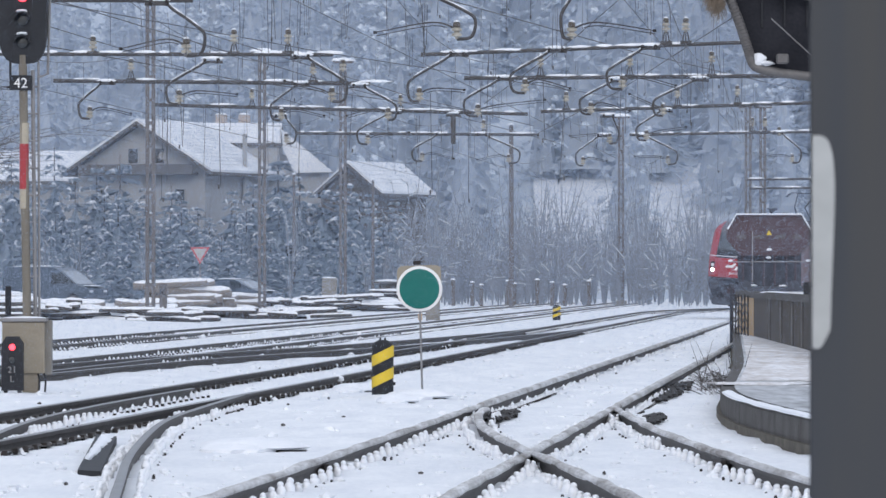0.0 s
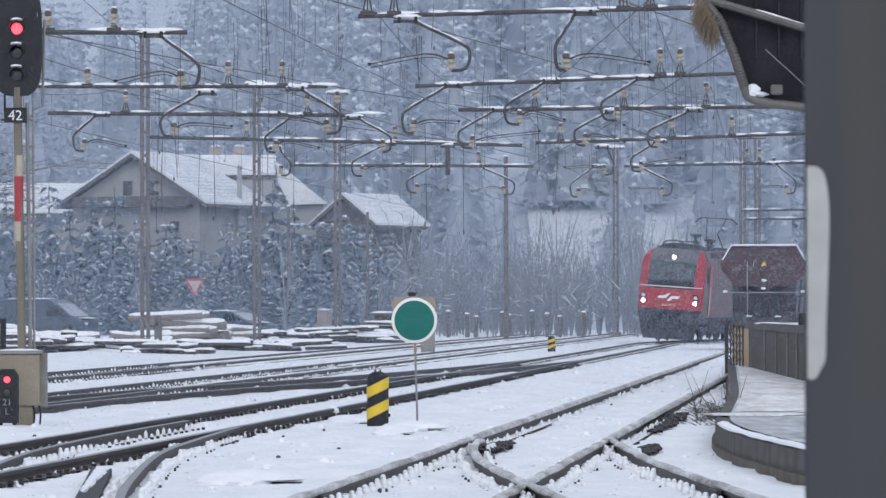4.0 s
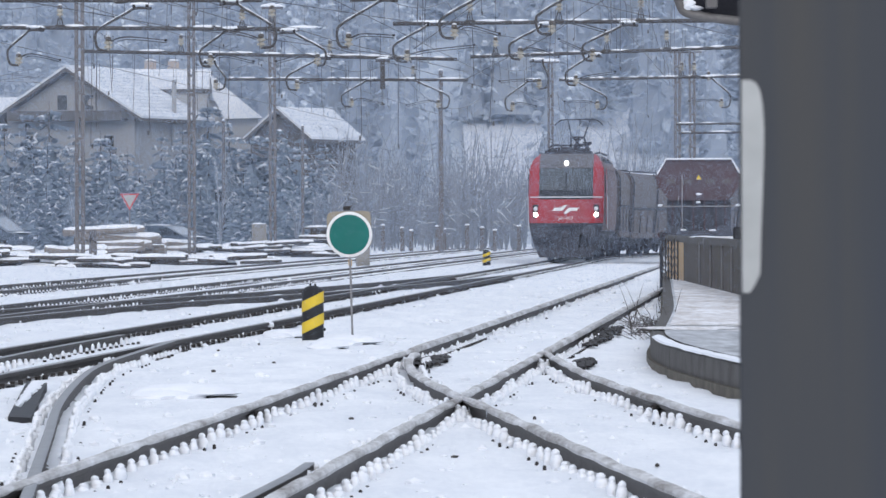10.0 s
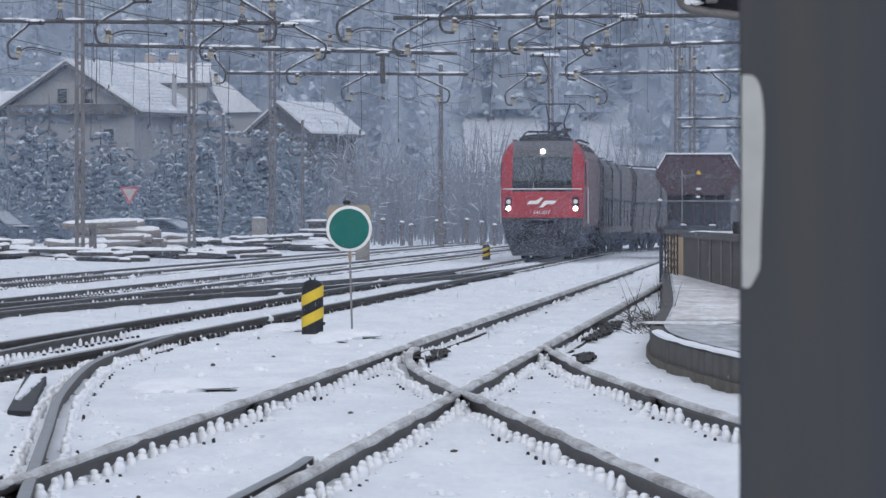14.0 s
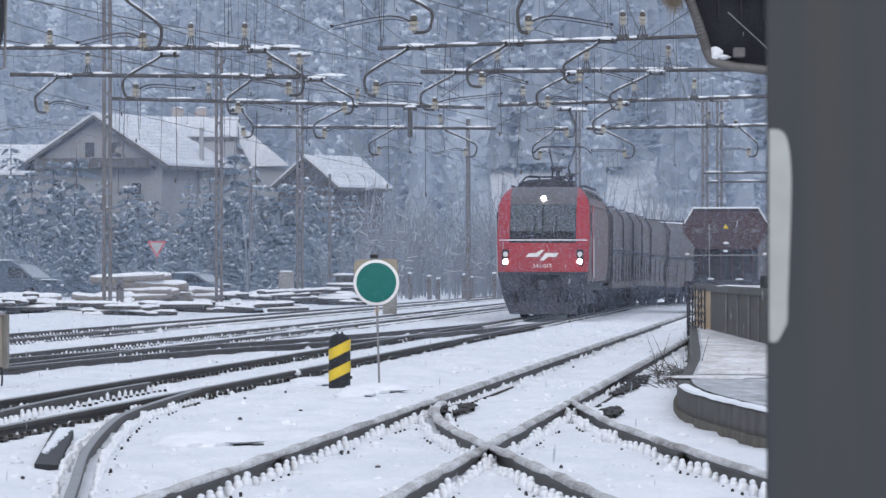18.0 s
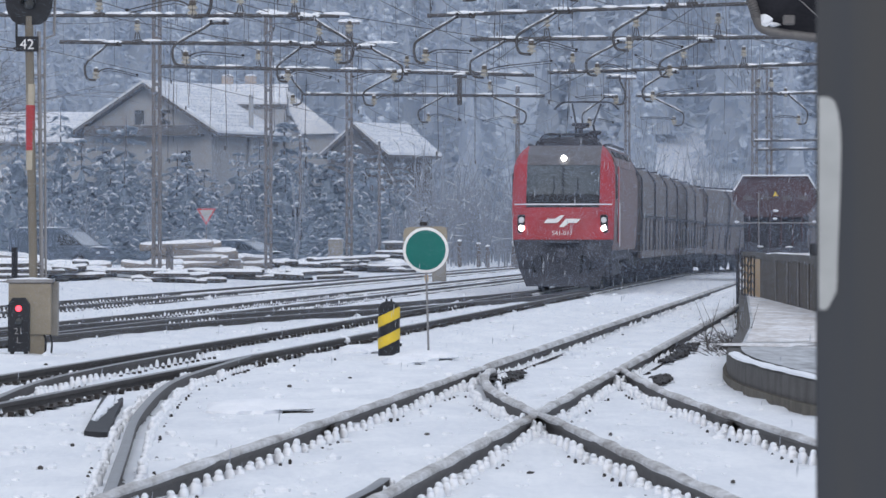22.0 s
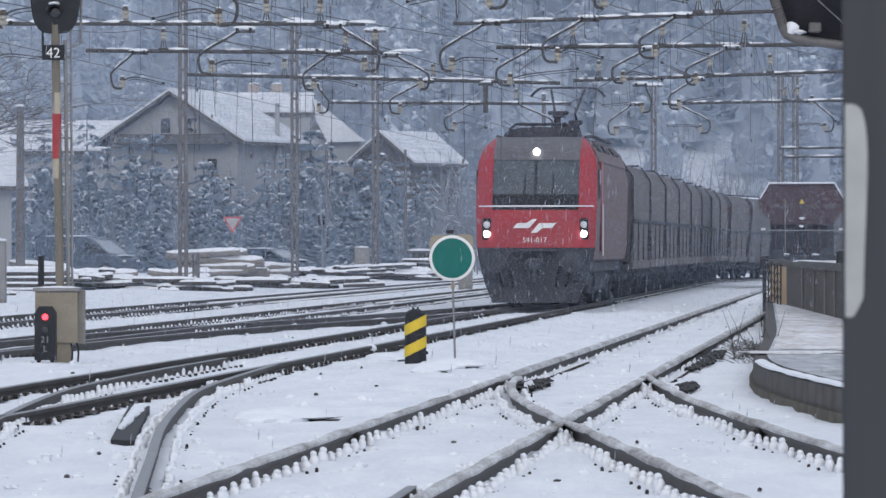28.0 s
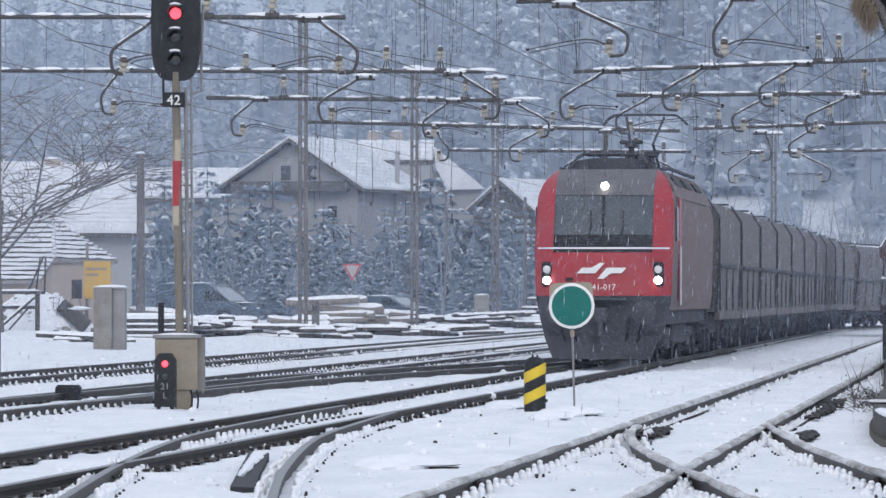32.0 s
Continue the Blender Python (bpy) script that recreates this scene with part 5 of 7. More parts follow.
def canopy():
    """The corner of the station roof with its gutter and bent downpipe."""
    d = 40.0
    t = thing("station_eave", "dark eave of a station roof with gutter, downpipe and snow", "roof eave", pose(0, d, 0))
    z = lambda v: 1.42 + (491 - v) * d / 1e4
    x = lambda u: (u - 784) * d / 1e4
    fr = [(x(1268), z(-60)), (x(1300), z(10)), (x(1322), z(80)), (x(1340), z(118)), (x(1600), z(146)), (x(1600), z(-150)), (x(1282), z(-150)), (x(1262), z(-78))]
    part("soffit", M().slab(fr, 0.08, 0.6), DARKEAVE, t, "near-black boarding")
    for i in range(6):
        q = x(1350) + 0.16 * i
        part("soffit_board", M().box((q, 0.075, z(-10)), (0.012, 0.02, 0.46)), BLACK, t)
    gut = [(x(1258), 0, z(-56)), (x(1300), 0, z(-45)), (x(1370), 0, z(-24)), (x(1600), 0, z(45))]
    part("gutter", M().tube(gut, 0.030, 8), GUTTER, t, "zinc gutter along the eave")
    part("gutter_snow", M().tube([(x(1335), 0, z(-38)), (x(1352), 0, z(-33)), (x(1378), 0, z(-25)), (x(1410), 0, z(-15)), (x(1440), 0, z(-6))], [0.006, 0.02, 0.023, 0.021, 0.018], 7), SNOWCAP, t)
    bend = smooth_path([(x(1256), 0, z(-70)), (x(1264), 0, z(-46)), (x(1284), 0, z(-18)), (x(1304), 0, z(28)), (x(1322), 0, z(80)), (x(1330), 0, z(108)), (x(1342), 0, z(121)), (x(1380), 0, z(129)), (x(1480), 0, z(142))], 6)
    part("downpipe", M().tube(bend, 0.034, 10), GUTTER, t, "bent zinc downpipe")
    for i in range(26):
        q = (i + 0.5) / 26
        a, b = bend[int(10 + 18 * q)], bend[int(10 + 18 * q) + 1]
        d2 = (b - a).normalized()
        c = a.lerp(b, (10 + 18 * q) % 1)
        part("pipe_ring", M().tube([c - d2 * 0.007, c, c + d2 * 0.007], [0.034, 0.039, 0.034], 10), GUTTER, t)
    part("hopper_head", M().box((x(1258), 0, z(-76)), (0.085, 0.12, 0.07), ch=0.015), ZINC, t)
    part("eave_snow", M().blob((x(1252), 0.02, z(-80)), (0.07, 0.12, 0.035), 9, 4, -0.3, 0.3).blob((x(1275), 0.2, z(-98)), (0.14, 0.3, 0.06), 12, 4, -0.3), SNOWCAP, t)
    part("floodlight", M().box((x(1384), -0.05, z(105)), (0.085, 0.1, 0.07), ch=0.01), GUTTER, t)
    part("soffit_snow", M().blob((x(1343), 0.0, z(106)), (0.055, 0.05, 0.05), 9, 5, -1, 0.3).blob((x(1356), 0.0, z(113)), (0.05, 0.05, 0.022), 7, 4, -1, 0.35), SNOWCAP, t)
    part("stay", M().tube([(x(1365), 0.0, z(33)), (x(1436), 0.0, z(98))], 0.004, 5), ZINC, t)
    b, rr = M(), random.Random(3)
    for i in range(1100):
        q = rr.random()
        a = Vector((x(1252) + 0.11 * q + rr.uniform(-0.02, 0.02), rr.uniform(-0.1, 0.1), z(-52) - 0.20 * q + rr.uniform(-0.06, 0.05)))
        e = a + Vector((rr.uniform(-0.09, 0.03), rr.uniform(-0.06, 0.06), rr.uniform(-0.16, -0.03)))
        b.tube([a, a.lerp(e, 0.5) + Vector((-0.012, 0, 0.012)), e], [0.0024, 0.002, 0.0008], 3, False)
    tagged(part("withered_plant", b, STRAW), "withered brown plant hanging from the gutter", "plant")
    bpy.data.objects["withered_plant"].location = (0, d, 0)


canopy()


# ---- the yard and the houses ----
def logs(x, y, n, L, rows, name="log_stack"):
    t = thing(name, "stack of pale logs under thick snow", "log stack", pose(x, y, LOW), group="log stacks")
    rr = random.Random(int(x * 7 + y))
    for row in range(rows):
        for i in range(n - row // 2):
            r = rr.uniform(0.13, 0.21)
            lx = L * rr.uniform(0.5, 1.0)
            c = Vector((rr.uniform(-0.6, 0.6) - row * 0.1, i * 0.36 + rr.uniform(-0.1, 0.1), 0.16 + row * 0.27))
            tw = rr.uniform(-0.10, 0.10)
            ends = [c + Vector((-lx / 2, 0, tw * lx / 2)), c + Vector((lx / 2, rr.uniform(-0.3, 0.3), -tw * lx / 2))]
            lg = part("log", M().tube(ends, [r, r * 0.85], 9), LOG, t)
            if i < 2 or row == rows - 1:
                part("log_snow", M().tube(smooth_path([ends[0].lerp(ends[1], q) + Vector((0, 0, r * rr.uniform(0.5, 0.75))) for q in (0.01, 0.2, 0.4, 0.6, 0.8, 0.99)], 2), [r * 0.5] + [r * rr.uniform(0.72, 0.88) for q in range(9)] + [r * 0.5], 8), SNOWCAP, lg)


logs(-10.28, 232, 4, 3.6, 5)
logs(-11.95, 229, 3, 1.6, 2)
logs(-8.59, 236, 3, 1.8, 3)
logs(-14.96, 222, 3, 3.4, 2)
logs(-18.1, 240, 3, 2.6, 3)
logs(-5.08, 262, 3, 3.2, 2)
logs(-3.68, 285, 3, 3.0, 2)


def sleeper_heap(x, y, w, n, h):
    t = thing("sleeper_heap", "untidy heap of old sleepers and rails under snow", "scrap heap", pose(x, y, LOW), group="scrap heaps")
    rr = random.Random(int(x * 3 + y))
    for i in range(int(n * 2.1)):
        c = (rr.uniform(-w / 2, w / 2), rr.uniform(-0.6, 0.6), rr.uniform(0.04, h * 1.1))
        L = rr.uniform(0.5, 2.4)
        m = Euler((rr.uniform(-0.1, 0.1), rr.uniform(-0.07, 0.07), rr.uniform(-0.45, 0.45))).to_matrix()
        s = part("sleeper", M().box(c, (L, 0.22, 0.11), m, ch=0.02), SLEEPER, t)
        cap = M().tube([Vector(c) + m @ Vector((f * L, 0, 0.045 + rr.uniform(-0.01, 0.02))) for f in (-0.5, -0.42, -0.2, 0.05, 0.3, 0.43, 0.5)], [0.05] + [rr.uniform(0.07, 0.105) for q in range(5)] + [0.05], 8)
        part("sleeper_snow", cap, SNOWCAP, s)


for x, y, w, n, h in ((*(-11.28, 186.75), 4.5, 16, 0.5), (*(-13.52, 206.67), 3.5, 12, 0.6), (*(-8.69, 191.36), 3.5, 12, 0.35), (*(-6.49, 206.67), 5, 14, 0.3), (*(-6.3, 238.46), 4, 12, 0.5), (*(-4.1, 250.0), 4, 12, 0.6),
                      (*(-2.39, 254.1), 3, 9, 0.9), (*(-14.91, 164.89), 2.0, 6, 0.3)):
    sleeper_heap(x, y, w, n, h)


def timber_stack(x, y, w, layers, rz):
    """A neat stack of squared timber with a thick slab of snow on it."""
    t = thing("timber_stack", "stack of squared timber under a thick slab of snow", "timber stack", pose(x, y, LOW, 0, 0, rz), group="timber stacks")
    rr = random.Random(int(y))
    for i in range(layers):
        for j in range(3):
            c = (rr.uniform(-0.12, 0.12), (j - 1) * 0.32, 0.12 + i * 0.19)
            b = part("timber", M().box(c, (w * rr.uniform(0.86, 1.0), 0.26, 0.15), ch=0.015), SLEEPER, t)
            if j == 0:
                part("timber_snow", M().tube([(c[0] - w * 0.46, c[1] - 0.12, c[2] + 0.07), (c[0], c[1] - 0.13, c[2] + 0.078), (c[0] + w * 0.44, c[1] - 0.12, c[2] + 0.07)], [0.02, 0.045, 0.02], 6), SNOWCAP, b)
    part("top_snow", M().box((0, 0, 0.12 + layers * 0.19 - 0.04), (w * 0.98, 0.95, 0.17), ch=0.07), SNOWCAP, t, "thick slab of snow")


timber_stack(-14.5, 184, 2.7, 4, 2)
timber_stack(-12.6, 196, 2.0, 2, -4)
timber_stack(-4.3, 258, 2.6, 3, 3)
timber_stack(-2.5, 250, 2.2, 2, -3)


def track_panel(x, y, w, z):
    """An old length of track laid down on the heap, its fastenings capped with snow."""
    t = thing("track_panel", "old length of track lying in the yard under snow", "track panel", pose(x, y, LOW, 0, 0, 3), group="track panels")
    for q in (0.0, 0.5):
        part("rail", M().box((0, q, z), (w, 0.07, 0.13), ch=0.015), RAIL, t)
        for i in range(int(w / 0.24)):
            part("snow_knob", M().blob((-w / 2 + 0.14 + 0.24 * i, q - 0.1, z + 0.02), (0.05, 0.05, 0.09), 6, 4, -0.8, 0.15), SNOWCAP, t)
    for i in range(int(w / 0.7)):
        part("sleeper", M().box((-w / 2 + 0.35 + 0.7 * i, 0.25, z - 0.11), (0.24, 1.3, 0.12), ch=0.02), SLEEPER, t)


track_panel(-11.2, 199, 2.9, 0.42)
track_panel(-8.9, 201, 3.0, 0.34)
track_panel(-5.9, 214, 2.6, 0.30)


def concrete_pillar():
    x, y = (-12.94, 150.49)
    t = thing("concrete_pillar", "weathered concrete pillar with a flat snow cap", "pillar", pose(x, y, LOW))
    part("shaft", M().box((-0.18, 0, 0.86), (0.50, 0.5, 1.72), ch=0.02), CONCRETE, t)
    part("steel_back", M().box((0.24, 0.1, 0.86), (0.36, 0.4, 1.66), ch=0.02), ZINC, t)
    part("cap_snow", M().blob((0.02, 0, 1.73), (0.44, 0.26, 0.07), 12, 4, -0.2), SNOWCAP, t)
    x, y = -18.98, 215.0
    b = thing("yellow_board", "yellow board with two faded lines of writing", "sign", pose(x, y, LOW))
    part("panel", M().box((0, 0, 2.08), (1.03, 0.05, 1.44), ch=0.01), ORANGE, b)
    for z, w in ((2.5, 0.8), (2.28, 0.5)):
        part("writing_bar", M().box((-0.05 - (0.8 - w) / 2, -0.03, z), (w, 0.01, 0.10)), BEIGE, b)
    for x, h in ((-0.4, 3.5), (0.4, 2.0)):
        part("post", M().box((x, 0.08, h / 2), (0.11, 0.09, h), ch=0.01), CONCRETE, b)
    e = thing("snow_heap", "heap of rubble and earth under lumpy snow", "snow heap", pose(-21.26, 215, LOW))
    h, rr = M(), random.Random(8)
    n = 44
    for i in range(n + 1):
        for j in range(n + 1):
            a, b2 = -1 + 2 * i / n, -1 + 2 * j / n
            hgt = max(0, 1 - (a * a + b2 * b2) ** 0.75)
            rough = 0.26 * noise.noise((a * 6, b2 * 6, 1)) + 0.16 * noise.noise((a * 14, b2 * 14, 4))
            h.v.append((a * 2.5, b2 * 2.0, hgt * 1.75 + min(1.0, hgt * 4) * rough - 0.05))
    for i in range(n):
        for j in range(n):
            q = i * (n + 1) + j
            h.f.append((q, q + n + 1, q + n + 2, q + 1))
    part("snow_mound", h, SNOW, e)
    for i in range(60):
        a, r2 = rr.uniform(3.3, 6.2), rr.uniform(0.3, 1.0)
        at = (r2 * math.cos(a) * 2.4, r2 * math.sin(a) * 1.9, 1.75 * (1 - r2 ** 1.5) + 0.02)
        if i % 3 == 0:
            part("rubble", M().blob(at, (rr.uniform(0.08, 0.2), 0.15, rr.uniform(0.06, 0.14)), 6, 4, -1, 0.3, rr), CONCRETE, e)
        else:
            part("snow_lump", M().blob(at, (rr.uniform(0.08, 0.24), rr.uniform(0.1, 0.2), rr.uniform(0.06, 0.15)), 7, 4, -1, 0.3, rr), SNOWCAP, e)
    slab = part("broken_slab", M().box((1.5, -1.25, 0.72), (1.35, 0.3, 0.55), Matrix.Rotation(radians(40), 3, "Y"), ch=0.06), KERB, e)
    part("slab_snow", M().blob((1.62, -1.25, 1.0), (0.5, 0.2, 0.1), 10, 4, -0.6, 0.2, rr), SNOWCAP, slab).rotation_euler = (0, 0, 0)
    for i in range(14):
        a = Vector((rr.uniform(0.2, 2.2), rr.uniform(-1.2, -0.6), rr.uniform(0.5, 0.9)))
        part("dry_stalk", M().tube([a, a + Vector((rr.uniform(-0.2, 0.3), 0, rr.uniform(0.4, 1.0)))], [0.02, 0.008], 4), BARK, e)
    f = thing("timber_trestle", "dark timber trestle with thin rods half buried in snow", "trestle", pose(-21.18, 212, LOW))
    part("post", M().box((0.21, 0, 0.8), (0.17, 0.17, 1.75), ch=0.02), SLEEPER, f)
    for z, x0, x1 in ((1.6, -1.6, 0.5), (1.04, -1.6, 0.15)):
        bm = part("beam", M().box(((x0 + x1) / 2, -0.1, z), (x1 - x0, 0.14, 0.13), ch=0.02), SLEEPER, f)
        part("beam_snow", M().blob(((x0 + x1) / 2, -0.1, z + 0.06), ((x1 - x0) / 2, 0.08, 0.07), 14, 4, -0.2, 0.15, rr), SNOWCAP, bm)
    bc = part("brace", M().tube([(-1.17, -0.2, 0.3), (0.12, -0.2, 1.42)], 0.06, 6), SLEEPER, f)
    part("brace_snow", M().tube([(-1.15, -0.21, 0.37), (0.1, -0.21, 1.48)], 0.05, 6), SNOWCAP, bc)
    part("brace", M().tube([(-0.85, -0.1, 0.2), (-0.1, -0.1, 1.05)], 0.04, 6), SLEEPER, f)
    for a, c in (((0.45, 2.96), (-0.2, 1.5)), ((0.32, 2.93), (0.15, 1.6)), ((0.52, 2.96), (0.48, 1.6))):
        part("rod", M().tube([(a[0], -0.05, a[1]), (c[0], -0.05, c[1])], 0.038, 6), SLEEPER, f)


concrete_pillar()


# reflected sky put into the car screens as a pale grey
SCREENSKY = mat("sky_pale_windscreen", (0.34, 0.37, 0.41), (0.26, 0.29, 0.33), 0.2, 2, 0)


def car(x, y, kind):
    """A dark parked car seen from its front quarter."""
    t = thing(kind, "dark parked " + ("van" if kind == "van" else "car") + " with snow on its bonnet and roof", "van" if kind == "van" else "car", pose(x, y, LOW, 0, 0, -30))
    if kind == "van":
        prof = [(-2.5, 0.35), (2.35, 0.35), (2.5, 0.55), (2.48, 0.85), (1.75, 1.05), (0.75, 1.75), (0.45, 1.88), (-2.3, 1.9), (-2.5, 1.6)]
        win = [(0.95, 1.58), (1.72, 1.08), (0.35, 1.08), (0.35, 1.62)]
        roof = (-1.0, 1.93, 1.4)
    else:
        prof = [(-2.1, 0.35), (2.05, 0.35), (2.15, 0.5), (2.1, 0.72), (1.15, 0.95), (0.35, 1.38), (0.0, 1.45), (-1.2, 1.42), (-1.9, 1.0), (-2.15, 0.8)]
        win = [(0.35, 1.32), (1.05, 0.97), (-0.1, 0.97), (-0.1, 1.36)]
        roof = (-0.6, 1.46, 0.65)
    part("body", M().slab(prof, -0.85, 0.85), CARPAINT, t)
    part("side_window", M().slab(win, -0.865, -0.84), GLASS, t)
    a, b = (prof[4], prof[5])
    part("windscreen", M().add([(a[0] - 0.02, -0.75, a[1] + 0.03), (a[0] - 0.02, 0.75, a[1] + 0.03), (b[0] + 0.05, 0.65, b[1] - 0.02), (b[0] + 0.05, -0.65, b[1] - 0.02)], [(0, 1, 2, 3)]), SCREENSKY, t)
    if kind == "van":
        t.scale = (1.1, 1.1, 1.1)
    part("roof_snow", M().blob((roof[0], 0, roof[1]), (roof[2], 0.75, 0.05), 12, 4, -0.2), SNOWCAP, t)
    part("bonnet_snow", M().blob(((prof[3][0] + prof[4][0]) / 2, 0, (prof[3][1] + prof[4][1]) / 2 + 0.04), (0.4, 0.6, 0.05), 10, 4, -0.3), SNOWCAP, t)
    hl = prof[3]
    for s in (-0.6, 0.6):
        part("headlight", M().box((hl[0] - 0.03, s, hl[1] - 0.12), (0.1, 0.35, 0.15), ch=0.03), CHROME, t)
    for wx in (prof[0][0] + 0.85, prof[1][0] - 0.75):
        for s in (-0.82, 0.82):
            wh = part("wheel", M().lathe([(0.22, -0.1), (0.33, -0.1), (0.34, 0.1), (0.22, 0.1)], (wx, s, 0.33), 16, Euler((radians(90), 0, 0)).to_matrix()), BLACK, t)
            part("rim", M().lathe([(0.2, -0.105), (0.2, 0.105)], (wx, s, 0.33), 12, Euler((radians(90), 0, 0)).to_matrix()), ZINC, wh)


car(-20.58, 300, "van")
car(-10.23, 285, "parked_car")


def yield_sign():
    t = thing("yield_sign", "triangular give-way sign with a red border on a pole", "road sign", pose(-11.27, 262, LOW))
    z = 2.55+ 0.13
    part("pole", M().tube([(0, 0, 0), (0, 0, z + 0.3)], 0.03, 8), ZINC, t)
    tri = lambda s: [(-s, z + s * 0.577), (0, z - s * 1.155), (s, z + s * 0.577)]
    part("border", M().slab(tri(0.45), -0.06, -0.03), FADEDRED, t)
    part("face", M().slab(tri(0.32), -0.07, -0.06), MARK, t)


yield_sign()


def house(name, label, x, y, w, depth, eave, ridge, chimneys=(), over=0.7, windows=True, skin=None):
    """A gabled house, its gable towards the tracks; ridge: its height and how far it lies from the left wall."""
    t = thing(name, label, "house", pose(x, y, LOW), group="village houses")
    rh, rx = ridge
    part("wall", M().slab([(0, 0), (w, 0), (w, eave), (rx, rh - 0.15), (0, eave)], 0, depth), skin or PLASTER, t)
    kl, kr = (rh - eave) / rx, (rh - eave) / (w - rx)
    for sd, k, e in ((-1, kl, -over), (1, kr, w + over)):
        p0, p1 = (rx, rh), (e, rh - k * abs(e - rx))
        part("roof", M().slab([p0, p1, (p1[0], p1[1] - 0.22), (p0[0], p0[1] - 0.22)], -over, depth + over), EAVE, t, "dark eaves boarding")
        run = math.hypot(p1[0] - p0[0], p1[1] - p0[1])
        for i in range(1, int(run / 0.42)):
            q = i * 0.42 / run
            part("tile_course", M().box((p0[0] + (p1[0] - p0[0]) * q, depth / 2, p0[1] + (p1[1] - p0[1]) * q + 0.155), (0.06, depth + 2 * over - 0.1, 0.03)), OLDSNOW, t)
        part("roof_snow", M().slab([(p0[0], p0[1] + 0.16), (p1[0], p1[1] + 0.14), (p1[0], p1[1] + 0.004), (p0[0], p0[1] + 0.004)], -over + 0.05, depth + over), ROOFSNOW, t, "roof tiles under snow")
    for cx, cy, ch in chimneys:
        c = part("chimney", M().box((cx, cy, ch - 0.9), (0.7, 0.7, 1.9), ch=0.02), RENDERED, t, "rendered chimney")
        part("chimney_snow", M().blob((cx, cy, ch + 0.08), (0.38, 0.38, 0.12), 8, 4, -0.2), SNOWCAP, c)
    if windows:
        for wx, wz in ((rx - 0.5, eave + 0.5), (rx + 1.2, eave + 0.5), (rx - 2.6, eave - 1.9), (rx + 2.5, eave - 1.9)):
            wd = part("window", M().box((wx, -0.02, wz), (0.75, 0.10, 1.0), ch=0.02), PLASTER, t)
            part("pane", M().box((wx, -0.07, wz), (0.6, 0.02, 0.86)), FARGLASS, wd)
            part("sill", M().box((wx, -0.09, wz - 0.56), (0.9, 0.16, 0.06)), CONCRETE, wd)
        part("balcony", M().box((rx, -0.5, eave - 0.55), (w * 0.9, 0.9, 0.15), ch=0.02), EAVE, t)
        part("balcony_rail", M().box((rx, -0.92, eave - 0.25), (w * 0.9, 0.06, 0.5), ch=0.01), EAVE, t)
    return t


# the large house: its ridge runs away to the right, so one slope of the roof shows
H1 = house("house", "large gabled house with a snowy roof behind the conifers", 0, 0, 8.2, 11, 8.2, (10.75, 4.1), (), over=0.75)
H1.matrix_basis = pose(-21.64, 335, LOW, 0, 0, -21)
AN = house("annexe", "annexe with a broad snowy dormer roof and two chimneys", 0, 0, 7, 4.3, 9.75, (10.75, 1.5), ((2.4, 3.6, 11.35), (2.4, 2.2, 11.35)), windows=False, over=0.15)
AN.matrix_basis = pose(-9.88, 341, LOW, 0, 0, 90)
part("lean_to_roof", M().slab([(-9.76 - AN.location.x, 10.5), (-6.63 - AN.location.x, 7.9), (-8.98 - AN.location.x, 7.85), (-9.66 - AN.location.x, 9.3)], 0, 2), ROOFSNOW, AN, "snowy lean-to slope").matrix_basis = pose(0, 0, 0, 0, 0, -90)
part("lean_to_wall", M().slab([(-10.68 - AN.location.x, 0), (-6.94 - AN.location.x, 0), (-6.94 - AN.location.x, 7.9), (-10.68 - AN.location.x, 9.4)], 0.6, 2), PLASTER, AN).matrix_basis = pose(0, 0, 0, 0, 0, -90)
part("flue", M().tube([(-11.82 - AN.location.x, -4, 6.0), (-11.82 - AN.location.x, -4, 10.1)], 0.14, 8), PLASTER, AN, "pale flue pipe").matrix_basis = pose(0, 0, 0, 0, 0, -90)
H2 = house("barn", "low building with a snowy roof above the bushes", 0, 0, 3.6, 7, 6.9, (8.35, 1.8), windows=False, over=0.45, skin=EAVE)
H2.matrix_basis = pose(-7.17, 338, LOW, 0, 0, -24)
H3 = house("farmhouse", "farmhouse with a snow-covered tiled roof among bare trees", 0, 0, 9, 10, 4.9, (7.8, 4.5), ((4.5, 2.8, 8.0),), windows=False)
H3.matrix_basis = pose(-22.19, 270, LOW, 0, 0, 110)
H4 = house("outbuilding", "long outbuilding with a snowy roof behind the yard", 0, 0, 8, 8.2, 7.7, (9.2, 3.6), windows=False)
H4.matrix_basis = pose(-21.87, 345, LOW, 0, 0, 92)


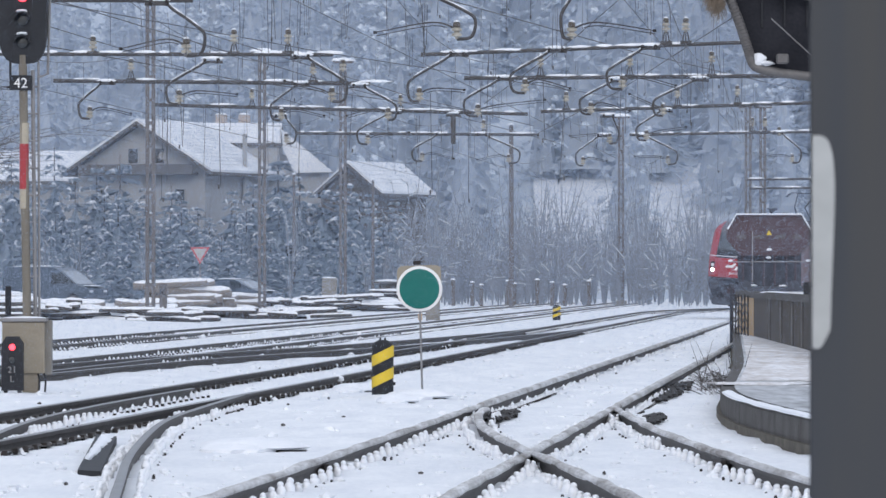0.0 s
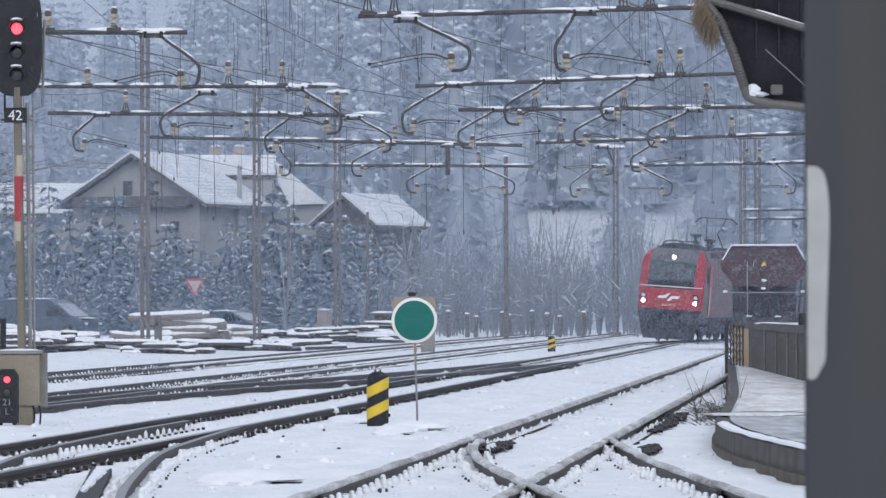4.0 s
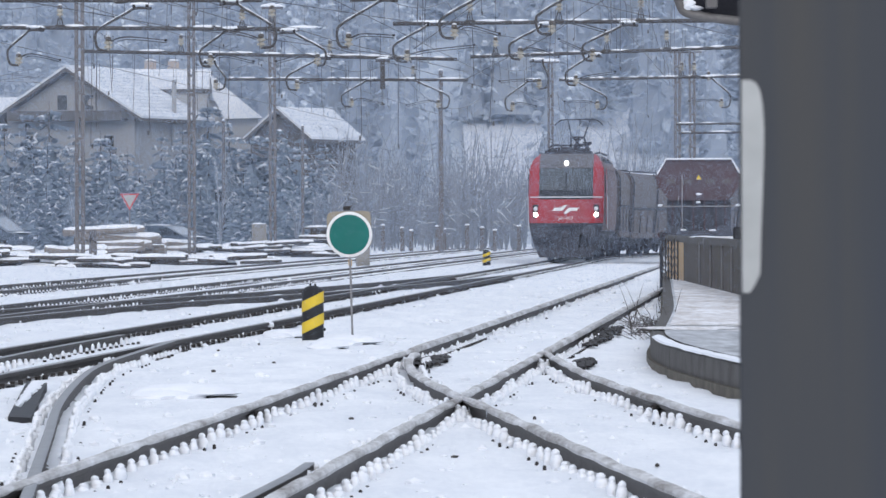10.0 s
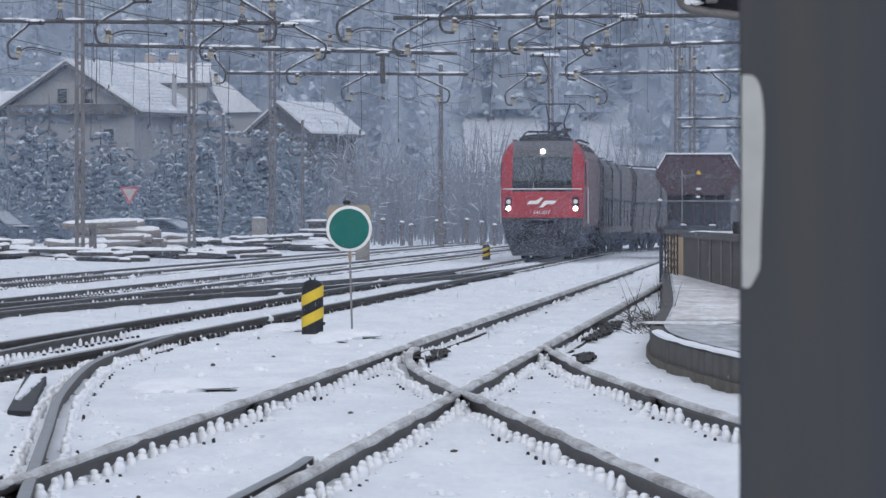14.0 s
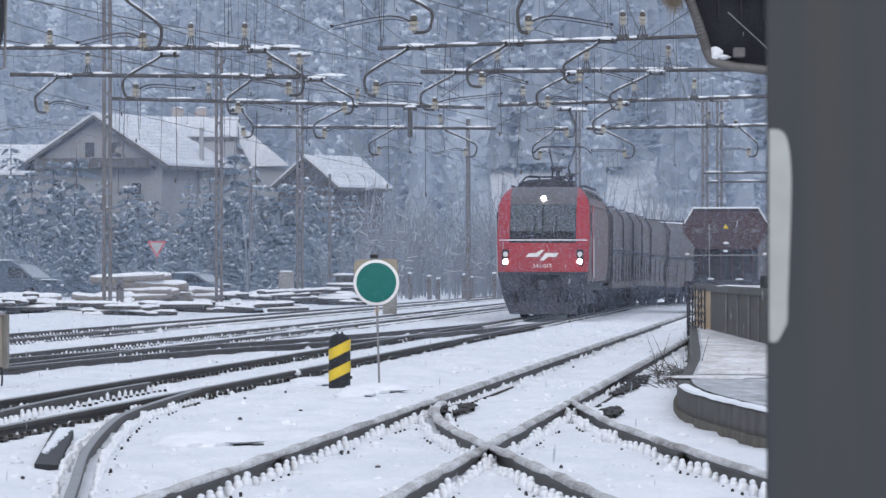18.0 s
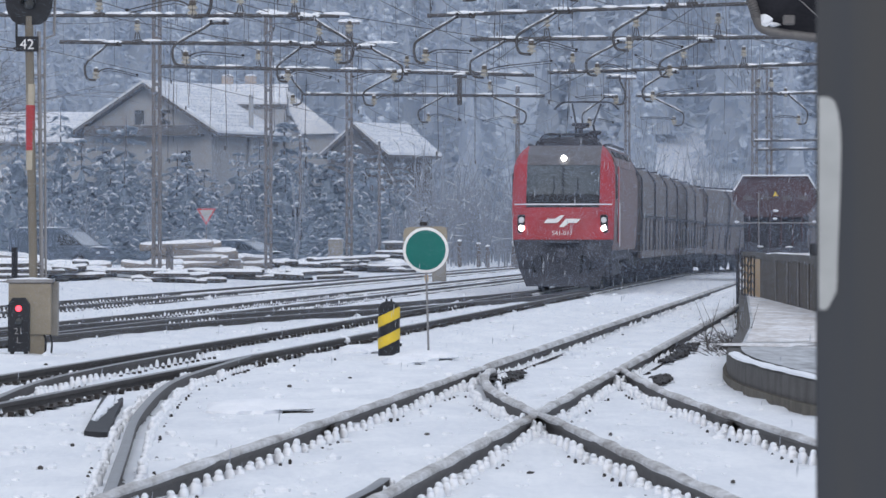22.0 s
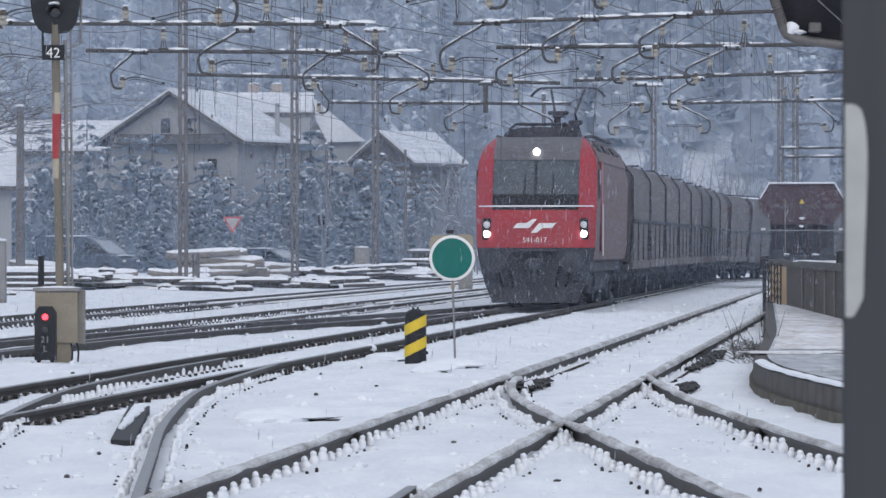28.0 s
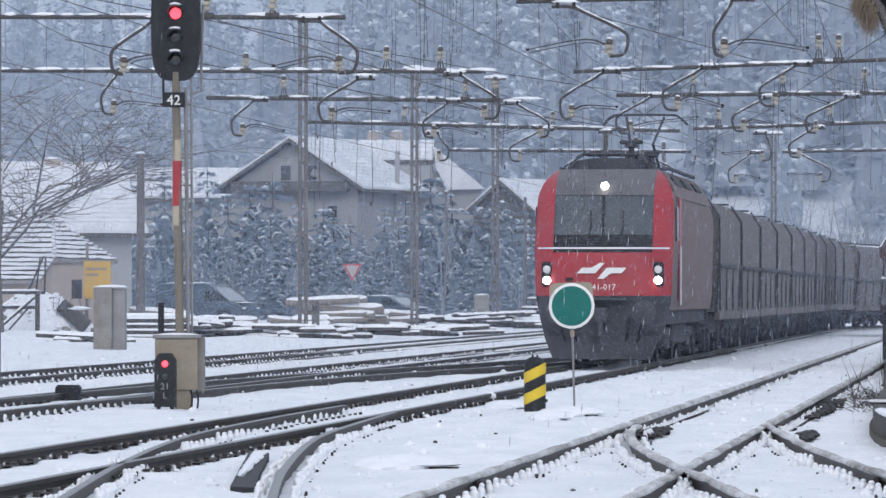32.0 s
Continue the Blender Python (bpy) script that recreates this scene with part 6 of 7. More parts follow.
def hipped_shed():
    """A corner-on shed: two slopes of old tiles in courses under snow."""
    t = thing("tiled_shed", "small rendered shed with courses of old tiles under snow", "shed", pose(-23.09, 240, LOW), group="village houses")
    A, B, C, D, E, F, K = (Vector(p) for p in ((-6, 0, 4.72), (0, 0, 4.72), (0.32, -2.6, 3.0), (2.71, 0.3, 2.94), (-0.15, -4.0, 2.08), (-6, -4.0, 2.08), (-6, 3, 2.9)))
    dn = Vector((0, 0, -0.12))
    for poly in ((F, E, C, B, A), (C, D, B), (A, B, D, K)):
        n = len(poly)
        part("roof", M().add(list(poly) + [p + dn for p in poly], [tuple(range(n)), tuple(range(2 * n - 1, n - 1, -1))] + [(i, i + n, (i + 1) % n + n, (i + 1) % n) for i in range(n)]), OLDTILE, t, smooth=False)
    rr = random.Random(12)

    def courses(p0, p1, q0, q1, n):
        """Snowy courses from the ridge p0-p1 down to the eave q0-q1."""
        for i in range(n):
            a, b = i / n, (i + 0.88) / n
            vs, cuts = [], 14
            for e in (a, b):
                for k in range(cuts + 1):
                    l, r = p0.lerp(q0, e), p1.lerp(q1, e)
                    vs.append(l.lerp(r, k / cuts) + Vector((0, -0.02, 0.035 + 0.04 * (e == b) + rr.uniform(-0.012, 0.03))))
            part("tile_course", M().add(vs, [(k, k + cuts + 1, k + cuts + 2, k + 1) for k in range(cuts)]), ROOFSNOW, t, "course of tiles under snow")

    courses(A, B, F + (A - F) * 0.36, C, 8)
    courses(F + (A - F) * 0.36, C, F, E, 5)
    courses(B, B, C, D, 9)
    part("hip_cap", M().tube([B, D + Vector((0.05, 0, -0.03))], 0.07, 6), OLDTILE, t)
    for i in range(11):
        part("hip_tile", M().blob(B.lerp(C, (i + 0.5) / 11) + Vector((0, -0.04, 0.06)), (0.11, 0.2, 0.09), 8, 4, -0.8, 0.12, rr), ROOFSNOW, t)
    for i in range(14):
        part("hip_tile", M().blob(B.lerp(D, (i + 0.5) / 14) + Vector((-0.02, -0.04, 0.07)), (0.11, 0.1, 0.05), 8, 4, -0.8, 0.12, rr), ROOFSNOW, t)
    part("wall", M().add([(0.2, -2.4, 0), (2.5, 0.2, 0), (2.5, 0.2, 2.9), (0.2, -2.4, 2.9), (-6, -3.6, 0), (-0.3, -3.6, 0), (-0.3, -3.6, 2.1), (-6, -3.6, 2.1), (-6, 2.5, 0), (-6, 2.5, 2.9)],
                         [(0, 1, 2, 3), (4, 5, 6, 7), (5, 0, 3, 6), (1, 8, 9, 2), (8, 4, 7, 9)]), RENDERED, t, smooth=False)
    m = Matrix.Rotation(math.atan2(2.6, 2.3), 3, "Z")
    w = part("window", M().box((1.15, -1.36, 1.75), (0.55, 0.08, 0.8), m, ch=0.01), SLEEPER, t)
    part("pane", M().box((1.17, -1.40, 1.75), (0.42, 0.02, 0.66), m), FARGLASS, w)


hipped_shed()


# ---- trees ----
def mesh_of(name, me, material):
    d = bpy.data.meshes.new(name)
    d.from_pydata(me.v, [], me.f)
    d.materials.append(material)
    return d


def fir_mesh(h, r, n, seed, big=1.0, rings=26):
    """A dense fir: tiers of drooping sprays round a dark core, pads of snow on the bough tips."""
    rr = random.Random(seed)
    tr, cr, sn = M(), M(), M()
    tr.tube([(0, 0, 0), (0, 0, h * 0.98)], [0.14, 0.01], 6)
    m = 13 if rings > 20 else 7
    for i in range(rings + 1):
        f = i / rings
        for j in range(m):
            a = 2 * math.pi * j / m
            q = r * (0.62 * (1 - 0.74 * f) ** 1.05 * (1 - f ** 6) + 0.008) * (1 + rr.uniform(-0.4, 0.25))
            cr.v.append((q * math.cos(a), q * math.sin(a), h * (0.02 + 0.70 * f)))
    for i in range(rings):
        for j in range(m):
            cr.f.append((i * m + j, i * m + (j + 1) % m, (i + 1) * m + (j + 1) % m, (i + 1) * m + j))
    boughs = []
    for i in range(17):
        f = (i + rr.uniform(-0.3, 0.3)) / 17
        for j in range(int(4 + 6 * (1 - f))):
            boughs.append((max(0.02, f), rr.uniform(0, 6.28), rr.uniform(0.65, 1.2)))
    for i in range(n):
        f, a, k = boughs[rr.randrange(len(boughs))]
        L = (r * (1 - f) ** 0.85 + 0.12) * k
        q = L * rr.random() ** 0.6
        a += rr.gauss(0, 0.16)
        c = Vector((q * math.cos(a), q * math.sin(a), h * (0.05 + 0.93 * f) - 0.28 * q - 0.10 * q * q / max(L, 0.2) + rr.uniform(-0.07, 0.05)))
        a += rr.uniform(-0.8, 0.8)
        l = rr.uniform(0.14, 0.36) * (1.1 - 0.4 * f) * big
        d = Vector((math.cos(a), math.sin(a), rr.uniform(-0.75, 0.0))) * l
        s = Vector((-math.sin(a), math.cos(a), rr.uniform(-0.3, 0.3))) * l * rr.uniform(0.2, 0.4)
        e = Vector((0, 0, -0.12 * l))
        cr.add([c, c + d * 0.55 + s + e, c + d, c + d * 0.55 - s + e], [(0, 1, 2), (2, 3, 0)])
    for f, a, k in boughs:
        if rr.random() > 0.55:
            continue
        L = (r * (1 - f) ** 0.85 + 0.12) * k
        q, g, w = L * rr.uniform(0.75, 1.0), rr.uniform(0.06, 0.2), rr.uniform(0.04, 0.10) * big
        z = h * (0.05 + 0.93 * f) - 0.38 * q + 0.07
        arc = [(a + g * s / max(0.35, q / 1.5), q * (1 - 0.10 * s * s), z - 0.22 * s * s * g / 0.2) for s in (-1.2, -0.5, 0.2, 0.8, 1.3)]
        sn.tube([(p * math.cos(b), p * math.sin(b), zz) for b, p, zz in arc], [w * 0.35, w * 0.9, w, w * 0.75, w * 0.3], 5)
    return tr, cr, sn


def conifers():
    kinds = []
    for s in range(6):
        tr, cr, sn = fir_mesh(8.0, 2.1, 3600, s + 10)
        t = thing("conifer", "dense conifer heavy with fresh snow", "tree", group="conifers before the houses")
        part("trunk", tr, BARK, t)
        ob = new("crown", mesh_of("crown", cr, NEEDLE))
        ob.parent = t
        ob = new("bough_snow", mesh_of("bough_snow", sn, OLDSNOW))
        ob.parent = t
        tagged(ob, kind="stuff")
        kinds.append(t)
    rr = random.Random(21)
    spots = [((u - 784) * d / 1e4, d, (1.42 + (491 - top) * d / 1e4 - LOW) / 8.0) for u, top, d in CONIFERS]
    for i, (x, y, k) in enumerate(spots[6:]):
        w = k * rr.uniform(1.05, 1.55)
        kinds[i % 6].scale = (w, w, k)
        copy_thing(kinds[i % 6], Matrix.LocRotScale((x, y, LOW), Euler((0, 0, rr.uniform(0, 6))), None))
    for i in range(6):
        x, y, k = spots[i]
        kinds[i].matrix_basis = pose(x, y, LOW, 0, 0, 60 * i)
        kinds[i].scale = (k, k, k)


# bearing, top and distance of each conifer of the row
CONIFERS = [(-75, 290, 330), (-40, 275, 328), (20, 262, 328), (62, 305, 326), (96, 249, 328), (133, 300, 326), (171, 281, 327), (212, 268, 327), (258, 318, 325), (303, 322, 325), (350, 352, 324), (410, 325, 325), (448, 312, 326),
            (492, 262, 328), (530, 296, 326), (570, 318, 325), (612, 306, 326), (655, 330, 325), (698, 345, 325)]
CONIFERS += [(-60 + 39 * i + 11 * math.sin(i * 2.3), 366 + 22 * math.sin(i * 1.7) + 14 * math.sin(i * 4.1), 322 - 3 * (i % 3)) for i in range(20)]
CONIFERS += [(-45 + 44 * i + 12 * math.sin(i * 5.0), 422 + 18 * math.sin(i * 3.1), 312 - 2 * (i % 2)) for i in range(17)]
conifers()


def hill():
    g = M()
    nx, ny = 60, 26
    for j in range(ny + 1):
        y = 380 + 1300 * (j / ny) ** 1.5
        for i in range(nx + 1):
            x = (-0.16 + 0.36 * i / nx) * y
            z = LOW - 0.5 + hill_z(x, y)
            g.v.append((x, y, z))
    for j in range(ny):
        for i in range(nx):
            a = j * (nx + 1) + i
            g.f.append((a, a + 1, a + nx + 2, a + nx + 1))
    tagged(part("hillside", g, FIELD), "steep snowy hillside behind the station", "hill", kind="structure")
    for name, u0, u1, seed in (("meadow", 945, 1112, 1), ("meadow", 1142, 1250, 2)):
        m, k = M(), 24
        for j in range(13):
            lift = j / 12
            a0, a1 = u0 + 14 * noise.noise((j * 0.45, seed, 0)), u1 + 14 * noise.noise((j * 0.45, seed, 5))
            for i in range(k + 1):
                y = 404 + (31 + 10 * noise.noise((i * 0.55, seed, 2)) + 4 * noise.noise((i * 1.9, seed, 6))) * lift
                x = (a0 + (a1 - a0) * i / k - 784) * y / 1e4
                m.v.append((x, y, LOW - 0.1 + hill_z(x, y)))
        m.f = [(j * (k + 1) + i, j * (k + 1) + i + 1, (j + 1) * (k + 1) + i + 1, (j + 1) * (k + 1) + i) for j in range(12) for i in range(k)]
        tagged(part(name, m, MEADOW), "open snowy meadow on the hillside", "meadow", kind="structure")
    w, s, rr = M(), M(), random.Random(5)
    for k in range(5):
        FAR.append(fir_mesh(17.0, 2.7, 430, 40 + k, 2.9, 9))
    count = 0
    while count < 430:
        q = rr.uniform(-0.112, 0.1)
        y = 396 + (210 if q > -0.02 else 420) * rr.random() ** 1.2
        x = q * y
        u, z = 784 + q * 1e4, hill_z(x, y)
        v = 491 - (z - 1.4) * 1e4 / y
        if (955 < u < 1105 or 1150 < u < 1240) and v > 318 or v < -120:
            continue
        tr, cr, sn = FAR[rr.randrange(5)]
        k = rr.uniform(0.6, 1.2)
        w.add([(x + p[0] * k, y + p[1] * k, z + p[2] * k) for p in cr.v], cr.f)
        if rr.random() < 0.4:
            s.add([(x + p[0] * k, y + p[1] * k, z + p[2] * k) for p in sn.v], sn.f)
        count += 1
    for nm, me, mt, lab in (("far_forest", w, FARTREE, "wooded hillside in the distance, paled in colour for haze"), ("far_forest_snow", s, HAZESNOW, "snow on the far forest")):
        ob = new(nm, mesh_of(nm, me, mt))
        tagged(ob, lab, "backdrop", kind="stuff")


# snow on the far trees, dimmed and blued in colour to imitate haze
HAZESNOW = mat("forest_snow", (0.62, 0.67, 0.73), (0.53, 0.58, 0.64), 0.95, 0.05, 0, island=0.6, spec=0.0)
FAR = []


def hill_z(x, y):
    k = 0.075 + 0.125 * min(1.0, max(0.0, (x / y + 0.045) / 0.05))
    return max(0.0, (y - 390) * k) + 2.0 * noise.noise((x * 0.02, y * 0.012, 0))


hill()


def thicket():
    """Bare bushes and young trees along the far edge of the yard."""
    w, s, rr = M(), M(), random.Random(9)
    for i in range(430):
        u = rr.uniform(640, 1300) if rr.random() < 0.8 else rr.uniform(-271, 640)
        y = rr.uniform(300, 372)
        x, h = (u - 784) * y / 1e4, rr.uniform(1.5, 6.0) if rr.random() < 0.8 or u < 700 else rr.uniform(5, 9)
        for k in range(9):
            a, l = rr.uniform(0, 6.28), h * rr.uniform(0.4, 1)
            sp = rr.uniform(0.05, 0.3) * l
            b, m_, e = Vector((x, y, LOW)), Vector((x + sp * 0.3 * math.cos(a), y + sp * 0.3 * math.sin(a), l * 0.55)), Vector((x + sp * math.cos(a), y + sp * math.sin(a), l))
            w.tube([b, m_, e], [0.035, 0.024, 0.01], 3, False)
            for q in range(3):
                c = m_.lerp(e, rr.random())
                f = c + Vector((rr.uniform(-0.6, 0.6), rr.uniform(-0.3, 0.3), rr.uniform(-0.1, 0.6)))
                w.tube([c, f], [0.02, 0.008], 3, False)
                if rr.random() < 0.09:
                    s.tube([c + Vector((0, 0, 0.03)), f + Vector((0, 0, 0.03))], [0.03, 0.02], 3, False)
    tagged(part("thicket", w, TWIG, smooth=False), "tangle of bare bushes behind the tracks, haze tint in their colour", "bushes", kind="stuff")
    tagged(part("thicket_snow", s, TWIGSNOW, smooth=False), "snow lying on the bare twigs", "snow", kind="stuff")


thicket()


def bare_tree(x, y, h, seed, name="bare_tree"):
    t = thing(name, "leafless tree with snow along its branches", "tree", pose(x, y, LOW), group="bare trees")
    w, s, rr = M(), M(), random.Random(seed)

    def grow(p, d, l, r, lev):
        q = p + d * l
        mid = p.lerp(q, 0.5) + Vector((rr.uniform(-0.05, 0.05), rr.uniform(-0.05, 0.05), 0)) * l
        w.tube([p, mid, q], [r, r * 0.85, r * 0.7], 5 if lev < 2 else 3, False)
        if abs(d.z) < 0.8 and lev > 0 and rr.random() < 0.15:
            s.tube([a + Vector((0, 0, r * 0.7)) for a in (p, mid, q)], [r * 0.6] * 3, 3, False)
        if lev < 5:
            for i in range(3 if lev else 5):
                a = rr.uniform(0, 6.28)
                nd = (d * rr.uniform(0.5, 1.0) + Vector((math.cos(a), math.sin(a) * 0.7, rr.uniform(-0.35, 0.35)))).normalized()
                grow(p.lerp(q, rr.uniform(0.55, 1.0)), nd, l * rr.uniform(0.55, 0.85), max(0.012, r * 0.58), lev + 1)

    grow(Vector((0, 0, 0)), Vector((0, 0, 1)), h * 0.34, h * 0.0065, 0)
    part("trunk", w, BARK, t, smooth=False)
    tagged(part("branch_snow", s, OLDSNOW, t, smooth=False), kind="stuff")


bare_tree(-21.57, 205, 14.5, 3)
bare_tree(-26.1, 262, 16.5, 5)
bare_tree(-25.07, 225, 12.0, 8)


def fence_posts():
    for i in range(9):
        u = 802 + i * 29 + 9 * math.sin(i * 2.6)
        t = thing("fence_post", "dark old sleeper post with a cap of snow", "post", pose((u - 784) * 0.03, 300, LOW), group="fence posts")
        part("shaft", M().box((0, 0, 0.7), (0.20, 0.18, 1.4), ch=0.02), BARK, t)
        part("cap_snow", M().blob((0, 0, 1.42), (0.14, 0.12, 0.08), 7, 4, -0.3), SNOWCAP, t)
        t.location.z -= 0.35 * ((i * 7) % 5) / 5


fence_posts()


def trackside_bits():
    rr = random.Random(2)
    for x, y, w, rz, off in ((*(-1.645, 49.9), 0.92, 0, -0.04), (*(-1.18, 75.61), 0.6, 3, 0.0), (*(-0.35, 71.43), 0.8, -3, 0.05), (*(-0.58, 68.89), 0.5, 2, 0.03)):
        t = thing("trackside_board", "dark board under a slab of snow between the tracks", "board", pose(x, y, LOW, 0, 0, rz), group="trackside boards")
        part("board", M().box((w * 0.30, 0, -0.004), (w * 0.38, 0.45, 0.05), ch=0.012), SLEEPER, t)
        drift = M().blob((off, -0.03, 0.05), (w * 0.53, 0.34, 0.088), 22, 6, -0.2, 0.10, rr).blob((off - w * 0.16, -0.26, 0.02), (w * 0.40, 0.26, 0.07), 18, 5, -0.3, 0.12, rr)
        part("board_snow", drift, SNOWCAP, t)
    t = thing("snowy_stub", "short dark stub with a round cap of snow", "post", pose(*(-1.51, 80.73), LOW))
    part("shaft", M().tube([(0, 0, 0), (0, 0, 0.10)], 0.07, 10), BLACK, t)
    part("cap_snow", M().blob((0, 0, 0.09), (0.10, 0.10, 0.07), 10, 5, -0.4), SNOWCAP, t)
    t = thing("rod_cover", "dark sloping cover over the point rods", "rod cover", pose(-2.9, 47.6, LOW, 0, 0, 2.4))
    part("plank", M().add([(-0.09, -3.9, 0.0), (0.09, -3.9, 0.0), (0.09, 3.9, 0.0), (-0.09, 3.9, 0.0), (-0.09, -3.9, 0.06), (0.09, -3.9, 0.05), (0.09, 3.9, 0.10), (-0.09, 3.9, 0.12)],
                          [(3, 2, 1, 0), (4, 5, 6, 7), (0, 1, 5, 4), (1, 2, 6, 5), (2, 3, 7, 6), (3, 0, 4, 7)]), BLACK, t, smooth=False)
    sc = M()
    for i in range(16):
        yy = -1.6 + 5.4 * i / 15
        sc.blob((-0.05 + 0.0035 * i, yy, 0.085 + 0.005 * yy), (0.035 + 0.0025 * i, 0.35, 0.025), 8, 4, -0.4, 0.3, rr)
    tagged(part("cover_snow", sc, SNOWCAP, t), kind="stuff")
    t = thing("marker_post", "short dark marker post behind the cabinet", "post", pose(-6.31, 82, LOW))
    part("shaft", M().tube([(0, 0, 0), (0, 0, 1.42)], 0.045, 8), BLACK, t)
    t = thing("utility_cabinet", "pale grey utility cabinet by the far road", "cabinet", pose(-5.99, 298, LOW))
    part("body", M().box((0, 0, 0.75), (0.8, 0.5, 1.5), ch=0.03), CONCRETE, t)
    part("top_snow", M().blob((0, 0, 1.5), (0.42, 0.26, 0.08), 10, 4, -0.2), SNOWCAP, t)
    t = thing("dark_hut", "small dark hut with a snow-covered flat roof", "hut", pose(-2.46, 262, LOW))
    part("wall", M().box((0, 0, 0.6), (1.0, 0.9, 1.3), ch=0.02), SLEEPER, t)
    part("roof", M().box((-0.1, 0, 1.3), (1.3, 1.1, 0.1), ch=0.02), EAVE, t)
    part("roof_snow", M().blob((-0.1, 0, 1.36), (0.62, 0.5, 0.1), 12, 4, -0.2), SNOWCAP, t)
    t = thing("point_machine", "dark point machine beside the rails", "point machine", pose(*(-7.54, 80.73), LOW))
    part("case", M().box((0, 0, 0.12), (0.36, 0.3, 0.26), ch=0.04), BLACK, t)
    part("rod", M().tube([(0.15, 0, 0.12), (0.4, 0.1, 0.06)], 0.02, 6), RAIL, t)
    part("case_snow", M().blob((0, 0, 0.25), (0.15, 0.12, 0.04), 8, 4, -0.2), SNOWCAP, t)
    b, rr = M(), random.Random(6)
    for i in range(190):
        a = Vector((rr.uniform(-0.35, 0.25), rr.uniform(-5, 7), 0))
        a.x += 0.04 * a.y
        e = a + Vector((rr.uniform(-0.35, 0.2), rr.uniform(-0.4, 0.4), rr.uniform(0.08, 0.45) * (1.7 if i % 14 == 0 else 0.45)))
        b.tube([a, a.lerp(e, 0.5) + Vector((rr.uniform(-0.05, 0.05), 0, 0.04)), e], [0.006, 0.005, 0.002], 3, False)
    x, y = (3.93, 78.68)
    t = tagged(part("dry_shrub", b, SLEEPER, smooth=False), "leafless brown shrub at the platform's foot", "shrub")
    t.location = (x, y, LOW)


trackside_bits()


def snowfall():
    """Falling flakes, in three sheets of air that sink one after another."""
    out = []
    for k, (fall, drift, n) in enumerate(((1.5, 0.25, 7600), (1.2, 0.1, 7600), (1.8, 0.35, 6200))):
        rr, me = random.Random(70 + k), M()
        top = fall * 32 + 12
        for i in range(n):
            y = 9 + 112 * rr.random() ** 0.6
            x = (rr.uniform(-0.125, 0.1)) * y - drift * 32 * rr.random()
            z = top * rr.random() ** 0.33
            s = (0.0012 + 0.0030 * rr.random() ** 2) * (0.5 + y / 90)
            me.add([(x - s, y, z), (x + s, y, z), (x, y + s, z), (x + s, y, z + s * 13), (x - s, y, z - s * 12)], [(0, 2, 3), (2, 1, 3), (1, 0, 3), (0, 4, 2), (2, 4, 1), (1, 4, 0)])
        ob = new("falling_snow", mesh_of("falling_snow", me, FLAKE))
        tagged(ob, "loose snowflakes drifting down over the tracks", "snow", kind="stuff")
        out.append((ob, fall, drift))
    return out


def thick_air(y0, y1, dense, fall, seed):
    """The countless small flakes, tinted haze blue, that veil the distance like haze; dense: the share of the view that
    a metre of this air covers.
    """
    rng = np.random.default_rng(seed)
    ys = np.linspace(y0, y1, 400)
    high = 1.5 + 0.059 * ys + fall * 32
    wide = ys * np.interp(ys, (60, 250), (2.9e-5, 4.6e-5))
    many = dense * 0.206 * ys * high / (0.83 * 2.06 * wide ** 2)
    total = np.concatenate(([0.0], np.cumsum((many[1:] + many[:-1]) / 2 * np.diff(ys))))
    n = int(total[-1])
    y = np.interp(rng.random(n) * total[-1], total, ys)
    x = rng.uniform(-0.109, 0.097, n) * y
    z = rng.random(n) * (1.5 + 0.059 * y + fall * 32) - 0.1
    w = np.interp(y, ys, wide) * rng.uniform(0.7, 1.3, n)
    a = rng.uniform(-1.0, 1.0, n)
    dx, dy, lean = np.cos(a) * w / 2, np.sin(a) * w / 2, rng.uniform(-0.1, 0.25, n) * w
    co = np.empty((n, 3, 3))
    co[:, 0] = np.stack((x - dx, y - dy, z), 1)
    co[:, 1] = np.stack((x + dx, y + dy, z + lean), 1)
    co[:, 2] = np.stack((x - lean * 3, y, z + 4 * w), 1)
    d = bpy.data.meshes.new("veil_of_snow")
    d.vertices.add(3 * n)
    d.vertices.foreach_set("co", co.ravel())
    d.loops.add(3 * n)
    d.loops.foreach_set("vertex_index", np.arange(3 * n, dtype=np.int32))
    d.polygons.add(n)
    d.polygons.foreach_set("loop_start", np.arange(0, 3 * n, 3, dtype=np.int32))
    d.update()
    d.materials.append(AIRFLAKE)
    ob = tagged(new("veil_of_snow", d), "countless fine snowflakes, tinted haze blue, veiling the distance", "snow", kind="stuff")
    return ob, fall, 0.0


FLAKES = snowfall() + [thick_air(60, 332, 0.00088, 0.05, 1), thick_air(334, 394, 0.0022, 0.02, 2)]

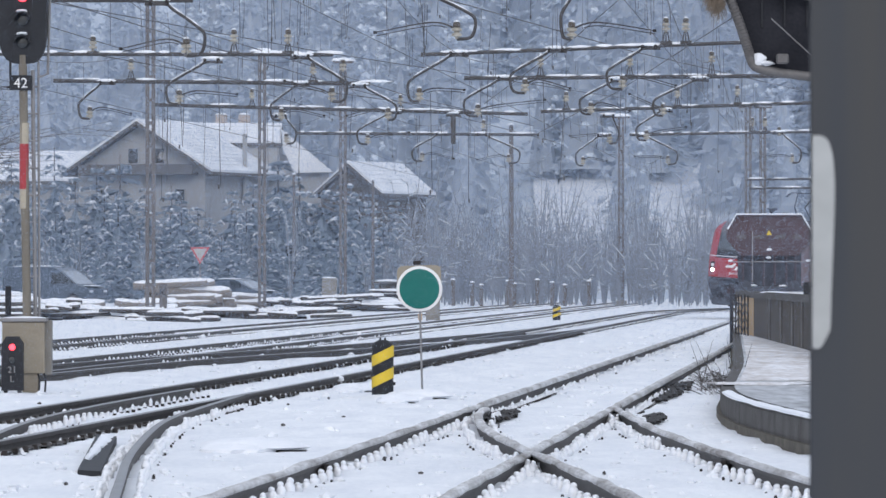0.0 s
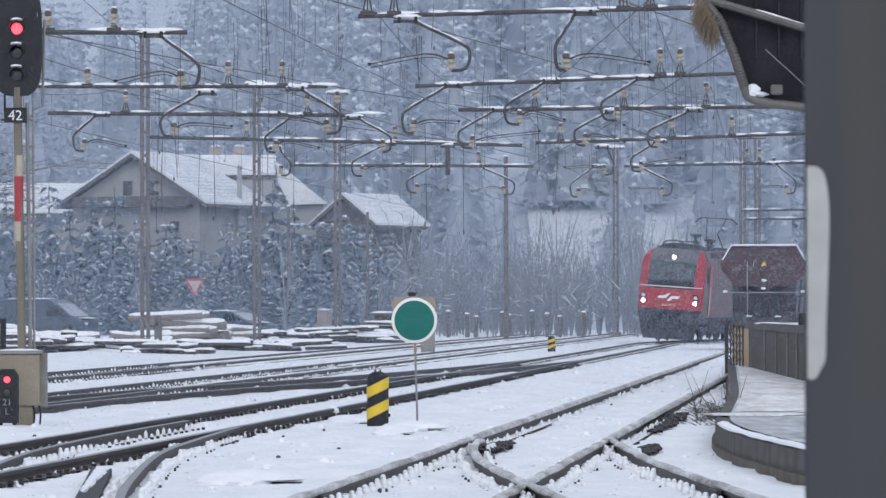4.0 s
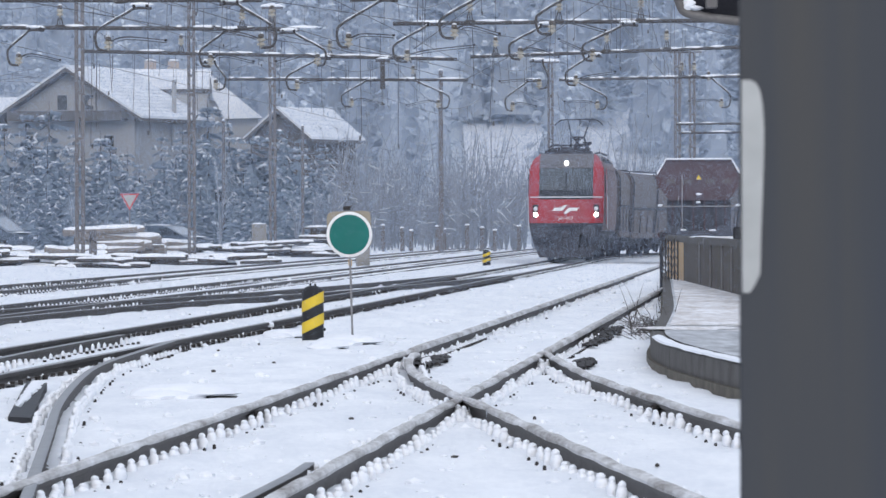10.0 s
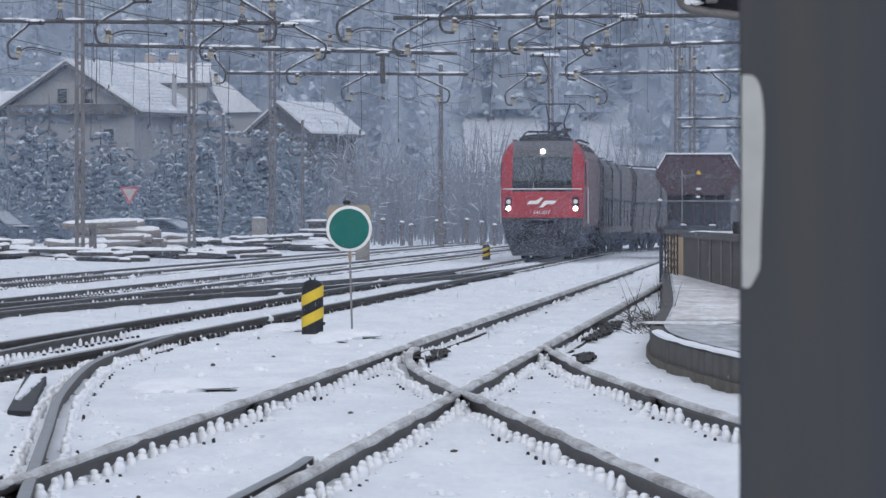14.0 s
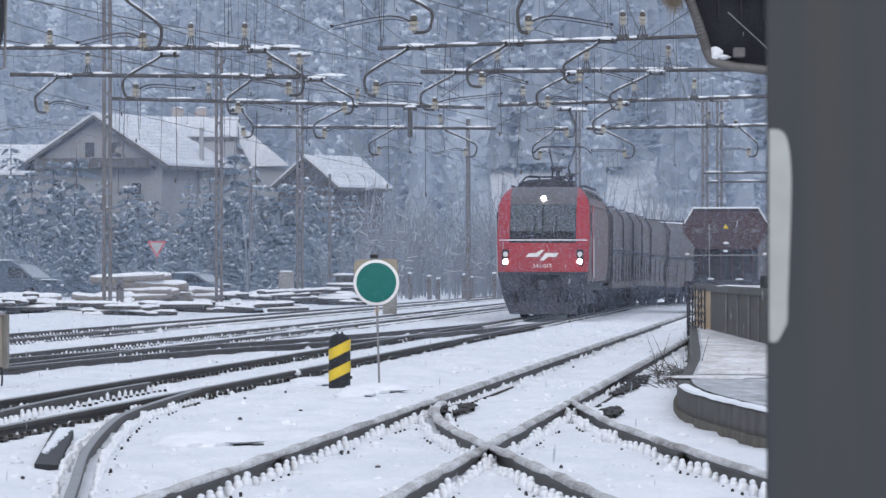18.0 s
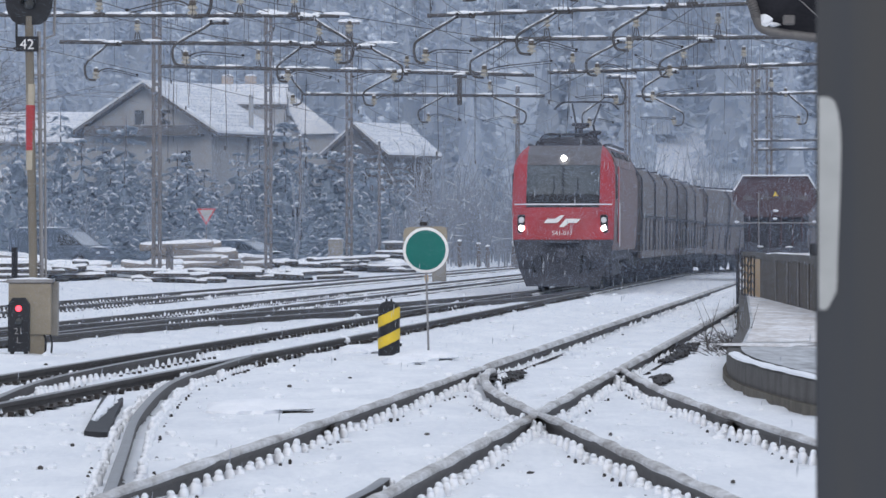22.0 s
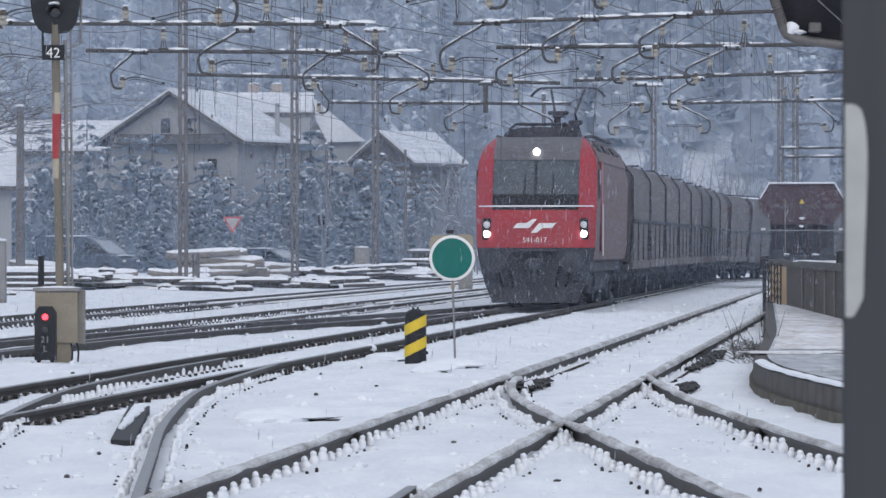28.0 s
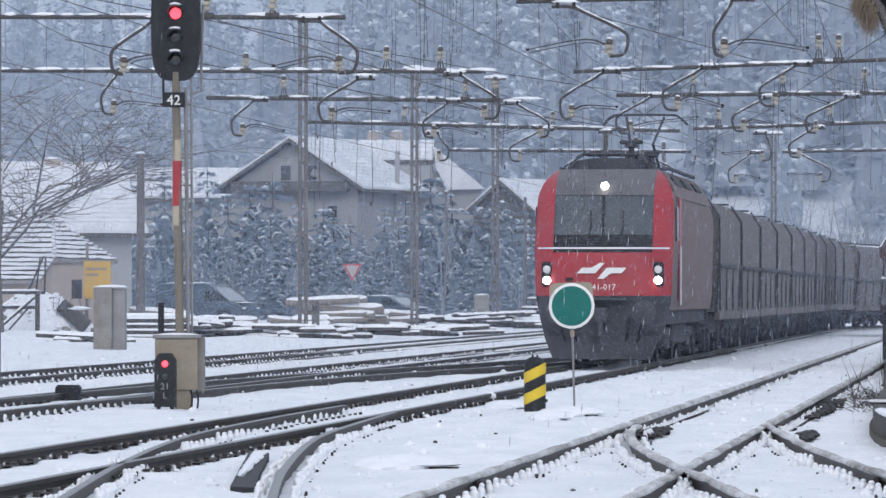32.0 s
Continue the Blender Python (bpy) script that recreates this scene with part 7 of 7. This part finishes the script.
# the fastenings nearest to the platform, one by one
for i, (parent, p, q) in enumerate(NEAR):
    ob = new("snow_knob", KNOBS[i * 7 % 5][0])
    ob.parent = parent
    tall = 0.72 + 0.07 * ((i * 29) % 7)
    ob.matrix_basis = Matrix.LocRotScale((p.x, p.y, LOW * (1 - tall)), Euler((0, 0, radians((i * 37) % 60 - 30))), (1.0 + 0.1 * ((i * 13) % 4), 1.1, tall))
    if (i * 11) % 5 < 3:
        ob = new("sleeper_screw", KNOBS[10][0])
        ob.parent = parent
        ob.location = (q.x, q.y, 0)

# ---- what moves ----
LOCO = locomotive()
CONSIST = [wagon("hopper_wagon", "dusty brown hopper wagon coupled into the train")]
for i in range(14):
    CONSIST.append(copy_thing(CONSIST[0], pose(0, 0, 0)))
STANDING = wagon("parked_hopper_wagon", "oxide-red hopper wagon standing behind the platform wall", funnel=True)
STANDING.matrix_basis = pose(11.77, 204, 0.0, 0, 0, -4)

RUN = np.polyfit([0, 3, 6, 9, 13, 19, 23, 28, 32], [259, 244.7, 230.8, 213.5, 193.6, 165.9, 150, 130.1, 113.7], 4)


def vehicle(s, b1, b2):
    """The pose of a vehicle whose front stands s metres along the main track, with its bogies b1 and b2 behind that."""
    (p, f), (q, g) = on_main(s + b1), on_main(s + b2)
    d = (q - p).normalized()
    o = p - d * b1
    lean = 4.0 * min(1.0, max(0.0, (s + 6 - BEND) / 14))
    return pose(o.x, o.y, 0, 0, lean, math.degrees(math.atan2(-d.x, d.y)))


def motions():
    times = [0.5 * i for i in range(65)]
    place = lambda t: float(np.polyval(RUN, t))
    walk(LOCO, [(t, vehicle(place(t), 3.9, 11.8)) for t in times])
    for i, w in enumerate(CONSIST):
        back = 16.1 + 10.7 * i
        walk(w, [(t, vehicle(place(t) + back, 2.1, 8.5)) for t in times])
    steps = [0.125 * i for i in range(257)]
    for w in WHEELS:
        x, y, z = w.location
        walk(w, [(t, pose(x, y, z, math.degrees((place(0) - place(t)) / 0.575))) for t in steps])
    for w in CONSIST:
        for q in w.children:
            if q.name.startswith("wheelset"):
                x, y, z = q.location
                walk(q, [(t, pose(x, y, z, math.degrees((place(0) - place(t)) / 0.46))) for t in steps])
    for ob, fall, drift in FLAKES:
        walk(ob, [(t, pose(drift * t, 0, -fall * t)) for t in (0.0, 8.0, 16.0, 24.0, 32.0)])


motions()
